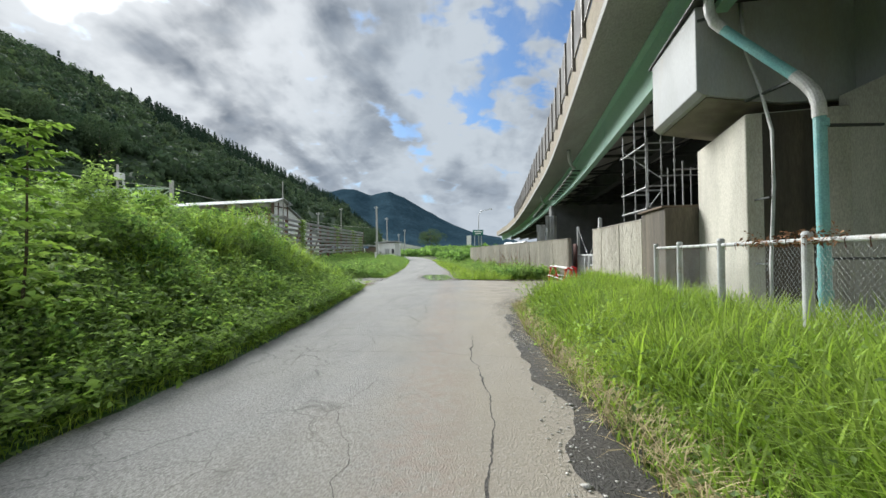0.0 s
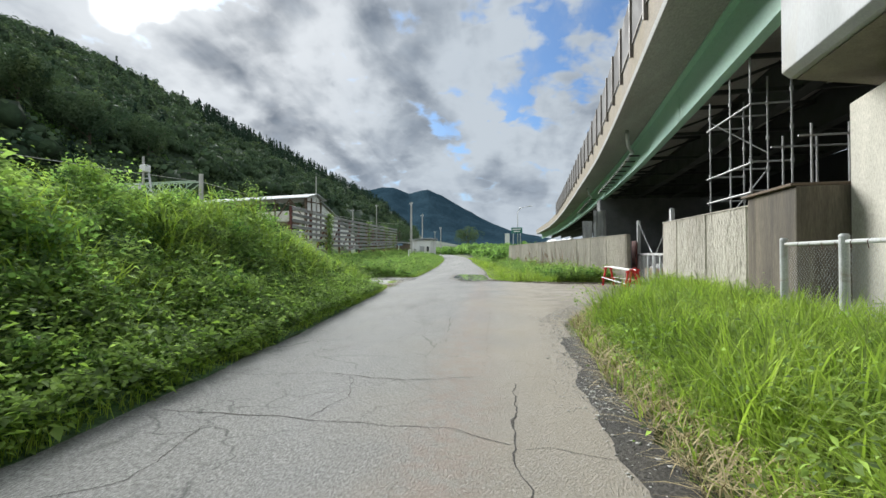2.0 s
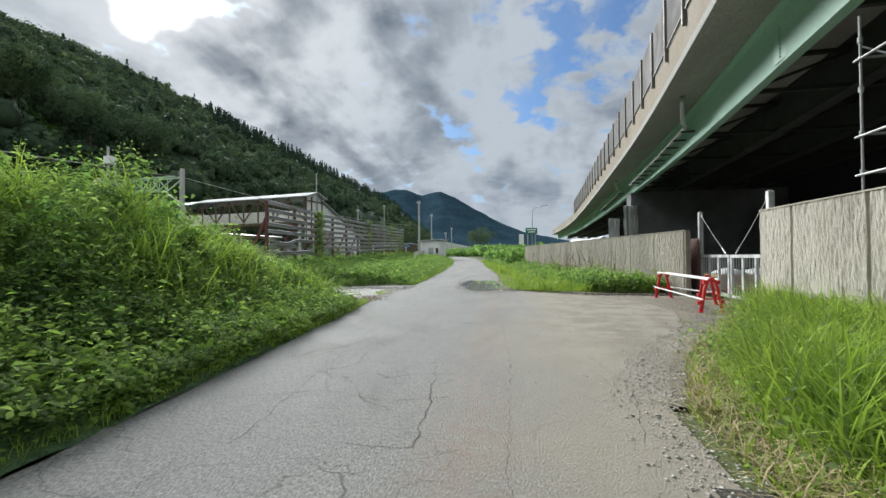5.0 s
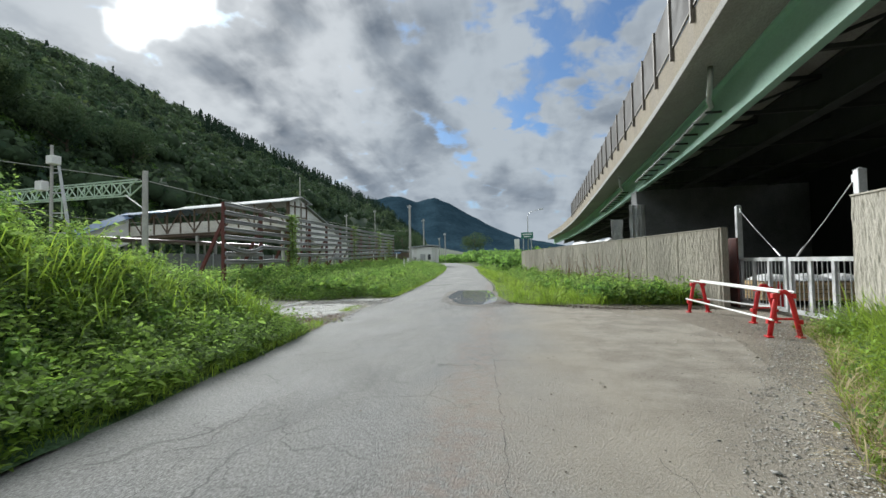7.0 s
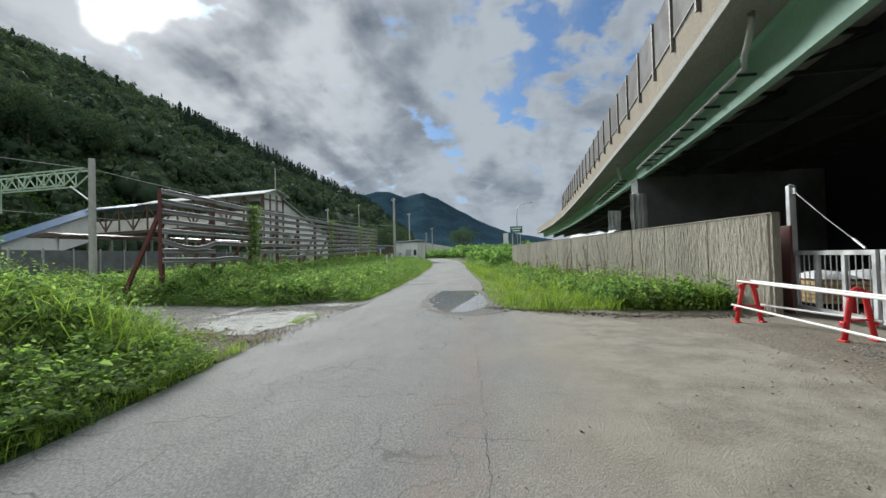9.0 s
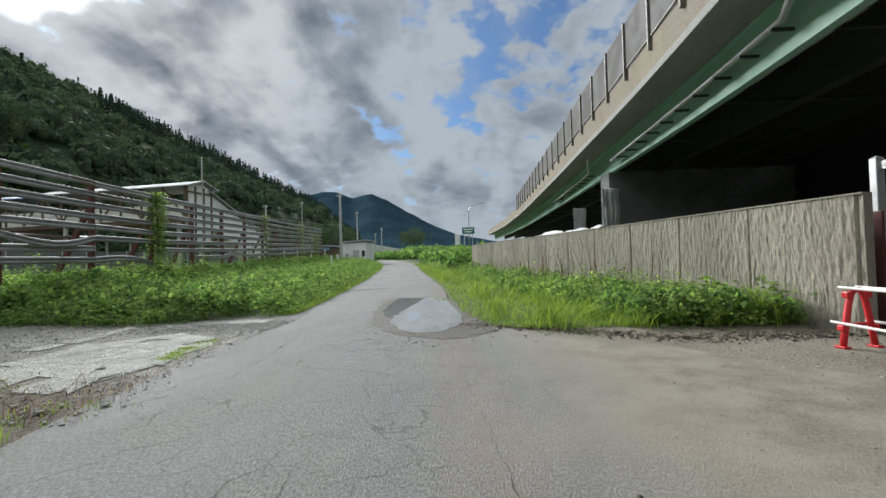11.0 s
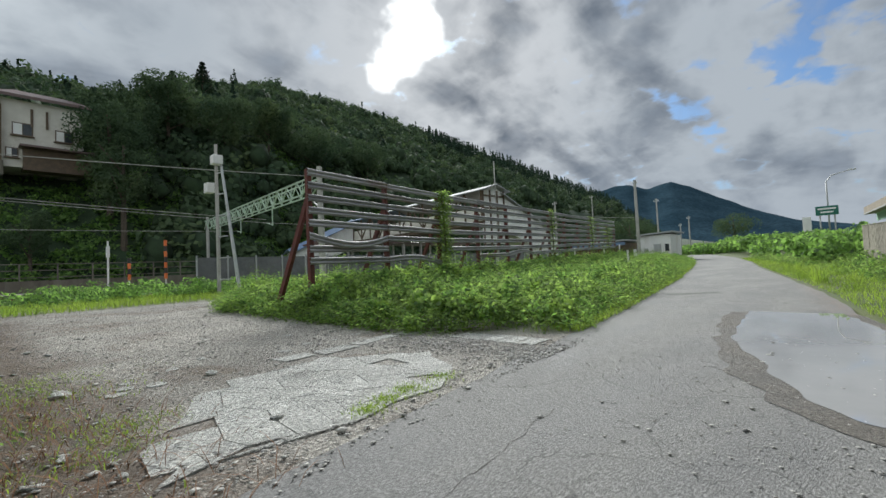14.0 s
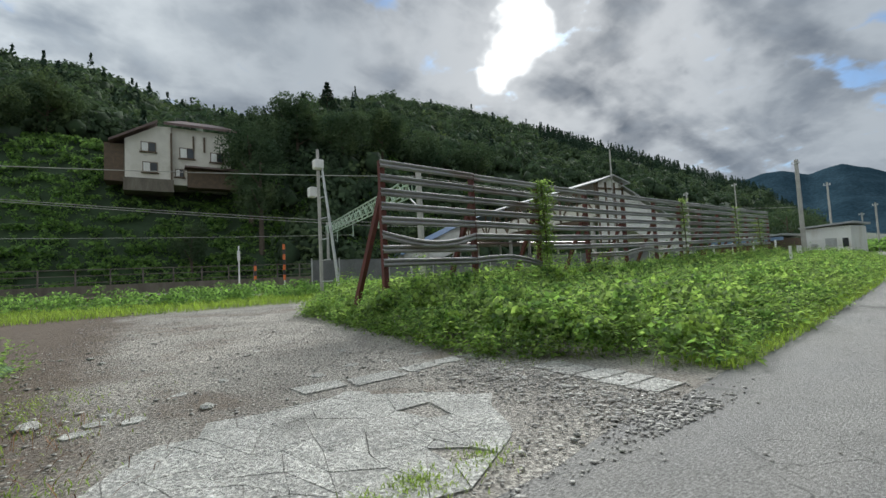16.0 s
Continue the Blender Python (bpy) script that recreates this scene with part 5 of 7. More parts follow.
stones("soil_clods", 3000, lambda r: (lambda u: (-1.7 + 6.4 * u + r.normal(0, 0.1), 24.4 - 1.9 * min(1.0, u * 1.8) + r.normal(0, 0.24)))(r.random()), 0.013, "dark turned soil clods along the grass strip", 13, "soil")
stones("gravel_stones", 2200, lambda r: (lambda yy: (float(VERGE_L(yy)) + r.normal(-0.35, 0.35), yy))(r.uniform(11, 19.5)), 0.007, "grey crushed stones along the apron's edge", 14)
stones("gravel_stones", 7000, lambda r: (lambda yy: (float(VERGE_L(yy)) - 0.75 * r.random() ** 1.4, yy))(r.uniform(10.5, 19.0)), 0.006, "fine grey gravel between the apron and the verge", 15)
stones("gravel_stones", 700, lambda r: (lambda yy: (float(ROAD_L(yy)) + 1.0 + (float(ROAD_R(yy)) - float(ROAD_L(yy)) + 0.5) * r.random() ** 0.35, yy))(r.uniform(11, 23)), 0.0075, "small dark pebbles scattered over the lane", 17, "soil")
stones("gravel_stones", 1500, lambda r: (r.normal(-2.4, 1.1), r.uniform(21.8, 27)), 0.009, "small stones round the puddle", 9)
stones("gravel_stones", 420, lambda r: (-5.6 - 12 * r.random() ** 1.3, r.uniform(19.2, 25.2)), 0.024, "pale broken stones lying on the gravel lot", 16, "slab")
stones("gravel_stones", 3500, lambda r: (r.uniform(-8.8, -5.6), r.normal(24.6, 0.45)), 0.014, "coarse grey stones between the broken slabs", 10)


def slab_pieces():
    """Broken concrete paving, each piece on its own."""
    v = thing("pavement_broken_slab", (-7, 22, 0), "cracked pale concrete paving slab broken into pieces", "slab", kind="structure")
    rng = random.Random(4)
    out = [(-5.95, 19.8), (-6.72, 19.9), (-7.46, 20.46), (-8.0, 20.7), (-8.5, 21.25), (-8.35, 22.1), (-8.6, 22.7), (-8.0, 23.2), (-7.44, 23.9), (-6.9, 23.5), (-6.42, 23.3), (-5.9, 22.44), (-6.0, 21.9), (-5.84, 21.3), (-6.15, 20.5)]

    def inside(x, y):
        c = False
        for (ax, ay), (bx, by) in zip(out, out[1:] + out[:1]):
            if (ay > y) != (by > y) and x < (bx - ax) * (y - ay) / (by - ay) + ax:
                c = not c
        return c
    step = 0.34
    pt = {}

    def pull(x, y):
        """A corner outside the slab moved to its broken edge."""
        if inside(x, y):
            return (x, y)
        best = None
        for (ax, ay), (bx, by) in zip(out, out[1:] + out[:1]):
            t = ((x - ax) * (bx - ax) + (y - ay) * (by - ay)) / ((bx - ax) ** 2 + (by - ay) ** 2)
            t = min(1, max(0, t))
            q = (ax + (bx - ax) * t, ay + (by - ay) * t)
            e = math.hypot(q[0] - x, q[1] - y)
            if best is None or e < best[0]:
                best = (e, q)
        return best[1]

    def node(i, j):
        if (i, j) not in pt:
            pt[i, j] = pull(-9.2 + i * step + rng.uniform(-0.14, 0.14), 19.5 + j * step + rng.uniform(-0.14, 0.14))
        return pt[i, j]

    def piece(corners, h):
        c = [sum(p[k] for p in corners) / len(corners) for k in (0, 1)]
        lo = [(c[0] + (x - c[0]) * 0.985, c[1] + (y - c[1]) * 0.985, -0.02) for x, y in corners]
        hi = [(c[0] + (x - c[0]) * 0.972, c[1] + (y - c[1]) * 0.972, h + 0.003 + rng.uniform(-0.002, 0.002)) for x, y in corners]
        n = len(corners)
        b = Build().add(lo + hi, [tuple(range(n, 2 * n))] + [(i, (i + 1) % n, n + (i + 1) % n, n + i) for i in range(n)])
        part("slab_piece", b, M["slab"], v)
    for i in range(12):
        for j in range(14):
            q = [node(i, j), node(i + 1, j), node(i + 1, j + 1), node(i, j + 1)]
            area = abs(sum(q[k][0] * q[(k + 1) % 4][1] - q[(k + 1) % 4][0] * q[k][1] for k in range(4))) / 2
            if area > 0.02 and rng.random() < 0.97:
                if rng.random() < 0.5:
                    piece(q, 0.007)
                else:
                    k = rng.randint(0, 1)
                    piece([q[k], q[k + 1], q[k + 2]], 0.006)
                    piece([q[k], q[k + 2], q[(k + 3) % 4]], 0.008)
    y = 22.2
    while y < 25.1:
        l, w = rng.uniform(0.35, 0.7), rng.uniform(0.26, 0.4)
        x = -9.15 - 0.12 * (y - 22) * 0.5 + rng.uniform(-0.1, 0.1)
        if rng.random() < 0.85:
            piece([(x, y), (x + w, y + rng.uniform(-0.08, 0.08)), (x + w + rng.uniform(-0.1, 0.1), y + l), (x + rng.uniform(-0.08, 0.08), y + l)], 0.009)
        y += l + rng.uniform(0.03, 0.16)
    for i in range(5):
        x = -8.0 + i * 0.36
        piece([(x, 25.05 + rng.uniform(-0.08, 0.08)), (x + 0.34, 25.05 + rng.uniform(-0.08, 0.08)), (x + 0.35, 25.6 + rng.uniform(-0.1, 0.1)), (x + 0.02, 25.6)], 0.008)
    for i in range(26):
        x, yy, r = rng.uniform(-12, -8.6), rng.uniform(20, 24.5), rng.uniform(0.05, 0.14)
        piece([(x + r * math.cos(a * 1.05 + i) * rng.uniform(0.7, 1.3), yy + r * math.sin(a * 1.05 + i) * rng.uniform(0.7, 1.3)) for a in range(6)], 0.012)


slab_pieces()


def pale_rock(x, y, size, seed):
    """A flat broken lump of concrete."""
    bm = bmesh.new()
    bmesh.ops.create_icosphere(bm, subdivisions=2, radius=1.0)
    b = Build()
    for v in bm.verts:
        w = 1 + 0.28 * noise.noise((v.co.x * 1.6 + seed, v.co.y * 1.6, v.co.z * 1.6))
        b.v.append((x + v.co.x * w * size, y + v.co.y * w * size * 0.62, max(-0.02, 0.02 + v.co.z * w * size * 0.28)))
    b.f = [tuple(v.index for v in f.verts) for f in bm.faces]
    bm.free()
    solid("rock", b, M["slab"], "flat pale lump of broken concrete lying on the soil", "rock", at=(x, y, 0), group="loose rocks")


for x, y, size in ((-9.58, 19.8, 0.17), (-6.35, 19.72, 0.05), (-7.05, 19.5, 0.06), (-10.3, 21.6, 0.10), (-9.1, 21.3, 0.11), (-12.4, 22.4, 0.16), (-11.2, 23.6, 0.12)):
    pale_rock(x, y, size, x)


# ---- works yard by the viaduct ----
def fence():
    v = thing("chain_link_fence", (4.4, 5, 0), "grey steel pipe fence with chain-link mesh, rusting", "fence")
    fx = lambda y: 4.43 + 0.1 * (y - 6.62)
    posts = [-3.8, -1.8, 0.2, 2.2, 4.2, 6.5, 8.5, 10.2]
    for y in posts:
        p = part("post", Build().tube([(fx(y), y, -0.05), (fx(y), y, 1.62)], 0.06, 14), M["fence_grey"], v, smooth=False)
        part("cap", Build().tube([(fx(y), y, 1.622), (fx(y), y, 1.65), (fx(y), y, 1.665)], 0.068, 14, 0.04), M["fence_grey"], p)
    for a, c in zip(posts, posts[1:]):
        part("rail", Build().tube([(fx(a), a + 0.062, 1.55), (fx(c), c - 0.062, 1.55)], 0.032, 10), M["fence_grey"], v)
    b = Build()
    n = int((posts[-1] - posts[0]) / 0.085)
    for i in range(-18, n):
        for s in (1, -1):
            y0 = posts[0] + (i if s == 1 else i + 18) * 0.085
            y1 = y0 + s * 18 * 0.085 * 0.98
            z0, z1 = 0.08, 1.5
            lo, hi = posts[0], posts[-1]
            k0 = 0.0
            k1 = 1.0
            if s == 1:
                k0, k1 = max(0, (lo - y0) / (y1 - y0)), min(1, (hi - y0) / (y1 - y0))
            else:
                k0, k1 = max(0, (y0 - hi) / (y0 - y1)), min(1, (y0 - lo) / (y0 - y1))
            if k1 - k0 < 0.05:
                continue
            ya, yb = y0 + (y1 - y0) * k0, y0 + (y1 - y0) * k1
            b.tube([(fx(ya) + 0.004 * s, ya, z0 + (z1 - z0) * k0), (fx(yb) + 0.004 * s, yb, z0 + (z1 - z0) * k1)], 0.0012, 3)
    tagged(part("mesh", b, M["fence_grey"], v, "fine grey chain-link wire mesh"), kind="stuff")
    for i in range(40):
        y = posts[0] + 0.2 + i * 0.34
        if y < posts[-1] - 0.1:
            part("tie", Build().tube([(fx(y), y, 1.585), (fx(y) - 0.04, y, 1.55), (fx(y) - 0.01, y + 0.02, 1.46)], 0.006, 4), M["rust"], v)


fence()


def down_pipe():
    v = thing("down_pipe", (5.68, 5.95, 0.3), "teal drain downpipe with grey elbows on the pier", "pipe")
    part("upper_pipe", Build().tube([(4.66, 7.18, 8.0), (4.66, 7.18, 6.1)], 0.088, 16), M["pipe_grey"], v, smooth=False)
    part("elbow", Build().tube([(4.66, 7.18, 6.12), (4.67, 7.16, 5.95), (4.72, 7.12, 5.76), (4.84, 7.04, 5.58)], 0.098, 16), M["pipe_grey"], v, "grey elbow")
    part("slanted_pipe", Build().tube([(4.82, 7.05, 5.60), (5.56, 6.22, 4.28)], 0.086, 16), M["teal"], v)
    part("elbow", Build().tube([(5.52, 6.27, 4.36), (5.60, 6.14, 4.16), (5.64, 6.03, 3.98), (5.655, 5.96, 3.78), (5.66, 5.95, 3.55)], 0.098, 16), M["pipe_grey"], v, "grey elbow")
    part("lower_pipe", Build().tube([(5.66, 5.95, 3.6), (5.68, 5.95, 0.36)], 0.088, 16), M["teal"], v)
    for z in (3.45, 1.25, 0.75):
        part("collar", Build().tube([(5.68, 5.95, z - 0.06), (5.68, 5.95, z + 0.06)], 0.103, 16), M["teal"], v)
    for p, q in (((4.5, 7.3, 5.9), (4.75, 7.16, 5.9)), ((5.35, 7.3, 4.3), (5.55, 6.25, 4.3)), ((5.68, 6.05, 1.3), (6.75, 6.15, 1.3)), ((5.66, 6.05, 3.45), (6.75, 6.15, 3.45))):
        part("bracket", Build().beam(p, q, 0.05, 0.04), M["dark_and_shaded_steel"], v)
    w = thing("cable_conduit", (5.45, 6.95, 0.2), "thin grey flexible conduit hanging down the pier", "conduit")
    part("conduit", Build().tube([(5.3, 7.3, 6.2), (5.32, 7.2, 5.2), (5.4, 6.95, 4.4), (5.52, 6.85, 3.6), (5.5, 6.8, 2.6), (5.42, 6.8, 1.2), (5.42, 6.8, 0.0)], 0.03, 10), M["pipe_grey"], w, smooth=True)
    for z in (1.2, 2.4):
        part("clip", Build().beam((5.44, 6.8, z), (5.44, 7.35, z), 0.05, 0.03), M["dark_and_shaded_steel"], w)
    solid("concrete_plinth", Build().box((5.2, 3.9, -0.05), (6.7, 6.7, 0.32)), M["dirty_concrete"], "low stained concrete plinth under the downpipe", "plinth", bevel=0.03)


down_pipe()


def scaffold():
    v = thing("scaffold", (5.8, 14, 0), "galvanised tube scaffold tower standing under the deck", "scaffold")
    xs, ys = (5.62, 6.5), (13.0, 14.0, 15.2)
    tops = {13.0: 6.1, 14.0: 6.0, 15.2: 5.75}
    for x in xs:
        for y in ys:
            part("standard", Build().tube([(x, y, 0), (x, y, tops[y])], 0.023, 8), M["tube"], v)
            for z in (2.9, 3.6, 4.4, 5.3):
                part("coupler", Build().tube([(x, y, z - 0.05), (x, y, z + 0.05)], 0.042, 8), M["tube"], v)
    for x in xs[:1]:
        for z in (2.85, 3.55, 4.95):
            part("ledger", Build().tube([(x - 0.04, ys[0] - 0.1, z), (x - 0.04, ys[-1] + 0.1, z)], 0.024, 8), M["tube"], v)
    for y in ys:
        for z in (2.9, 3.6, 5.0):
            part("transom", Build().tube([(xs[0], y + 0.04, z), (xs[1], y + 0.04, z)], 0.024, 8), M["tube"], v)
    for p, q in (((xs[0], 15.2, 5.2), (xs[1], 14.0, 4.0)), ((xs[0], 14.0, 2.4), (xs[1], 14.0, 3.6))):
        part("brace", Build().tube([p, q], 0.018, 6), M["tube"], v)
    w = thing("scaffold", (6.9, 12.0, 0), "low galvanised tube scaffold bay beside the pier wall", "scaffold")
    for x, y in ((6.25, 11.9), (6.95, 11.9), (7.6, 11.9), (6.25, 12.9), (6.95, 12.9), (7.6, 12.9)):
        part("standard", Build().tube([(x, y, 0), (x, y, 4.15)], 0.023, 8), M["tube"], w)
    for z in (2.75, 3.9):
        for y in (11.9, 12.9):
            part("ledger", Build().tube([(6.0, y, z), (7.9, y, z)], 0.024, 8), M["tube"], w)


scaffold()


def gate():
    v = thing("works_gate", (5.6, 20.5, 0), "pale grey steel barred gate hung on wire stays", "gate")
    for y, x, top in ((22.95, 5.64, 2.92), (18.05, 5.5, 2.98)):
        p = part("post", Build().box((x - 0.07, y - 0.07, -0.05), (x + 0.07, y + 0.07, top)), M["galv"], v, bevel=0.012)
        part("cap", Build().add([(x - 0.075, y - 0.075, top), (x + 0.075, y - 0.075, top), (x + 0.075, y + 0.075, top), (x - 0.075, y + 0.075, top), (x, y, top + 0.05)], [(0, 1, 4), (1, 2, 4), (2, 3, 4), (3, 0, 4)]), M["galv"], p)
        part("hinge_plate", Build().box((x - 0.02, y - (0.18 if y > 20 else -0.07), top - 0.2), (x + 0.02, y - (0.07 if y > 20 else -0.18), top - 0.06)), M["galv"], p)
    for lo, hi in ((20.55, 22.82), (18.2, 20.45)):
        leaf = part("leaf_frame", Build().box((5.56, lo, 1.33), (5.62, hi, 1.42)).box((5.56, lo, 0.12), (5.62, hi, 0.22)), M["galv"], v, "pale grey gate leaf")
        for i in range(4):
            y = lo + (hi - lo - 0.09) * i / 3
            part("stile", Build().box((5.562, y, 0.222), (5.618, y + 0.09, 1.328)), M["galv"], leaf)
        for i in range(13):
            y = lo + 0.17 + (hi - lo - 0.34) * i / 12
            part("bar", Build().tube([(5.59, y, 0.222), (5.59, y, 1.328)], 0.012, 6), M["galv"], leaf)
    for a, c in (((5.62, 22.8, 2.78), (5.59, 20.8, 1.45)), ((5.52, 18.2, 2.85), (5.59, 20.15, 1.45))):
        w = part("wire_stay", Build().tube([a, tuple((p + q) / 2 - (0.03 if k == 2 else 0) for k, (p, q) in enumerate(zip(a, c))), c], 0.009, 6), M["galv"], v)
        part("turnbuckle", Build().tube([c, tuple(q + (p - q) * 0.14 for p, q in zip(a, c))], 0.022, 8), M["galv"], w)
    solid("brown_panel", Build().box((5.45, 22.7, 0), (5.5, 23.5, 2.0)), M["rust"], "rust-brown steel panel leaning behind the gate post", "panel", bevel=0.01)


gate()


def barrier_frame(x, y, turn):
    v = thing("barrier_stand", (x, y, 0), "red plastic A-frame barrier stand holding white pipes", "barrier", "red barrier stands")
    m = Matrix.Translation((x, y, 0)) @ Matrix.Rotation(turn, 4, "Z")
    pt = lambda a, b, c: tuple(m @ Vector((a, b, c)))
    part("frame", Build().tube([pt(-0.24, 0, 0.0), pt(-0.20, 0, 0.24), pt(-0.13, 0, 0.62), pt(-0.09, 0, 0.76), pt(-0.035, 0, 0.81), pt(0.035, 0, 0.81), pt(0.09, 0, 0.76), pt(0.13, 0, 0.62), pt(0.20, 0, 0.24), pt(0.24, 0, 0.0)], 0.042, 10), M["red"], v, smooth=True)
    part("brace", Build().tube([pt(-0.18, 0, 0.33), pt(0.18, 0, 0.33)], 0.02, 8), M["red"], v)
    for side in (-1, 1):
        part("pipe_hook", Build().box((-0.035, -0.05, -0.045), (0.035, 0.05, 0.045), m @ Matrix.Translation((side * 0.15, 0, 0.74))), M["red"], v, bevel=0.015)
        part("pipe_hook", Build().box((-0.035, -0.05, -0.04), (0.035, 0.05, 0.04), m @ Matrix.Translation((side * 0.24, 0, 0.28))), M["red"], v, bevel=0.015)
        part("foot", Build().box((-0.05, -0.08, 0.0), (0.05, 0.08, 0.03), m @ Matrix.Translation((side * 0.245, 0, 0.0))), M["red"], v, bevel=0.008)


STANDS = ((4.0, 21.55), (4.62, 19.6), (4.05, 17.75))
for (x, y), turn in zip(STANDS, (0.1, 0.15, -0.05)):
    barrier_frame(x, y, turn)
for first, last, off, z in ((0, 2, -0.12, 0.825), (0, 2, 0.12, 0.825), (0, 2, -0.24, 0.335), (0, 1, 0.24, 0.335)):
    (ax, ay), (bx, by) = STANDS[first], STANDS[last]
    b = Build().tube([(ax + off, ay + 0.15, z + 0.01), (bx + off, by - 0.12, z - 0.01)], 0.02, 8)
    solid("barrier_pipe", b, M["white"], "white painted pipe laid across red barrier stands", "pipe", group="barrier pipes")


def timber_stack():
    v = thing("timber_stack", (8, 25, 0), "stacked yellow timber boards behind the works gate", "timber stack")
    rng = random.Random(2)
    for layer in range(5):
        for i in range(5):
            y = 23.6 + i * 0.34
            part("board", Build().box((6.5, y, 0.12 + layer * 0.11), (9.4 + rng.uniform(-0.1, 0.1), y + 0.31, 0.21 + layer * 0.11)), M["wood"], v)
    for x in (6.8, 8.0, 9.1):
        part("bearer", Build().box((x, 23.55, 0.0), (x + 0.1, 25.3, 0.118)), M["old_wood"], v)
    for i, x in enumerate((6.6, 7.5, 8.4)):
        b = Build().grid(14, 10, lambda u, w: (x + u * 0.95, 23.65 + w * 1.3, 0.70 + 0.20 * (math.sin(u * math.pi) * math.sin(w * math.pi)) ** 0.5 + 0.03 * noise.noise((u * 4, w * 4, i))))
        solid("sack", b, M["sheet"], "white sack lying on stacked timber", "sack", group="white sacks", smooth=True, fix=False)
    c = thing("traffic_cone", (6.3, 22.3, 0), "red plastic traffic cone behind the gate", "traffic cone")
    part("cone", Build().tube([(6.3, 22.3, 0.04), (6.3, 22.3, 0.75)], 0.16, 16, 0.03), M["red"], c, smooth=False)
    part("base", Build().box((6.1, 22.1, 0), (6.5, 22.5, 0.04)), M["red"], c)


timber_stack()


def pier_far():
    """Wrapped pier and grey net wall below the deck farther on."""
    solid("wall_far_pier", Build().box((7.0, 40.5, -0.1), (17.4, 42.0, 6.15)), M["grey_sheet"], "grey sheeted wall across the space under the deck", "wall", kind="structure")
    for i, (ax, ay, w, h) in enumerate(((6.3, 39.6, 1.1, 2.7), (6.2, 46.0, 1.0, 2.3))):
        b = Build().grid(24, 12, lambda u, t: (ax + w * u + 0.10 * math.sin(u * 19 + i), ay + 0.5 * u + 0.16 * math.sin(u * 25 + 2 * noise.noise((u * 3, t * 3, i))), 2.4 + h * t))
        solid("tarpaulin_sheet", b, M["sheet"], "creased white tarpaulin hung round a pier", "tarpaulin", group="white tarpaulins", smooth=True, fix=False)
    b = Build().grid(40, 10, lambda u, t: (3.3 - 1.2 * u + 0.6 * t, 31 + 5 * u, 2.26 + 0.26 * math.sin(t * math.pi) * (0.7 + 0.5 * noise.noise((u * 7, t, 0)))))
    solid("cover_sheet", b, M["sheet"], "long white cover sheet lying behind the ribbed wall", "sheet", smooth=True, fix=False)


pier_far()


def road_sign():
    at = (-1.2, 112, 0)
    v = thing("road_sign", at, "green expressway direction sign on two posts", "road sign")
    part("sign_board", Build().box((-2.1, 112, 6.7), (0.7, 112.12, 8.2)), M["sign_green"], v, bevel=0.04)
    for z, w in ((7.75, 2.2), (7.2, 1.6)):
        part("lettering", Build().box((-0.7 - w / 2, 111.97, z - 0.12), (-0.7 + w / 2, 111.995, z + 0.12)), M["white"], v, "white bars of unreadable writing")
    for x in (-1.6, 0.2):
        part("post", Build().tube([(x, 112.2, 0), (x, 112.2, 8.2)], 0.1, 8), M["galv"], v)
    lamp = thing("street_lamp", (-0.5, 112, 5), "tall grey street lamp with a curved arm", "street lamp", "viaduct lamps")
    part("pole", Build().tube([(-0.5, 113, 1), (-0.5, 113, 12.2), (0.2, 113, 13.2), (2.4, 113, 13.7)], 0.12, 8, 0.07), M["galv"], lamp, smooth=True)
    part("lantern", Build().box((2.2, 112.8, 13.62), (3.2, 113.2, 13.85)), M["galv"], lamp, bevel=0.04)
    solid("control_cabinet", Build().box((-3.9, 118, 4.0), (-2.7, 119, 7.0)), M["white"], "white roadside control cabinet by the expressway", "cabinet", bevel=0.05)


road_sign()


# ---- rail fence with creeper ----
RACK0, RACK1 = Vector((-13.7, 25.75, 0)), Vector((-18.7, 65.8, 0))


def rack_at(s, off=0.0):
    """A place s metres along the rail fence, off metres towards the road."""
    d = (RACK1 - RACK0).normalized()
    p = RACK0 + d * s + Vector((d.y, -d.x, 0)) * off
    return Vector((p.x, p.y, float(lift(p.x, p.y))))


def rail_profile():
    """A W-shaped guard rail section: (out, up)."""
    front = [(0.0, -0.105), (0.04, -0.09), (0.06, -0.06), (0.045, -0.03), (0.008, 0.0), (0.045, 0.03), (0.06, 0.06), (0.04, 0.09), (0.0, 0.105)]
    return front + [(a - 0.012, z) for a, z in reversed(front)]


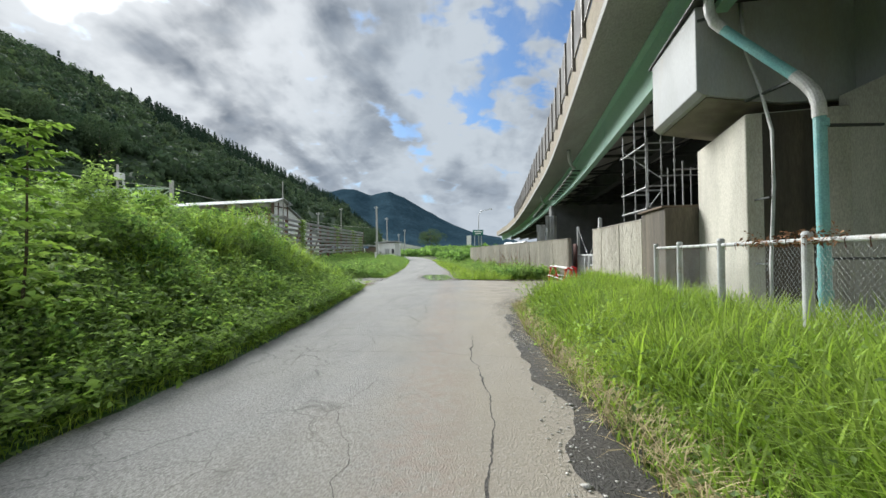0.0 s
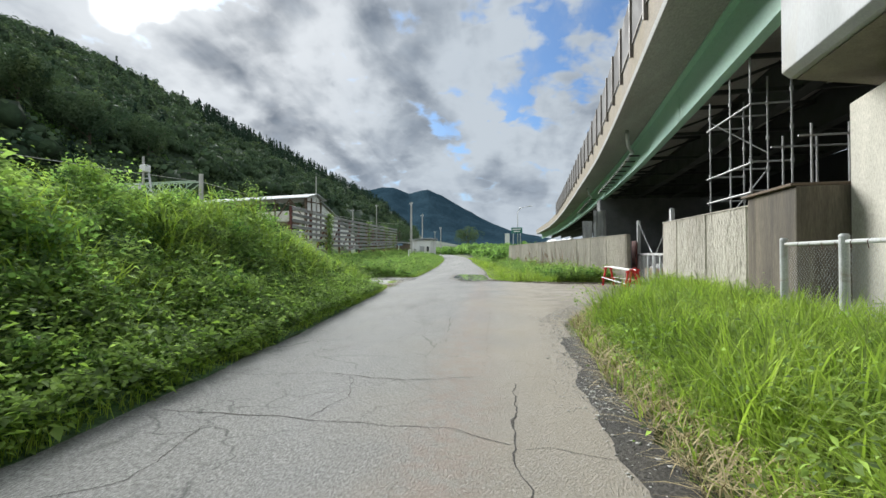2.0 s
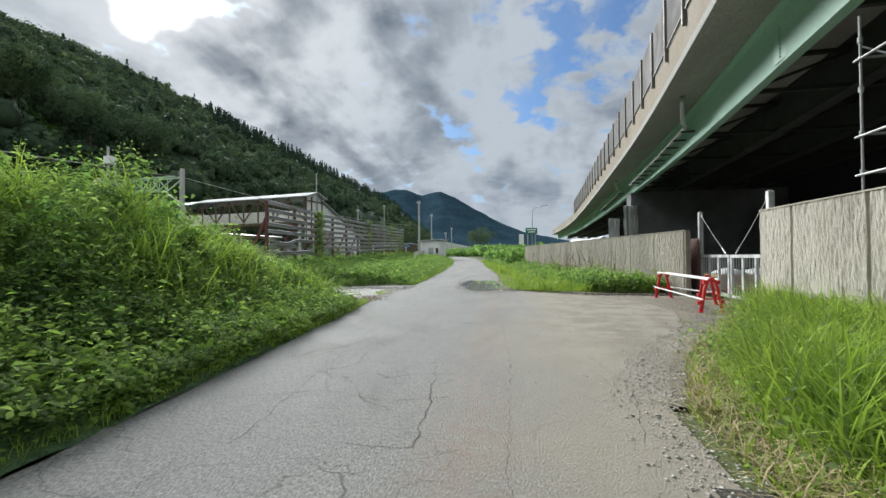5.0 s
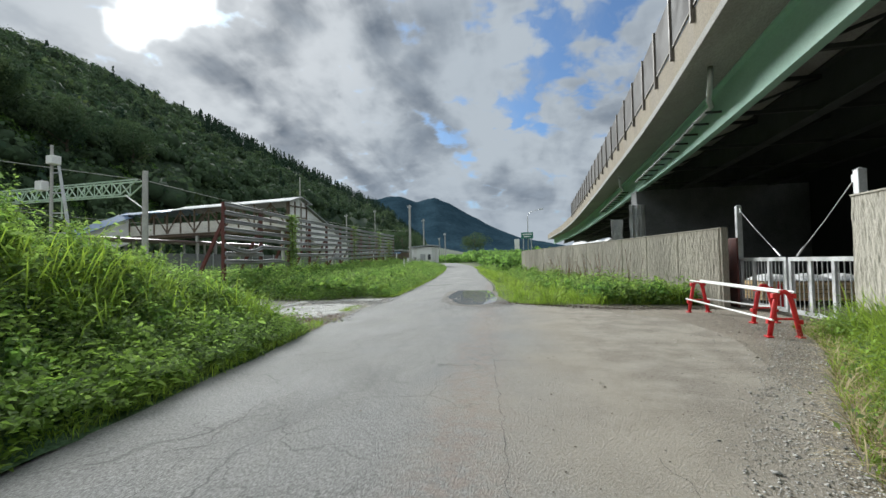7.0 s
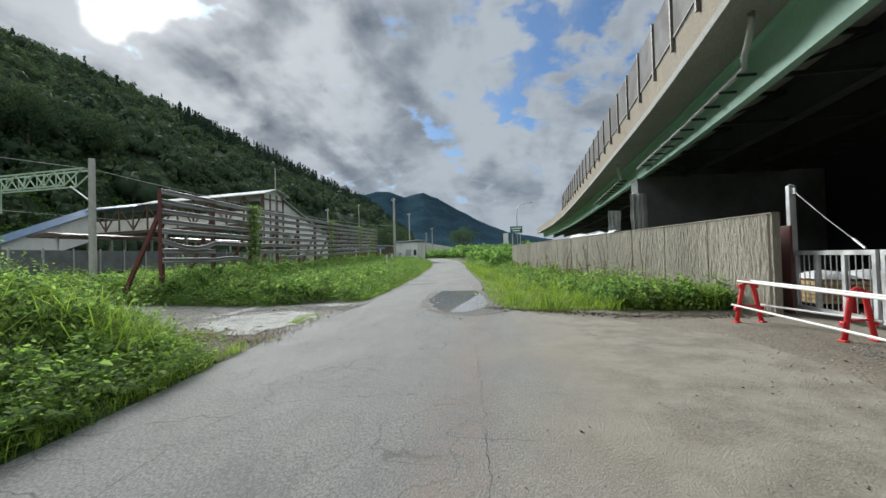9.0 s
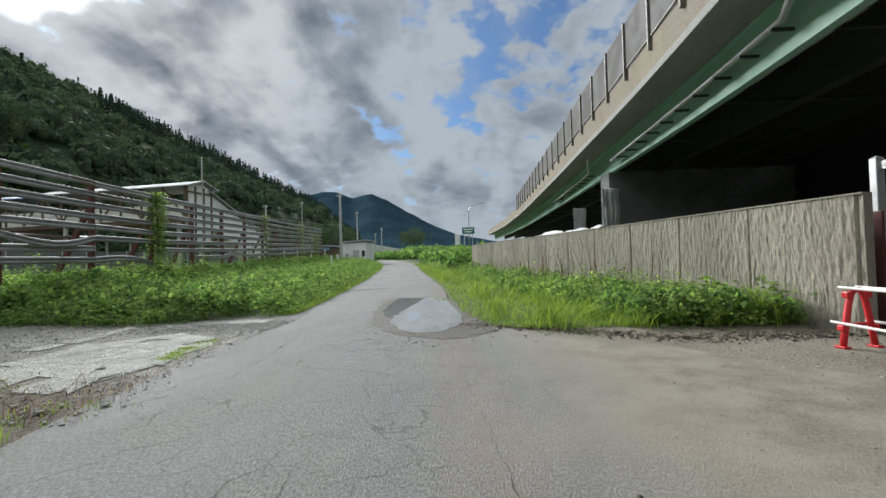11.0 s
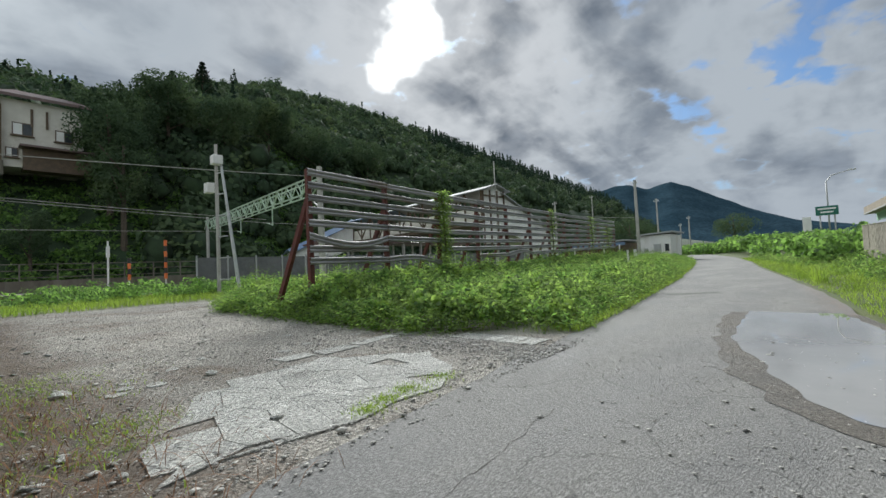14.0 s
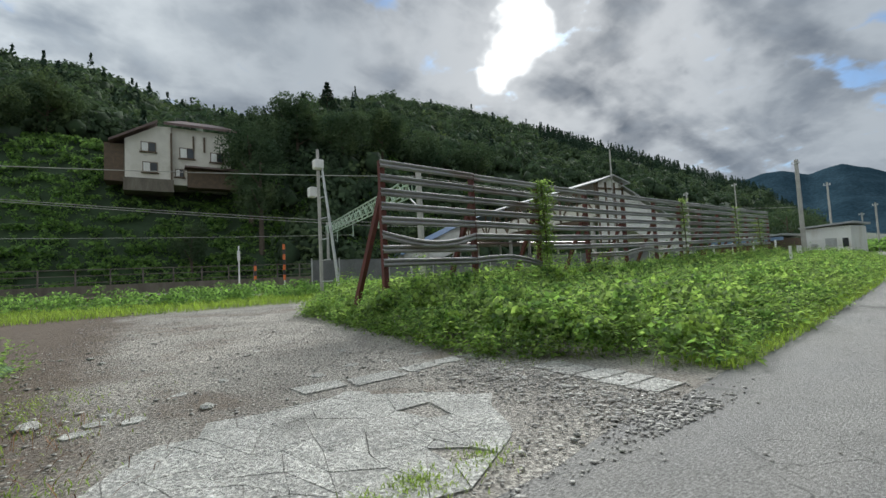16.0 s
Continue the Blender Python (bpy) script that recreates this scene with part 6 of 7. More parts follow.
def rail_fence():
    v = thing("rail_fence", rack_at(20), "tall snow fence of weathered guard rails on rusty posts", "snow fence")
    gap, count = 3.3, 13
    for i in range(count):
        p = rack_at(i * gap)
        part("post", Build().box((p.x - 0.07, p.y - 0.07, p.z - 0.1), (p.x + 0.07, p.y + 0.07, 4.3 + p.z * 0.5)), M["rust"], v, "rusty red steel post")
        q = rack_at(i * gap - 0.15, -1.55)
        part("strut", Build().beam((q.x, q.y, q.z - 0.1), (p.x, p.y, 3.55), 0.13, 0.13), M["rust"], v, "rusty red raking strut")
    rows = 8
    rng = random.Random(8)
    prof = rail_profile()
    for r in range(rows):
        z = 4.13 - r * 0.372
        for i in range(count - 1):
            if (r == 6 and i == 1) or (r == 7 and i == 2):
                continue
            a, c = rack_at(i * gap - (0.1 if i == 0 else -0.02), 0.08), rack_at((i + 1) * gap - 0.02, 0.08)
            sag = 0.0
            if (r, i) == (5, 0):
                sag = 0.26
            elif (r, i) in ((7, 1), (7, 4)):
                sag = -0.14
            tilt0, tilt1 = rng.uniform(-0.015, 0.015), rng.uniform(-0.015, 0.015)
            drop1 = -0.22 if (r, i) == (7, 1) else 0
            n = (c - a).normalized()
            o = Vector((n.y, -n.x, 0))
            st = []
            for k in range(9):
                t = k / 8
                pos = a + (c - a) * t
                zz = z + 0.5 * pos.z + tilt0 * (1 - t) + tilt1 * t - sag * math.sin(t * math.pi) + drop1 * t
                st.append(lambda out, up, pos=pos, zz=zz, t=t: tuple(pos + o * (out + (0.12 * math.sin(t * math.pi) if sag else 0)) + Vector((0, 0, zz - pos.z * 0.0 + up))))
            part("rail", Build().sweep(prof, st), M["rail"], v)
    return v


rail_fence()


def creeper(s, top, width, label, n, seed):
    rng = np.random.default_rng(seed)
    p = rack_at(s, 0.16)
    z = rng.random(n) ** 0.8 * top
    w = width * (0.6 + 0.5 * np.sin(z * 2.1) ** 2)
    P = np.stack([p.x + rng.normal(0, 0.14, n), p.y + rng.normal(0, 1, n) * w, p.z + z], 1)
    v = thing("creeper", tuple(p), label, "vine", "creepers on the fence")
    vv, tt = leaves(P - np.array(p), rng.uniform(0.06, 0.13, n), rng=rng)
    ob = new("foliage", arrays("foliage", vv, tt, M["leaf"]))
    ob.parent = v
    part("stem", Build().tube([tuple(p), tuple(p + Vector((0.03, 0.05, top * 0.5))), tuple(p + Vector((0, -0.04, top)))], 0.03, 6), M["bark"], v)


creeper(6.75, 4.4, 0.27, "green creeper climbing a fence post to its top", 3800, 1)
creeper(20.0, 4.6, 0.28, "creeper on the upper rails of the fence", 900, 2)
creeper(30.0, 4.6, 0.4, "creeper covering the far fence post", 900, 3)
creeper(36.0, 3.8, 0.6, "creeper covering the far end of the fence", 1200, 4)


# ---- railway ----
def rail_mast():
    x, y = -27.0, 28.4
    z = float(lift(x, y))
    v = thing("signal_mast", (x, y, z), "grey lattice ladder mast with white boxes", "mast")
    part("pole", Build().tube([(x, y, z), (x, y, 8.6)], 0.10, 10, 0.08), M["pole"], v)
    for dx in (0.55, 0.8):
        part("stay", Build().beam((x + dx + 0.5, y + 0.6, z), (x + 0.1 + dx * 0.25, y + 0.1, 7.9), 0.07, 0.07), M["galv"], v)
    for i in range(6):
        zz = z + 0.9 + i * 1.15
        f = 1 - (zz - z) / 8.2
        part("rung", Build().beam((x, y, zz), (x + 0.25 + 0.9 * f, y + 0.3 * f, zz), 0.06, 0.06), M["galv"], v)
    part("box", Build().box((x - 0.05, y - 0.3, 7.45), (x + 0.45, y + 0.2, 7.95)), M["white"], v, "white insulator housing", 0.04)
    part("box", Build().box((x - 0.6, y - 0.45, 5.95), (x - 0.1, y - 0.05, 6.5)), M["white"], v, "white junction box", 0.03)


rail_mast()
CP, FP = Vector((-28.3, 35.7, 0.6)), Vector((-64, 41.5, 1.2))


def portal():
    v = thing("catenary_portal", tuple(CP), "pale green lattice beam spanning the tracks between poles", "catenary portal")
    part("pole", Build().tube([tuple(CP - Vector((0, 0, 0.8))), (CP.x, CP.y, 8.7)], 0.24, 12, 0.19), M["pole"], v, "grey concrete pole")
    part("pole", Build().tube([tuple(FP - Vector((0, 0, 1.5))), (FP.x, FP.y, 9.6)], 0.22, 12, 0.18), M["pole"], v, "grey concrete pole")
    d = (FP - CP)
    d.z = 0
    L = d.length
    d.normalize()
    zt = lambda s: 8.05 + 0.9 * s / L
    zb = lambda s: 7.0 + 0.9 * s / L
    at = lambda s, z, o: (CP.x + d.x * s - d.y * o, CP.y + d.y * s + d.x * o, z)
    for o in (-0.35, 0.35):
        part("top_chord", Build().beam(at(0.3, zt(0), o), at(L, zt(L), o), 0.1, 0.1), M["truss"], v)
        part("bottom_chord", Build().beam(at(2.2, zb(2.2), o), at(L - 2, zb(L - 2), o), 0.1, 0.1), M["truss"], v)
        n = 16
        step = (L - 2.2) / n
        part("end_brace", Build().beam(at(0.3, zt(0), o), at(2.2, zb(2.2), o), 0.08, 0.08), M["truss"], v)
        for i in range(n):
            s = 2.2 + i * step
            part("diagonal", Build().beam(at(s, zb(s), o), at(s + step * 0.5, zt(s + step * 0.5), o), 0.07, 0.07), M["truss"], v)
            part("diagonal", Build().beam(at(s + step * 0.5, zt(s + step * 0.5), o), at(min(s + step, L), zb(s + step), o), 0.07, 0.07), M["truss"], v)
            part("upright", Build().beam(at(s, zb(s), o), at(s, zt(s), o), 0.05, 0.05), M["truss"], v)
    part("strut", Build().beam(at(2.2, zb(2.2), 0), at(0.2, 5.9, 0), 0.07, 0.07), M["white"], v, "white insulator strut")
    for s in (10, 20, 29):
        part("hanger", Build().beam(at(s, zb(s), 0), at(s, zb(s) - 1.6, 0), 0.08, 0.08).beam(at(s, zb(s) - 1.5, 0), at(s + 1.6, zb(s) - 1.2, 0), 0.05, 0.05), M["truss"], v)


portal()


def wire(a, c, sag, r, name="overhead_wire"):
    pts = []
    for i in range(17):
        t = i / 16
        pts.append((a[0] + (c[0] - a[0]) * t, a[1] + (c[1] - a[1]) * t, a[2] + (c[2] - a[2]) * t - sag * 4 * t * (1 - t)))
    solid(name, Build().tube(pts, r, 5), M["pole"], "thin dark overhead wire above the tracks", "wire", group="overhead wires")


wire((-40, -30, 9.2), (-28.3, 35.7, 8.0), 1.0, 0.022)
wire((-28.3, 35.7, 8.0), (-26, 98, 8.4), 0.9, 0.022)
wire((-48, -30, 11.2), (-40, 37.6, 6.1), 0.5, 0.02)
wire((-48, -30, 11.6), (-40, 37.6, 6.4), 0.7, 0.02)
wire((-40, 37.6, 6.1), (-34, 98, 7.2), 0.4, 0.02)
wire((-58, -30, 6.9), (-50, 39.2, 6.3), 0.5, 0.02)


def platform():
    """The station platform with its railings, seen low behind the lot."""
    y0, y1, x = -20.0, 110.0, -44.0
    xx = lambda y: x - 0.02 * (y - 20)
    b = Build().sweep([(0, 0.9), (0, 1.75), (-4.5, 1.75), (-4.5, 0.9)], [(lambda a, u, y=y: (xx(y) + a, y, u)) for y in np.linspace(y0, y1, 24)])
    solid("platform", b, M["dirty_concrete"], "low dark concrete station platform", "platform", kind="structure")
    f = thing("platform_fence", (x, 20, 1.75), "brown steel railing along the station platform", "fence")
    n = 52
    for i in range(n):
        y = -12 + i * 2.0
        part("post", Build().box((xx(y) - 0.24, y - 0.04, 1.75), (xx(y) - 0.16, y + 0.04, 2.95)), M["post"], f)
    for z in (1.95, 2.45, 2.9):
        part("rail", Build().sweep([(-0.16, z), (-0.16, z + 0.05), (-0.22, z + 0.05), (-0.22, z)], [(lambda a, u, y=y: (xx(y) + a, y, u)) for y in np.linspace(-12, 90, 20)]), M["post"], f)
    g = thing("mesh_fence", (-40.5, 45, 1), "long grey panel fence along the railway", "fence")
    for i in range(26):
        y = 32 + i * 2.4
        px = -40.6 + 0.05 * (y - 32)
        part("post", Build().box((px - 0.05, y - 0.05, 0.9), (px + 0.05, y + 0.05, 3.2)), M["galv"], g)
        if i < 25:
            part("panel", Build().box((px - 0.015, y + 0.06, 1.1), (px + 0.015, y + 2.34, 3.05)), M["grey_sheet"], g)
    for k in range(2):
        for o in (0, 1.07):
            part_x = -33.5 - k * 5 - o
            bb = Build().sweep([(-0.035, 0), (-0.035, 0.15), (0.035, 0.15), (0.035, 0)], [(lambda a, u, y=y: (part_x + a - 0.02 * (y - 20), y, u + 0.62 + 0.02)) for y in np.linspace(-25, 120, 12)])
            solid("railway_rail", bb, M["rust"], "rusty steel railway rail", "rail", group="railway rails")
    for x0, y, h in ((-38.5, 29.2, 2.7), (-40.3, 27.4, 1.6)):
        z = float(lift(x0, y))
        s = thing("marker_post", (x0, y, z), "orange and black banded warning post by the track", "marker post", "marker posts")
        nb = int(h / 0.36)
        for i in range(nb):
            part("band", Build().tube([(x0, y, z + 0.9 + i * 0.4), (x0, y, z + 0.9 + i * 0.4 + 0.398)], 0.10, 10), M["orange"] if i % 2 == 0 else M["black"], s)
        part("pole", Build().tube([(x0, y, z), (x0, y, z + 0.9)], 0.05, 8), M["white"], s)
    s = thing("signal_post", (-41.5, 26.4, 0.6), "thin white post by the track", "post")
    part("pole", Build().tube([(-41.5, 26.4, 0.5), (-41.5, 26.4, 4.4)], 0.06, 8), M["white"], s)
    part("lamp", Build().box((-41.6, 26.3, 3.2), (-41.4, 26.5, 4.0)), M["white"], s)


platform()


def canopy():
    v = thing("platform_canopy", (-46, 58, 1.7), "low station canopy with a brown metal roof", "canopy")
    part("roof", Build().add([(-43, 46, 4.7), (-43, 74, 4.9), (-45.6, 74, 5.2), (-45.6, 46, 5.0), (-48, 46, 4.7), (-48, 74, 4.9), (-43, 46, 4.55), (-43, 74, 4.75), (-48, 46, 4.55), (-48, 74, 4.75)],
                             [(0, 1, 2, 3), (3, 2, 5, 4), (0, 6, 7, 1), (4, 5, 9, 8), (6, 8, 9, 7), (0, 3, 4, 8, 6), (1, 7, 9, 5, 2)]), M["roof_brown"], v)
    for i in range(8):
        y = 47 + i * 3.7
        part("column", Build().box((-45.7, y - 0.1, 1.75), (-45.5, y + 0.1, 4.95)), M["white"], v)
    part("lamp", Build().box((-44.2, 50, 4.45), (-44.1, 51.3, 4.53)).box((-44.2, 55, 4.45), (-44.1, 56.3, 4.53)), M["white"], v, "white tube lamp housing")


canopy()


def footbridge():
    """Covered station footbridge with truss sides, and its stair."""
    v = thing("footbridge", (-30, 57, 0), "covered station footbridge with a pale roof and timber trusses", "footbridge")
    a, c = Vector((-28.2, 56.8, 0)), Vector((-58, 61.5, 0))
    d = (c - a).normalized()
    n = Vector((-d.y, d.x, 0))
    at = lambda s, o, z: tuple(a + d * s + n * o + Vector((0, 0, z)))
    L = (c - a).length
    W = 1.6

    def strip(o0, z0, o1, z1, s0, s1, t=0.08):
        vs = [at(s0, o0, z0), at(s1, o0, z0), at(s1, o1, z1), at(s0, o1, z1)]
        vs += [(x, y, z - t) for x, y, z in vs]
        return Build().add(vs, [(0, 1, 2, 3), (7, 6, 5, 4), (0, 4, 5, 1), (1, 5, 6, 2), (2, 6, 7, 3), (3, 7, 4, 0)])
    part("roof_slope", strip(-W - 0.5, 9.15, 0, 9.85, -0.7, 19, 0.1), M["roof_grey"], v)
    part("roof_slope", strip(W + 0.5, 9.15, 0, 9.85, -0.7, 19, 0.1), M["roof_grey"], v)
    part("roof_slope", strip(-W - 0.5, 9.0, 0, 9.65, 19.02, L, 0.1), M["roof_blue"], v, "blue metal roof")
    part("roof_slope", strip(W + 0.5, 9.0, 0, 9.65, 19.02, L, 0.1), M["roof_blue"], v, "blue metal roof")
    part("deck", strip(-W, 6.0, W, 6.0, 0, L, 0.4), M["old_wood"], v)
    for o in (-W, W):
        part("side_wall", strip(o, 7.35, o + 0.08, 6.0, 0, L, 0.05), M["plaster"], v)
        part("side_panel", Build().add([at(0, o, 6.0), at(L, o, 6.0), at(L, o, 7.4), at(0, o, 7.4), at(0, o + 0.1, 6.0), at(L, o + 0.1, 6.0), at(L, o + 0.1, 7.4), at(0, o + 0.1, 7.4)],
                                       [(0, 1, 2, 3), (7, 6, 5, 4), (0, 4, 5, 1), (1, 5, 6, 2), (2, 6, 7, 3), (3, 7, 4, 0)]), M["plaster"], v, "cream boarded side panel")
        k = 12
        for i in range(k + 1):
            s = L * i / k
            oo = o + (0.16 if o > 0 else -0.06)
            part("post", Build().beam(at(s, oo, 6.0), at(s, oo, 9.1), 0.16, 0.16), M["old_wood"], v)
            if i < k:
                part("brace", Build().beam(at(s, oo, 9.0 if i % 2 else 6.1), at(s + L / k, oo, 6.1 if i % 2 else 9.0), 0.14, 0.12), M["old_wood"], v)
    # gabled end towers and supports
    part("gable_wall", Build().add([at(-0.05, -W, 3.5), at(-0.05, W, 3.5), at(-0.05, W, 9.05), at(-0.05, 0, 9.7), at(-0.05, -W, 9.05), at(0.1, -W, 3.5), at(0.1, W, 3.5), at(0.1, W, 9.05), at(0.1, 0, 9.7), at(0.1, -W, 9.05)],
                                   [(0, 1, 2, 3, 4), (9, 8, 7, 6, 5), (0, 5, 6, 1), (1, 6, 7, 2), (2, 7, 8, 3), (3, 8, 9, 4), (4, 9, 5, 0)]), M["white"], v, "white end wall under the gable")
    for o in (-W, -0.55, 0.55, W):
        part("end_post", Build().beam(at(-0.12, o, 3.0), at(-0.12, o, 9.2), 0.14, 0.14), M["old_wood"], v)
    part("end_beam", Build().beam(at(-0.14, -W, 7.3), at(-0.14, W, 7.3), 0.14, 0.14).beam(at(-0.14, -W, 8.6), at(-0.14, W, 8.6), 0.14, 0.14), M["old_wood"], v)
    for s in (1, 15, 29):
        for o in (-W + 0.2, W - 0.2):
            part("column", Build().beam(at(s, o, 0.5), at(s, o, 6.0), 0.3, 0.3), M["pole"], v)
    # stair on the near platform side, falling away from the bridge towards the road, and the one on the far platform
    for s0, sgn, mat in ((1.2, 1, "roof_grey"), (L - 1.2, -1, "roof_blue")):
        base = a + d * s0
        q = lambda t, o, z: tuple(base + n * (sgn * -t) * 1.0 + d * o + Vector((0, 0, z)))
        run = 11.0
        if sgn == 1:
            q = lambda t, o, z: tuple(base + n * (-t if n.y < 0 else t) + d * o + Vector((0, 0, z)))
        else:
            q = lambda t, o, z: tuple(base - n * (-t if n.y < 0 else t) + d * o + Vector((0, 0, z)))
        for o in (-1.3, 1.3):
            part("stair_wall", Build().add([q(1.6, o, 5.0), q(run, o, 1.4), q(run, o, 4.3), q(1.6, o, 8.6), q(1.6, o + 0.1, 5.0), q(run, o + 0.1, 1.4), q(run, o + 0.1, 4.3), q(1.6, o + 0.1, 8.6)],
                                           [(0, 1, 2, 3), (7, 6, 5, 4), (0, 4, 5, 1), (1, 5, 6, 2), (2, 6, 7, 3), (3, 7, 4, 0)]), M["white"], v, "white boarded stair wall")
        for e in (-1, 1):
            part("stair_roof", Build().add([q(1.2, 0, 9.5), q(run + 0.5, 0, 4.9), q(run + 0.5, e * 1.8, 4.3), q(1.2, e * 1.8, 8.9), q(1.2, 0, 9.4), q(run + 0.5, 0, 4.8), q(run + 0.5, e * 1.8, 4.2), q(1.2, e * 1.8, 8.8)],
                                           [(0, 1, 2, 3), (7, 6, 5, 4), (0, 4, 5, 1), (1, 5, 6, 2), (2, 6, 7, 3), (3, 7, 4, 0)]), M[mat], v)
        for i in range(3):
            t = 3.2 + i * 2.6
            part("stair_window", Build().add([q(t, 1.42, 7.0 - t * 0.33), q(t + 1.0, 1.42, 7.0 - t * 0.33), q(t + 1.0, 1.42, 7.8 - t * 0.33), q(t, 1.42, 7.8 - t * 0.33), q(t, 1.38, 7.0 - t * 0.33), q(t + 1.0, 1.38, 7.0 - t * 0.33), q(t + 1.0, 1.38, 7.8 - t * 0.33), q(t, 1.38, 7.8 - t * 0.33)],
                                             [(0, 1, 2, 3), (7, 6, 5, 4), (0, 4, 5, 1), (1, 5, 6, 2), (2, 6, 7, 3), (3, 7, 4, 0)]), M["glass"], v)
    p = at(-0.6, 0.2, 0)
    w = thing("lightning_mast", (p[0], p[1], 0.6), "thin dark mast at the end of the footbridge", "mast")
    part("pole", Build().tube([(p[0], p[1], 0.5), (p[0], p[1], 12.2)], 0.07, 6), M["pole"], w)


footbridge()


def hut(name, x, y, w, d, h, wall, roof, label, category):
    z = float(lift(x, y))
    v = thing(name, (x, y, z), label, category)
    part("wall", Build().box((x, y, z - 0.1), (x + w, y + d, z + h)), M[wall], v, bevel=0.02)
    part("roof", Build().add([(x - 0.3, y - 0.35, z + h), (x + w + 0.3, y - 0.35, z + h + 0.18), (x + w + 0.3, y + d + 0.3, z + h + 0.18), (x - 0.3, y + d + 0.3, z + h),
                              (x - 0.3, y - 0.35, z + h + 0.14), (x + w + 0.3, y - 0.35, z + h + 0.34), (x + w + 0.3, y + d + 0.3, z + h + 0.34), (x - 0.3, y + d + 0.3, z + h + 0.14)],
                             [(3, 2, 1, 0), (4, 5, 6, 7), (0, 1, 5, 4), (1, 2, 6, 5), (2, 3, 7, 6), (3, 0, 4, 7)]), M[roof], v)
    return v, z


def station_huts():
    v, z = hut("white_hut", -18.1, 72, 3.3, 5, 3.0, "white", "roof_grey", "small white flat-roofed hut beside the lane", "hut")
    door = part("door", Build().box((-16.6, 71.95, z), (-15.8, 71.998, z + 1.95)), M["fence_grey"], v)
    part("handle", Build().box((-15.95, 71.92, z + 0.95), (-15.88, 71.949, z + 1.08)), M["galv"], door)
    part("opening", Build().box((-15.4, 71.95, z + 1.1), (-15.0, 71.998, z + 1.9)), M["glass"], v)
    part("meter_box", Build().box((-17.6, 71.8, z + 1.2), (-17.2, 71.999, z + 1.5)), M["fence_grey"], v)
    for i in range(3):
        x = -18.0 + i * 0.5
        b = thing("dustbin", (x, 71.2, z), "dark plastic bin before the white hut", "bin", "bins by the hut")
        part("body", Build().tube([(x, 71.2, z), (x, 71.2, z + 0.8)], 0.2, 10, 0.25), M["black"], b)
        part("lid", Build().tube([(x, 71.2, z + 0.8), (x, 71.2, z + 0.88)], 0.27, 10, 0.2), M["black"], b)
    v, z = hut("blue_shed", -24.5, 68.5, 5.6, 6, 2.3, "old_wood", "roof_grey", "low shed with a pale corrugated roof", "shed")
    part("fascia", Build().box((-24.9, 68.05, z + 2.02), (-18.5, 68.13, z + 2.34)), M["roof_blue"], v, "blue fascia board")
    for i in range(4):
        part("post", Build().box((-24.4 + i * 1.75, 67.9, z), (-24.28 + i * 1.75, 68.02, z + 2.1)), M["white"], v)
    for i in range(9):
        part("roof_rib", Build().beam((-24.7 + i * 0.75, 68.1, z + 2.47 + i * 0.022), (-24.7 + i * 0.75, 74.7, z + 2.47 + i * 0.022), 0.08, 0.06), M["roof_grey"], v)
    for x, y, h, r in ((-16.9, 67.5, 10.0, 0.2), (-18.0, 80, 9.0, 0.12), (-18.2, 100, 7.5, 0.13), (-29, 73, 9.6, 0.12), (-30.5, 90, 12, 0.10), (-22, 112, 7.0, 0.12)):
        z = float(lift(x, y))
        p = thing("utility_pole", (x, y, z), "grey concrete utility pole with crossarm", "utility pole", "utility poles")
        part("pole", Build().tube([(x, y, z - 0.1), (x, y, z + h - 1.0)], r, 10, r * 0.7), M["pole"], p)
        part("crossarm", Build().beam((x - 0.3, y - 0.14, z + h - 1.35), (x + 0.3, y - 0.14, z + h - 1.35), 0.06, 0.06), M["galv"], p)
        for o in (-0.25, 0.25):
            part("insulator", Build().tube([(x + o, y - 0.12, z + h - 1.31), (x + o, y - 0.12, z + h - 1.15)], 0.04, 6), M["white"], p)
    for x, y in ((-13.2, 52), (-15.6, 62), (-16.2, 63.5)):
        z = float(lift(x, y))
        s = thing("marker_stake", (x, y, z), "short pale wooden stake in the grass", "stake", "stakes")
        part("stake", Build().box((x - 0.06, y - 0.06, z), (x + 0.06, y + 0.06, z + 1.5)), M["white"], s)


station_huts()


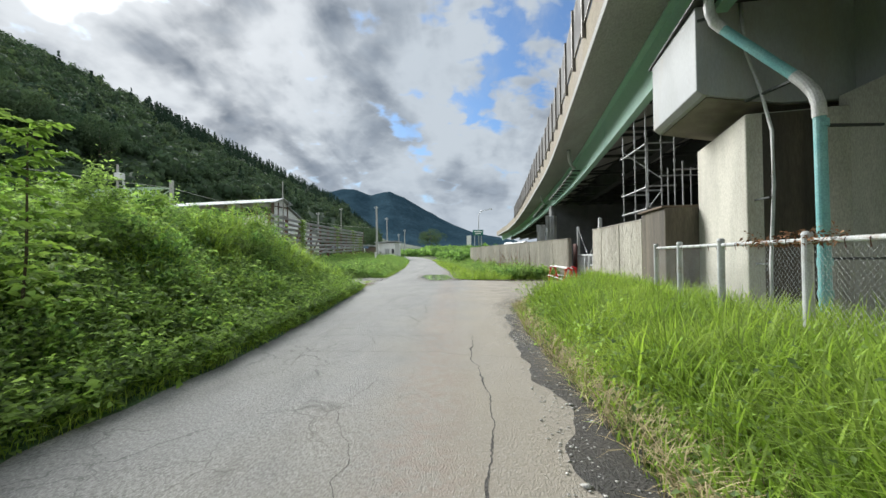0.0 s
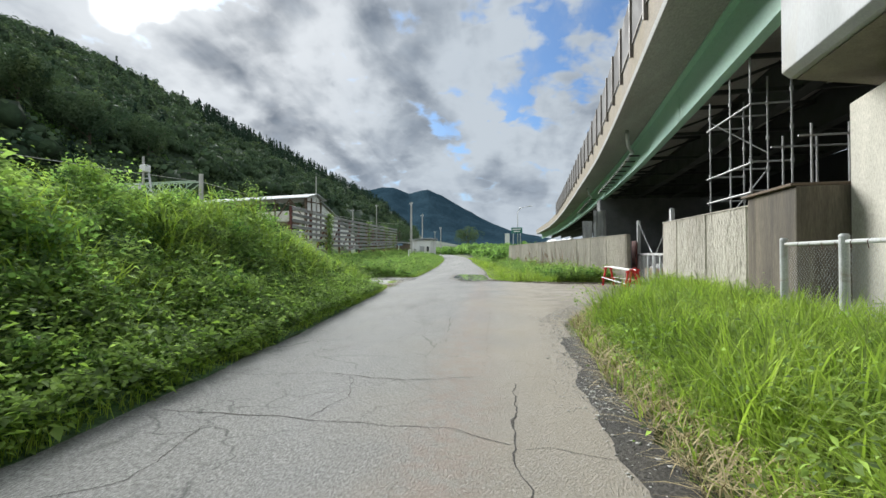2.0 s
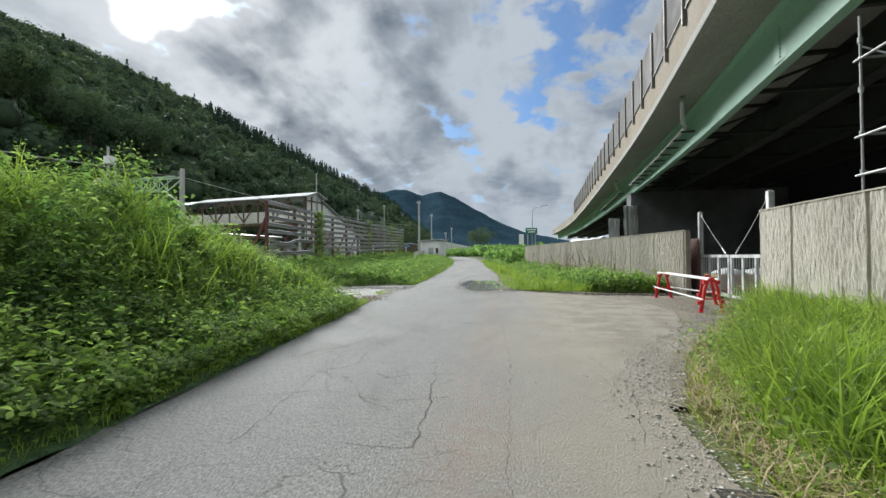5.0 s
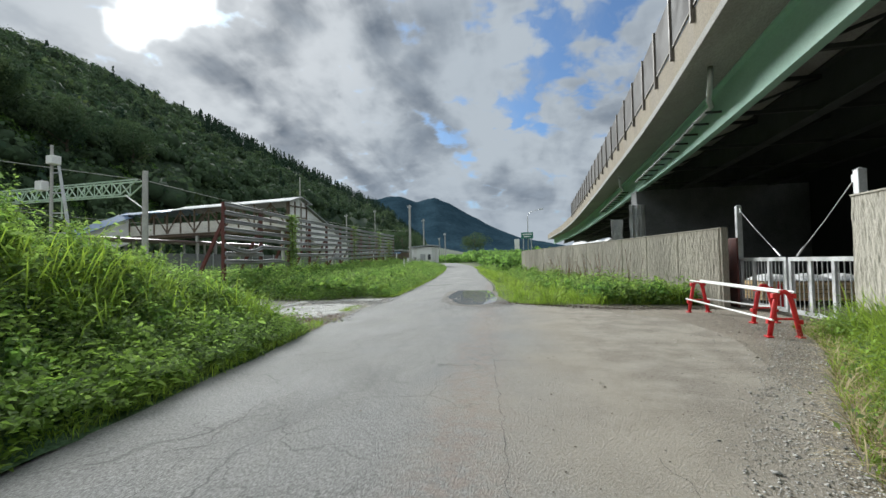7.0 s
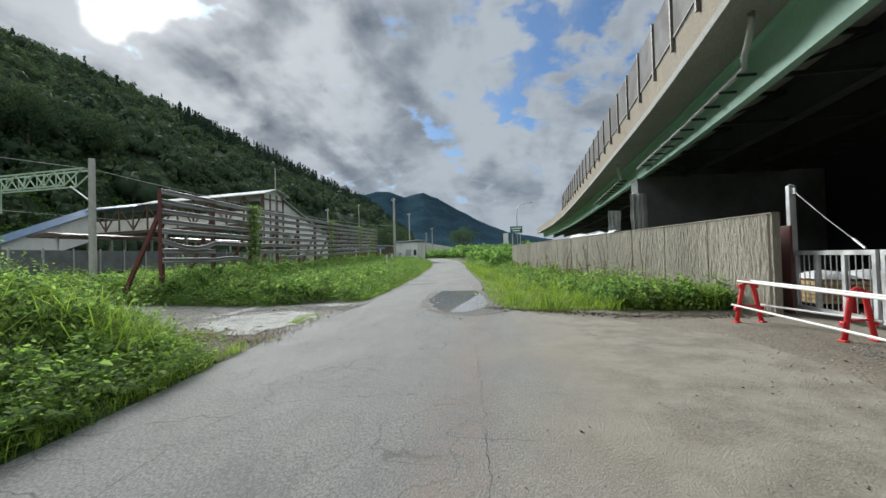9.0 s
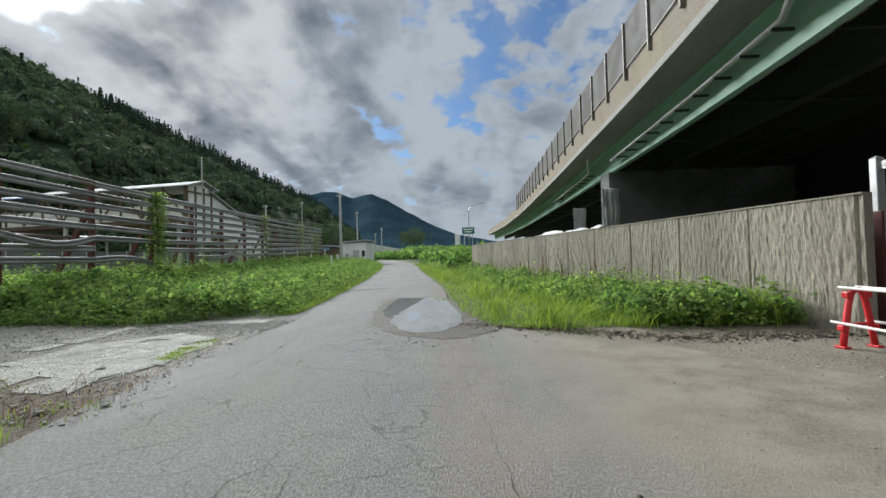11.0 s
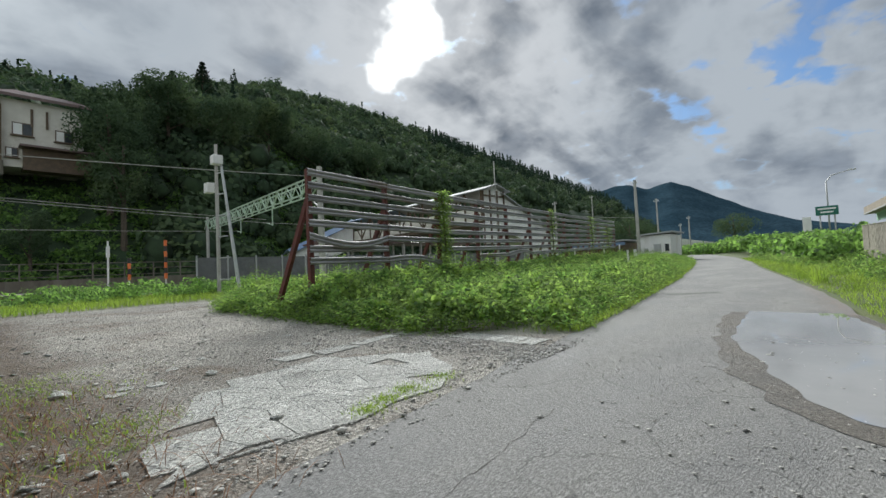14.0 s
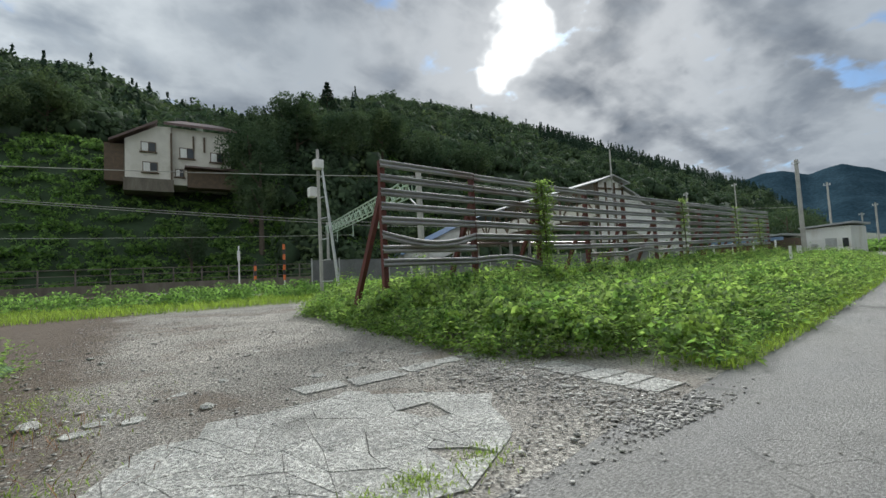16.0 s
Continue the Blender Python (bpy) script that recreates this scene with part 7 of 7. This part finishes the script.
def lodge():
    """The cream house on the slope above the railway."""
    x, z = -79.5, 17.6
    v = thing("house", (x, 24, z - 3), "cream plastered house with dark eaves on a stone base", "house")

    def wall(name, y0, y1, z0, z1, mat, dx=0.0, depth=9.0, label=""):
        return part(name, Build().box((x - depth, y0, z0), (x + dx, y1, z1)), M[mat], v, label)
    part("base", Build().box((x - 9, 17.0, z - 1.9), (x + 0.25, 23.2, z)), M["dirty_concrete"], v, "grey masonry base")
    part("gable_wall", Build().add([(x, 17.2, z + 0.01), (x, 22.9, z + 0.01), (x, 22.9, z + 8.2), (x, 21.0, z + 8.0), (x, 17.2, z + 5.7), (x - 9, 17.2, z + 0.01), (x - 9, 22.9, z + 0.01), (x - 9, 22.9, z + 8.2), (x - 9, 21.0, z + 8.0), (x - 9, 17.2, z + 5.7)],
                                   [(0, 1, 2, 3, 4), (9, 8, 7, 6, 5), (0, 5, 6, 1), (1, 6, 7, 2), (2, 7, 8, 3), (3, 8, 9, 4), (4, 9, 5, 0)]), M["plaster"], v)
    wall("wing_wall", 22.92, 31.2, z - 0.6, z + 8.3, "plaster", -0.5)
    part("porch_wall", Build().box((x - 2, 25, z - 1.0), (x + 0.3, 32, z + 1.8)), M["old_wood"], v)
    part("roof", Build().add([(x + 1.0, 15.4, z + 4.9), (x + 1.0, 21.2, z + 8.4), (x - 10, 21.2, z + 8.4), (x - 10, 15.4, z + 4.9), (x + 1.0, 15.4, z + 5.2), (x + 1.0, 21.2, z + 8.75), (x - 10, 21.2, z + 8.75), (x - 10, 15.4, z + 5.2)],
                             [(3, 2, 1, 0), (4, 5, 6, 7), (0, 1, 5, 4), (1, 2, 6, 5), (2, 3, 7, 6), (3, 0, 4, 7)]), M["roof_brown"], v)
    part("roof", Build().add([(x + 0.6, 22.0, z + 8.3), (x + 0.6, 32, z + 8.4), (x - 6, 30.4, z + 11.0), (x - 6, 24.5, z + 11.0), (x + 0.6, 22.0, z + 8.7), (x + 0.6, 32, z + 8.8), (x - 6, 30.4, z + 11.4), (x - 6, 24.5, z + 11.4)],
                             [(3, 2, 1, 0), (4, 5, 6, 7), (0, 1, 5, 4), (1, 2, 6, 5), (2, 3, 7, 6), (3, 0, 4, 7)]), M["roof_brown"], v)
    part("porch_roof", Build().box((x - 0.4, 24.6, z + 1.85), (x + 1.5, 32.4, z + 2.1)), M["roof_brown"], v)
    for y0, z0, w, h, dx in ((19.1, 4.0, 1.9, 1.5, 0), (19.3, 0.9, 1.9, 1.6, 0), (24.0, 3.6, 2.0, 1.7, -0.5), (28.2, 3.4, 1.9, 1.6, -0.5), (23.4, 0.6, 1.2, 1.3, -0.5)):
        f = part("window", Build().box((x + dx + 0.02, y0, z + z0), (x + dx + 0.12, y0 + w, z + z0 + h)), M["old_wood"], v, "dark framed window")
        part("pane", Build().box((x + dx + 0.122, y0 + 0.12, z + z0 + 0.12), (x + dx + 0.14, y0 + w * 0.48, z + z0 + h - 0.14)), M["white"], f, "pane with a pale blind behind")
        part("pane", Build().box((x + dx + 0.122, y0 + w * 0.52, z + z0 + 0.12), (x + dx + 0.14, y0 + w - 0.12, z + z0 + h - 0.14)), M["glass"], f)
        part("sill", Build().box((x + dx + 0.02, y0 - 0.15, z + z0 - 0.14), (x + dx + 0.35, y0 + w + 0.15, z + z0 - 0.002)), M["old_wood"], f)
    for y, z0, z1, dx in ((22.92, -0.6, 7.2, 0.12), (25.9, 4.9, 7.3, -0.4), (27.4, 4.9, 7.3, -0.4)):
        part("timber_post", Build().box((x + dx - 0.1, y - 0.13, z + z0), (x + dx + 0.06, y + 0.13, z + z1)), M["old_wood"], v)
    part("side_porch", Build().box((x - 5, 14.8, z - 0.5), (x - 0.5, 17.1, z + 5.0)), M["old_wood"], v)


lodge()


# ---- single trees and shrubs ----
def tree(x, y, z, h, r, mat, label, seed, conifer=False, n=5200):
    rng = np.random.default_rng(seed)
    v = thing("tree", (x, y, z), label, "tree")
    part("trunk", Build().tube([(x, y, z - 0.6), (x + 0.1, y, z + h * 0.4), (x, y + 0.1, z + h * 0.85)], h * 0.028, 8, h * 0.008), M["bark"], v)
    for i in range(5):
        a = i * 1.9 + seed
        part("limb", Build().tube([(x, y, z + h * (0.3 + 0.08 * i)), (x + math.cos(a) * r * 0.6, y + math.sin(a) * r * 0.6, z + h * (0.5 + 0.08 * i))], h * 0.01, 6, h * 0.004), M["bark"], v)
    if conifer:
        q = rng.random(n)
        tier = np.floor(q * 11) / 11
        rr = (1 - tier) * r * rng.random(n) ** 0.5 + 0.1
        a = rng.uniform(0, 6.3, n)
        P = np.stack([np.cos(a) * rr, np.sin(a) * rr, h * (0.2 + 0.8 * tier) - rr * 0.18 + rng.normal(0, 0.12, n)], 1)
    else:
        k = 26
        cc = rng.normal(0, 1, (k, 3))
        cc /= np.linalg.norm(cc, axis=1, keepdims=True)
        cc = cc * rng.uniform(0.35, 0.85, (k, 1)) * np.array([r, r, h * 0.34]) + np.array([0, 0, h * 0.62])
        i = rng.integers(0, k, n)
        u = rng.normal(0, 1, (n, 3)) + np.array([0, 0, 0.4])
        u /= np.linalg.norm(u, axis=1, keepdims=True)
        P = cc[i] + u * r * rng.uniform(0.22, 0.34, (n, 1))
    if conifer:
        vv, tt = leaves(P, rng.uniform(0.25, 0.55, n) * max(0.5, r / 5), wide=0.7, rng=rng, simple=True)
    else:
        vv, tt = tufts(P, u, rng.uniform(0.18, 0.38, n) * max(0.5, r / 5), rng)
    ob = new("crown", arrays("crown", vv, tt, M[mat]))
    ob.parent = v


def hill_tree(az, s, h, r, mat, label, seed, conifer=False, n=5200):
    p = hill_place(az, s)
    tree(p.x, p.y, p.z, h, r, mat, label, seed, conifer, n)


hill_tree(69.3, 0.5, 15, 4.6, "conifer", "tall dark conifer standing above the hillside trees", 1, True)
hill_tree(72.3, 0.5, 12.5, 4.0, "conifer", "tall dark conifer standing above the hillside trees", 2, True)
for i, (az, s, h, r) in enumerate(((76.4, 0.05, 17, 5), (77.6, 0.08, 18, 6), (83.5, 0.02, 9, 3.0), (77, 0.14, 15, 7), (72.5, 0.17, 15, 7.5), (67, 0.14, 14, 7), (62, 0.15, 13, 7), (56, 0.12, 13, 6.5), (96.5, 0.2, 10, 6), (101, 0.16, 9, 5.5), (50, 0.12, 12, 6))):
    hill_tree(az, s, h, r, "forest", "large dark green broadleaf tree below the hill", 10 + i, False, 9000)
tree(-15.5, 130, 1.5, 9, 4.5, "forest", "round dark green tree at the end of the lane", 40, False, 3500)
tree(-34, 120, 1.5, 9, 6, "forest", "broad green tree beyond the white hut", 41, False, 3000)
tree(-43, 125, 1.5, 10, 7, "forest", "broad green tree beyond the white hut", 42, False, 3000)


def slope_shrubs():
    """Scrub on the railway bank and hedges at the end of the lane."""
    rng = np.random.default_rng(77)
    C = np.array([tuple(hill_place(rng.uniform(48, 120), rng.uniform(-0.02, 0.185))) for _ in range(2600)])
    C[:, 2] += 0.4
    stuff("bank_scrub", [crown_cloud(C, rng.uniform(0.8, 1.7, len(C)), rng.uniform(0.7, 1.2, len(C)), 56, 0.30, rng, lumps=6)], M["leaf_dark"], "dark green scrub on the railway bank", "scrub")
    H = []
    for _ in range(260):
        y = rng.uniform(62, 110)
        H.append((rng.uniform(-7.5, 4) - 0.22 * (y - 62) + 2.0, y, float(lift(-9, y)) + rng.uniform(0.2, 1.2) + 0.9 * max(0, (float(ROAD_R(y)) * 0 + 1) * (y > 70) * 0.6)))
    H = np.array([h for h in H if h[0] > ROAD_R(h[1]) + 1.0])
    stuff("hedge_scrub", [crown_cloud(H, rng.uniform(0.8, 1.6, len(H)), rng.uniform(0.6, 1.1, len(H)), 70, 0.26, rng)], M["leaf_dark"], "green creeping scrub on the bank at the lane's end", "scrub")
    H = np.array([(rng.uniform(-3.5, 1.0), rng.uniform(48, 75), 0) for _ in range(80)])
    H[:, 2] = 0.7 + rng.uniform(0, 1.2, len(H)) * (1 + H[:, 0] * 0.1)
    stuff("hedge_scrub", [crown_cloud(H, rng.uniform(0.7, 1.4, len(H)), rng.uniform(0.6, 1.0, len(H)), 80, 0.22, rng)], M["leaf_dark"], "green scrub over the end of the ribbed wall", "scrub")
    H = np.array([(rng.uniform(-34, -12), rng.uniform(98, 112), 1.6 + rng.uniform(-0.3, 1.0)) for _ in range(220)])
    stuff("hedge_scrub", [crown_cloud(H, rng.uniform(0.9, 1.8, len(H)), rng.uniform(0.7, 1.2, len(H)), 60, 0.26, rng)], M["leaf_dark"], "green hedge closing the end of the lane", "scrub")
    H = np.array([(rng.uniform(-34, -27), rng.uniform(8, 33), 0.6 + rng.uniform(-0.2, 0.3)) for _ in range(240)])
    stuff("track_weeds", [crown_cloud(H, rng.uniform(0.4, 0.9, len(H)), rng.uniform(0.35, 0.8, len(H)), 90, 0.2, rng)], M["leaf_dark"], "leafy weeds along the edge of the gravel lot", "weeds")
    n = 26000
    P = np.stack([rng.uniform(-31, -24, n), rng.uniform(5, 42, n), np.zeros(n)], 1)
    P[:, 2] = lift(P[:, 0], P[:, 1])
    stuff("track_grass", [blades(P, 0.35, 0.02, 0.9, rng)], M["grass"], "bright grass strip beyond the gravel lot", "grass")


slope_shrubs()


def sumac():
    """The pale compound-leaved sapling on the weed bank."""
    rng = np.random.default_rng(91)
    x, y = -4.45, 2.65
    v = thing("sapling", (x, y, 0.4), "young sapling with pale green feathery compound leaves", "sapling")
    part("stem", Build().tube([(x, y, 0.3), (x + 0.05, y + 0.05, 1.5), (x, y + 0.1, 2.75)], 0.022, 6, 0.008), M["bark"], v)
    pts, outs = [], []
    for i in range(46):
        z = 1.0 + 1.9 * i / 46
        a = i * 2.4
        reach = 0.80 - 0.012 * i + rng.uniform(-0.15, 0.1)
        for t in np.linspace(0.12, reach, 11):
            for s in (-1, 1):
                pts.append((math.cos(a) * t - math.sin(a) * 0.03 * s, math.sin(a) * t + math.cos(a) * 0.03 * s, z - 0.4 + 0.30 * t - 0.45 * t * t))
                outs.append(a + s * 1.1)
    P = np.array(pts)
    vv, tt = leaves(P, rng.uniform(0.11, 0.17, len(P)), droop=(-0.35, 0.1), wide=0.45, out=np.array(outs), rng=rng)
    ob = new("foliage", arrays("foliage", vv, tt, M["leaf_yellow"]))
    ob.parent = v


sumac()


# ---- small growth ----
def small_growth():
    rng = np.random.default_rng(51)
    # reddish creeper along the fence rail
    n = 420
    y = rng.uniform(3.6, 5.6, n)
    P = np.stack([4.43 + 0.1 * (y - 6.62) + rng.normal(0, 0.06, n), y, 1.56 + np.abs(rng.normal(0, 0.08, n)) - 0.05], 1)
    stuff("dead_creeper", [leaves(P, rng.uniform(0.04, 0.08, n), rng=rng)], M["dead"], "withered reddish creeper along the fence rail", "vine")
    # dry stalks leaning at the ribbed wall
    b = Build()
    for i in range(80):
        t = rng.uniform(0.12, 0.85) if i % 3 else rng.uniform(0.3, 0.6)
        x, yy = 5.0 - 6.0 * t - rng.uniform(0.2, 0.8), 22.5 + 24 * t
        dx, dy, h = rng.normal(-0.1, 0.25), rng.normal(-0.35, 0.35), rng.uniform(0.9, 1.9)
        b.tube([(x, yy, 0.1), (x + dx * 0.4, yy + dy * 0.4, h * 0.55), (x + dx, yy + dy, h)], 0.012, 3, 0.005)
    solid("dry_stalks", b, M["dead"], "dry brown weed stalks standing before the ribbed wall", "weeds", at=(2, 34, 0), kind="stuff", fix=False)
    # tufts in the joint of the slab, along the lot and on bare soil
    ch = []
    for x, yy, k, h, w in ((-6.1, 22.3, 160, 0.10, 0.14), (-6.2, 22.8, 140, 0.12, 0.12), (-6.0, 21.6, 90, 0.08, 0.1), (-7.9, 19.6, 160, 0.14, 0.3), (-6.9, 19.3, 120, 0.12, 0.25), (-9.4, 19.9, 200, 0.16, 0.4), (-5.6, 19.2, 160, 0.16, 0.3),
                           (-11, 20.3, 160, 0.14, 0.5), (-8.6, 25.2, 120, 0.12, 0.3), (-1.2, 25.2, 160, 0.12, 0.4), (0.6, 23.4, 160, 0.14, 0.5)):
        P = np.stack([rng.normal(x, w, k), rng.normal(yy, w, k), np.zeros(k)], 1)
        ch.append(blades(P, h * 0.42, 0.008, 0.9, rng))
    for x, yy, k, h, w in ((-6.05, 21.5, 170, 0.12, 0.08), (-6.12, 21.85, 200, 0.13, 0.09), (-6.2, 22.2, 170, 0.12, 0.08), (-7.55, 20.05, 260, 0.13, 0.22), (-7.0, 19.75, 220, 0.12, 0.2), (-10.7, 19.5, 420, 0.22, 0.4), (-9.9, 19.2, 300, 0.18, 0.4), (-8.4, 19.3, 200, 0.12, 0.3)):
        P = np.stack([rng.normal(x, w, k), rng.normal(yy, w, k), np.zeros(k)], 1)
        ch.append(blades(P, h * 0.38, 0.008, 1.1, rng, 0.6))
    stuff("grass_tufts", ch, M["grass"], "small grass tufts in joints and on bare soil", "grass")
    n = 900
    P = np.stack([rng.uniform(-9.5, -5.2, n), rng.normal(19.4, 0.5, n), np.zeros(n) + 0.01], 1)
    stuff("dead_grass", [blades(P, 0.16, 0.006, 1.8, rng, 1.2)], M["dead"], "flattened reddish dead grass on the bare soil", "grass")
    n = 1400
    P = np.stack([rng.uniform(2.8, 4.3, n), rng.uniform(0.5, 4.5, n), np.zeros(n) + 0.05], 1)
    stuff("dead_grass", [blades(P, 0.4, 0.007, 1.3, rng, 0.9)], M["dead"], "brown dead stems in the verge below the fence", "grass")


small_growth()
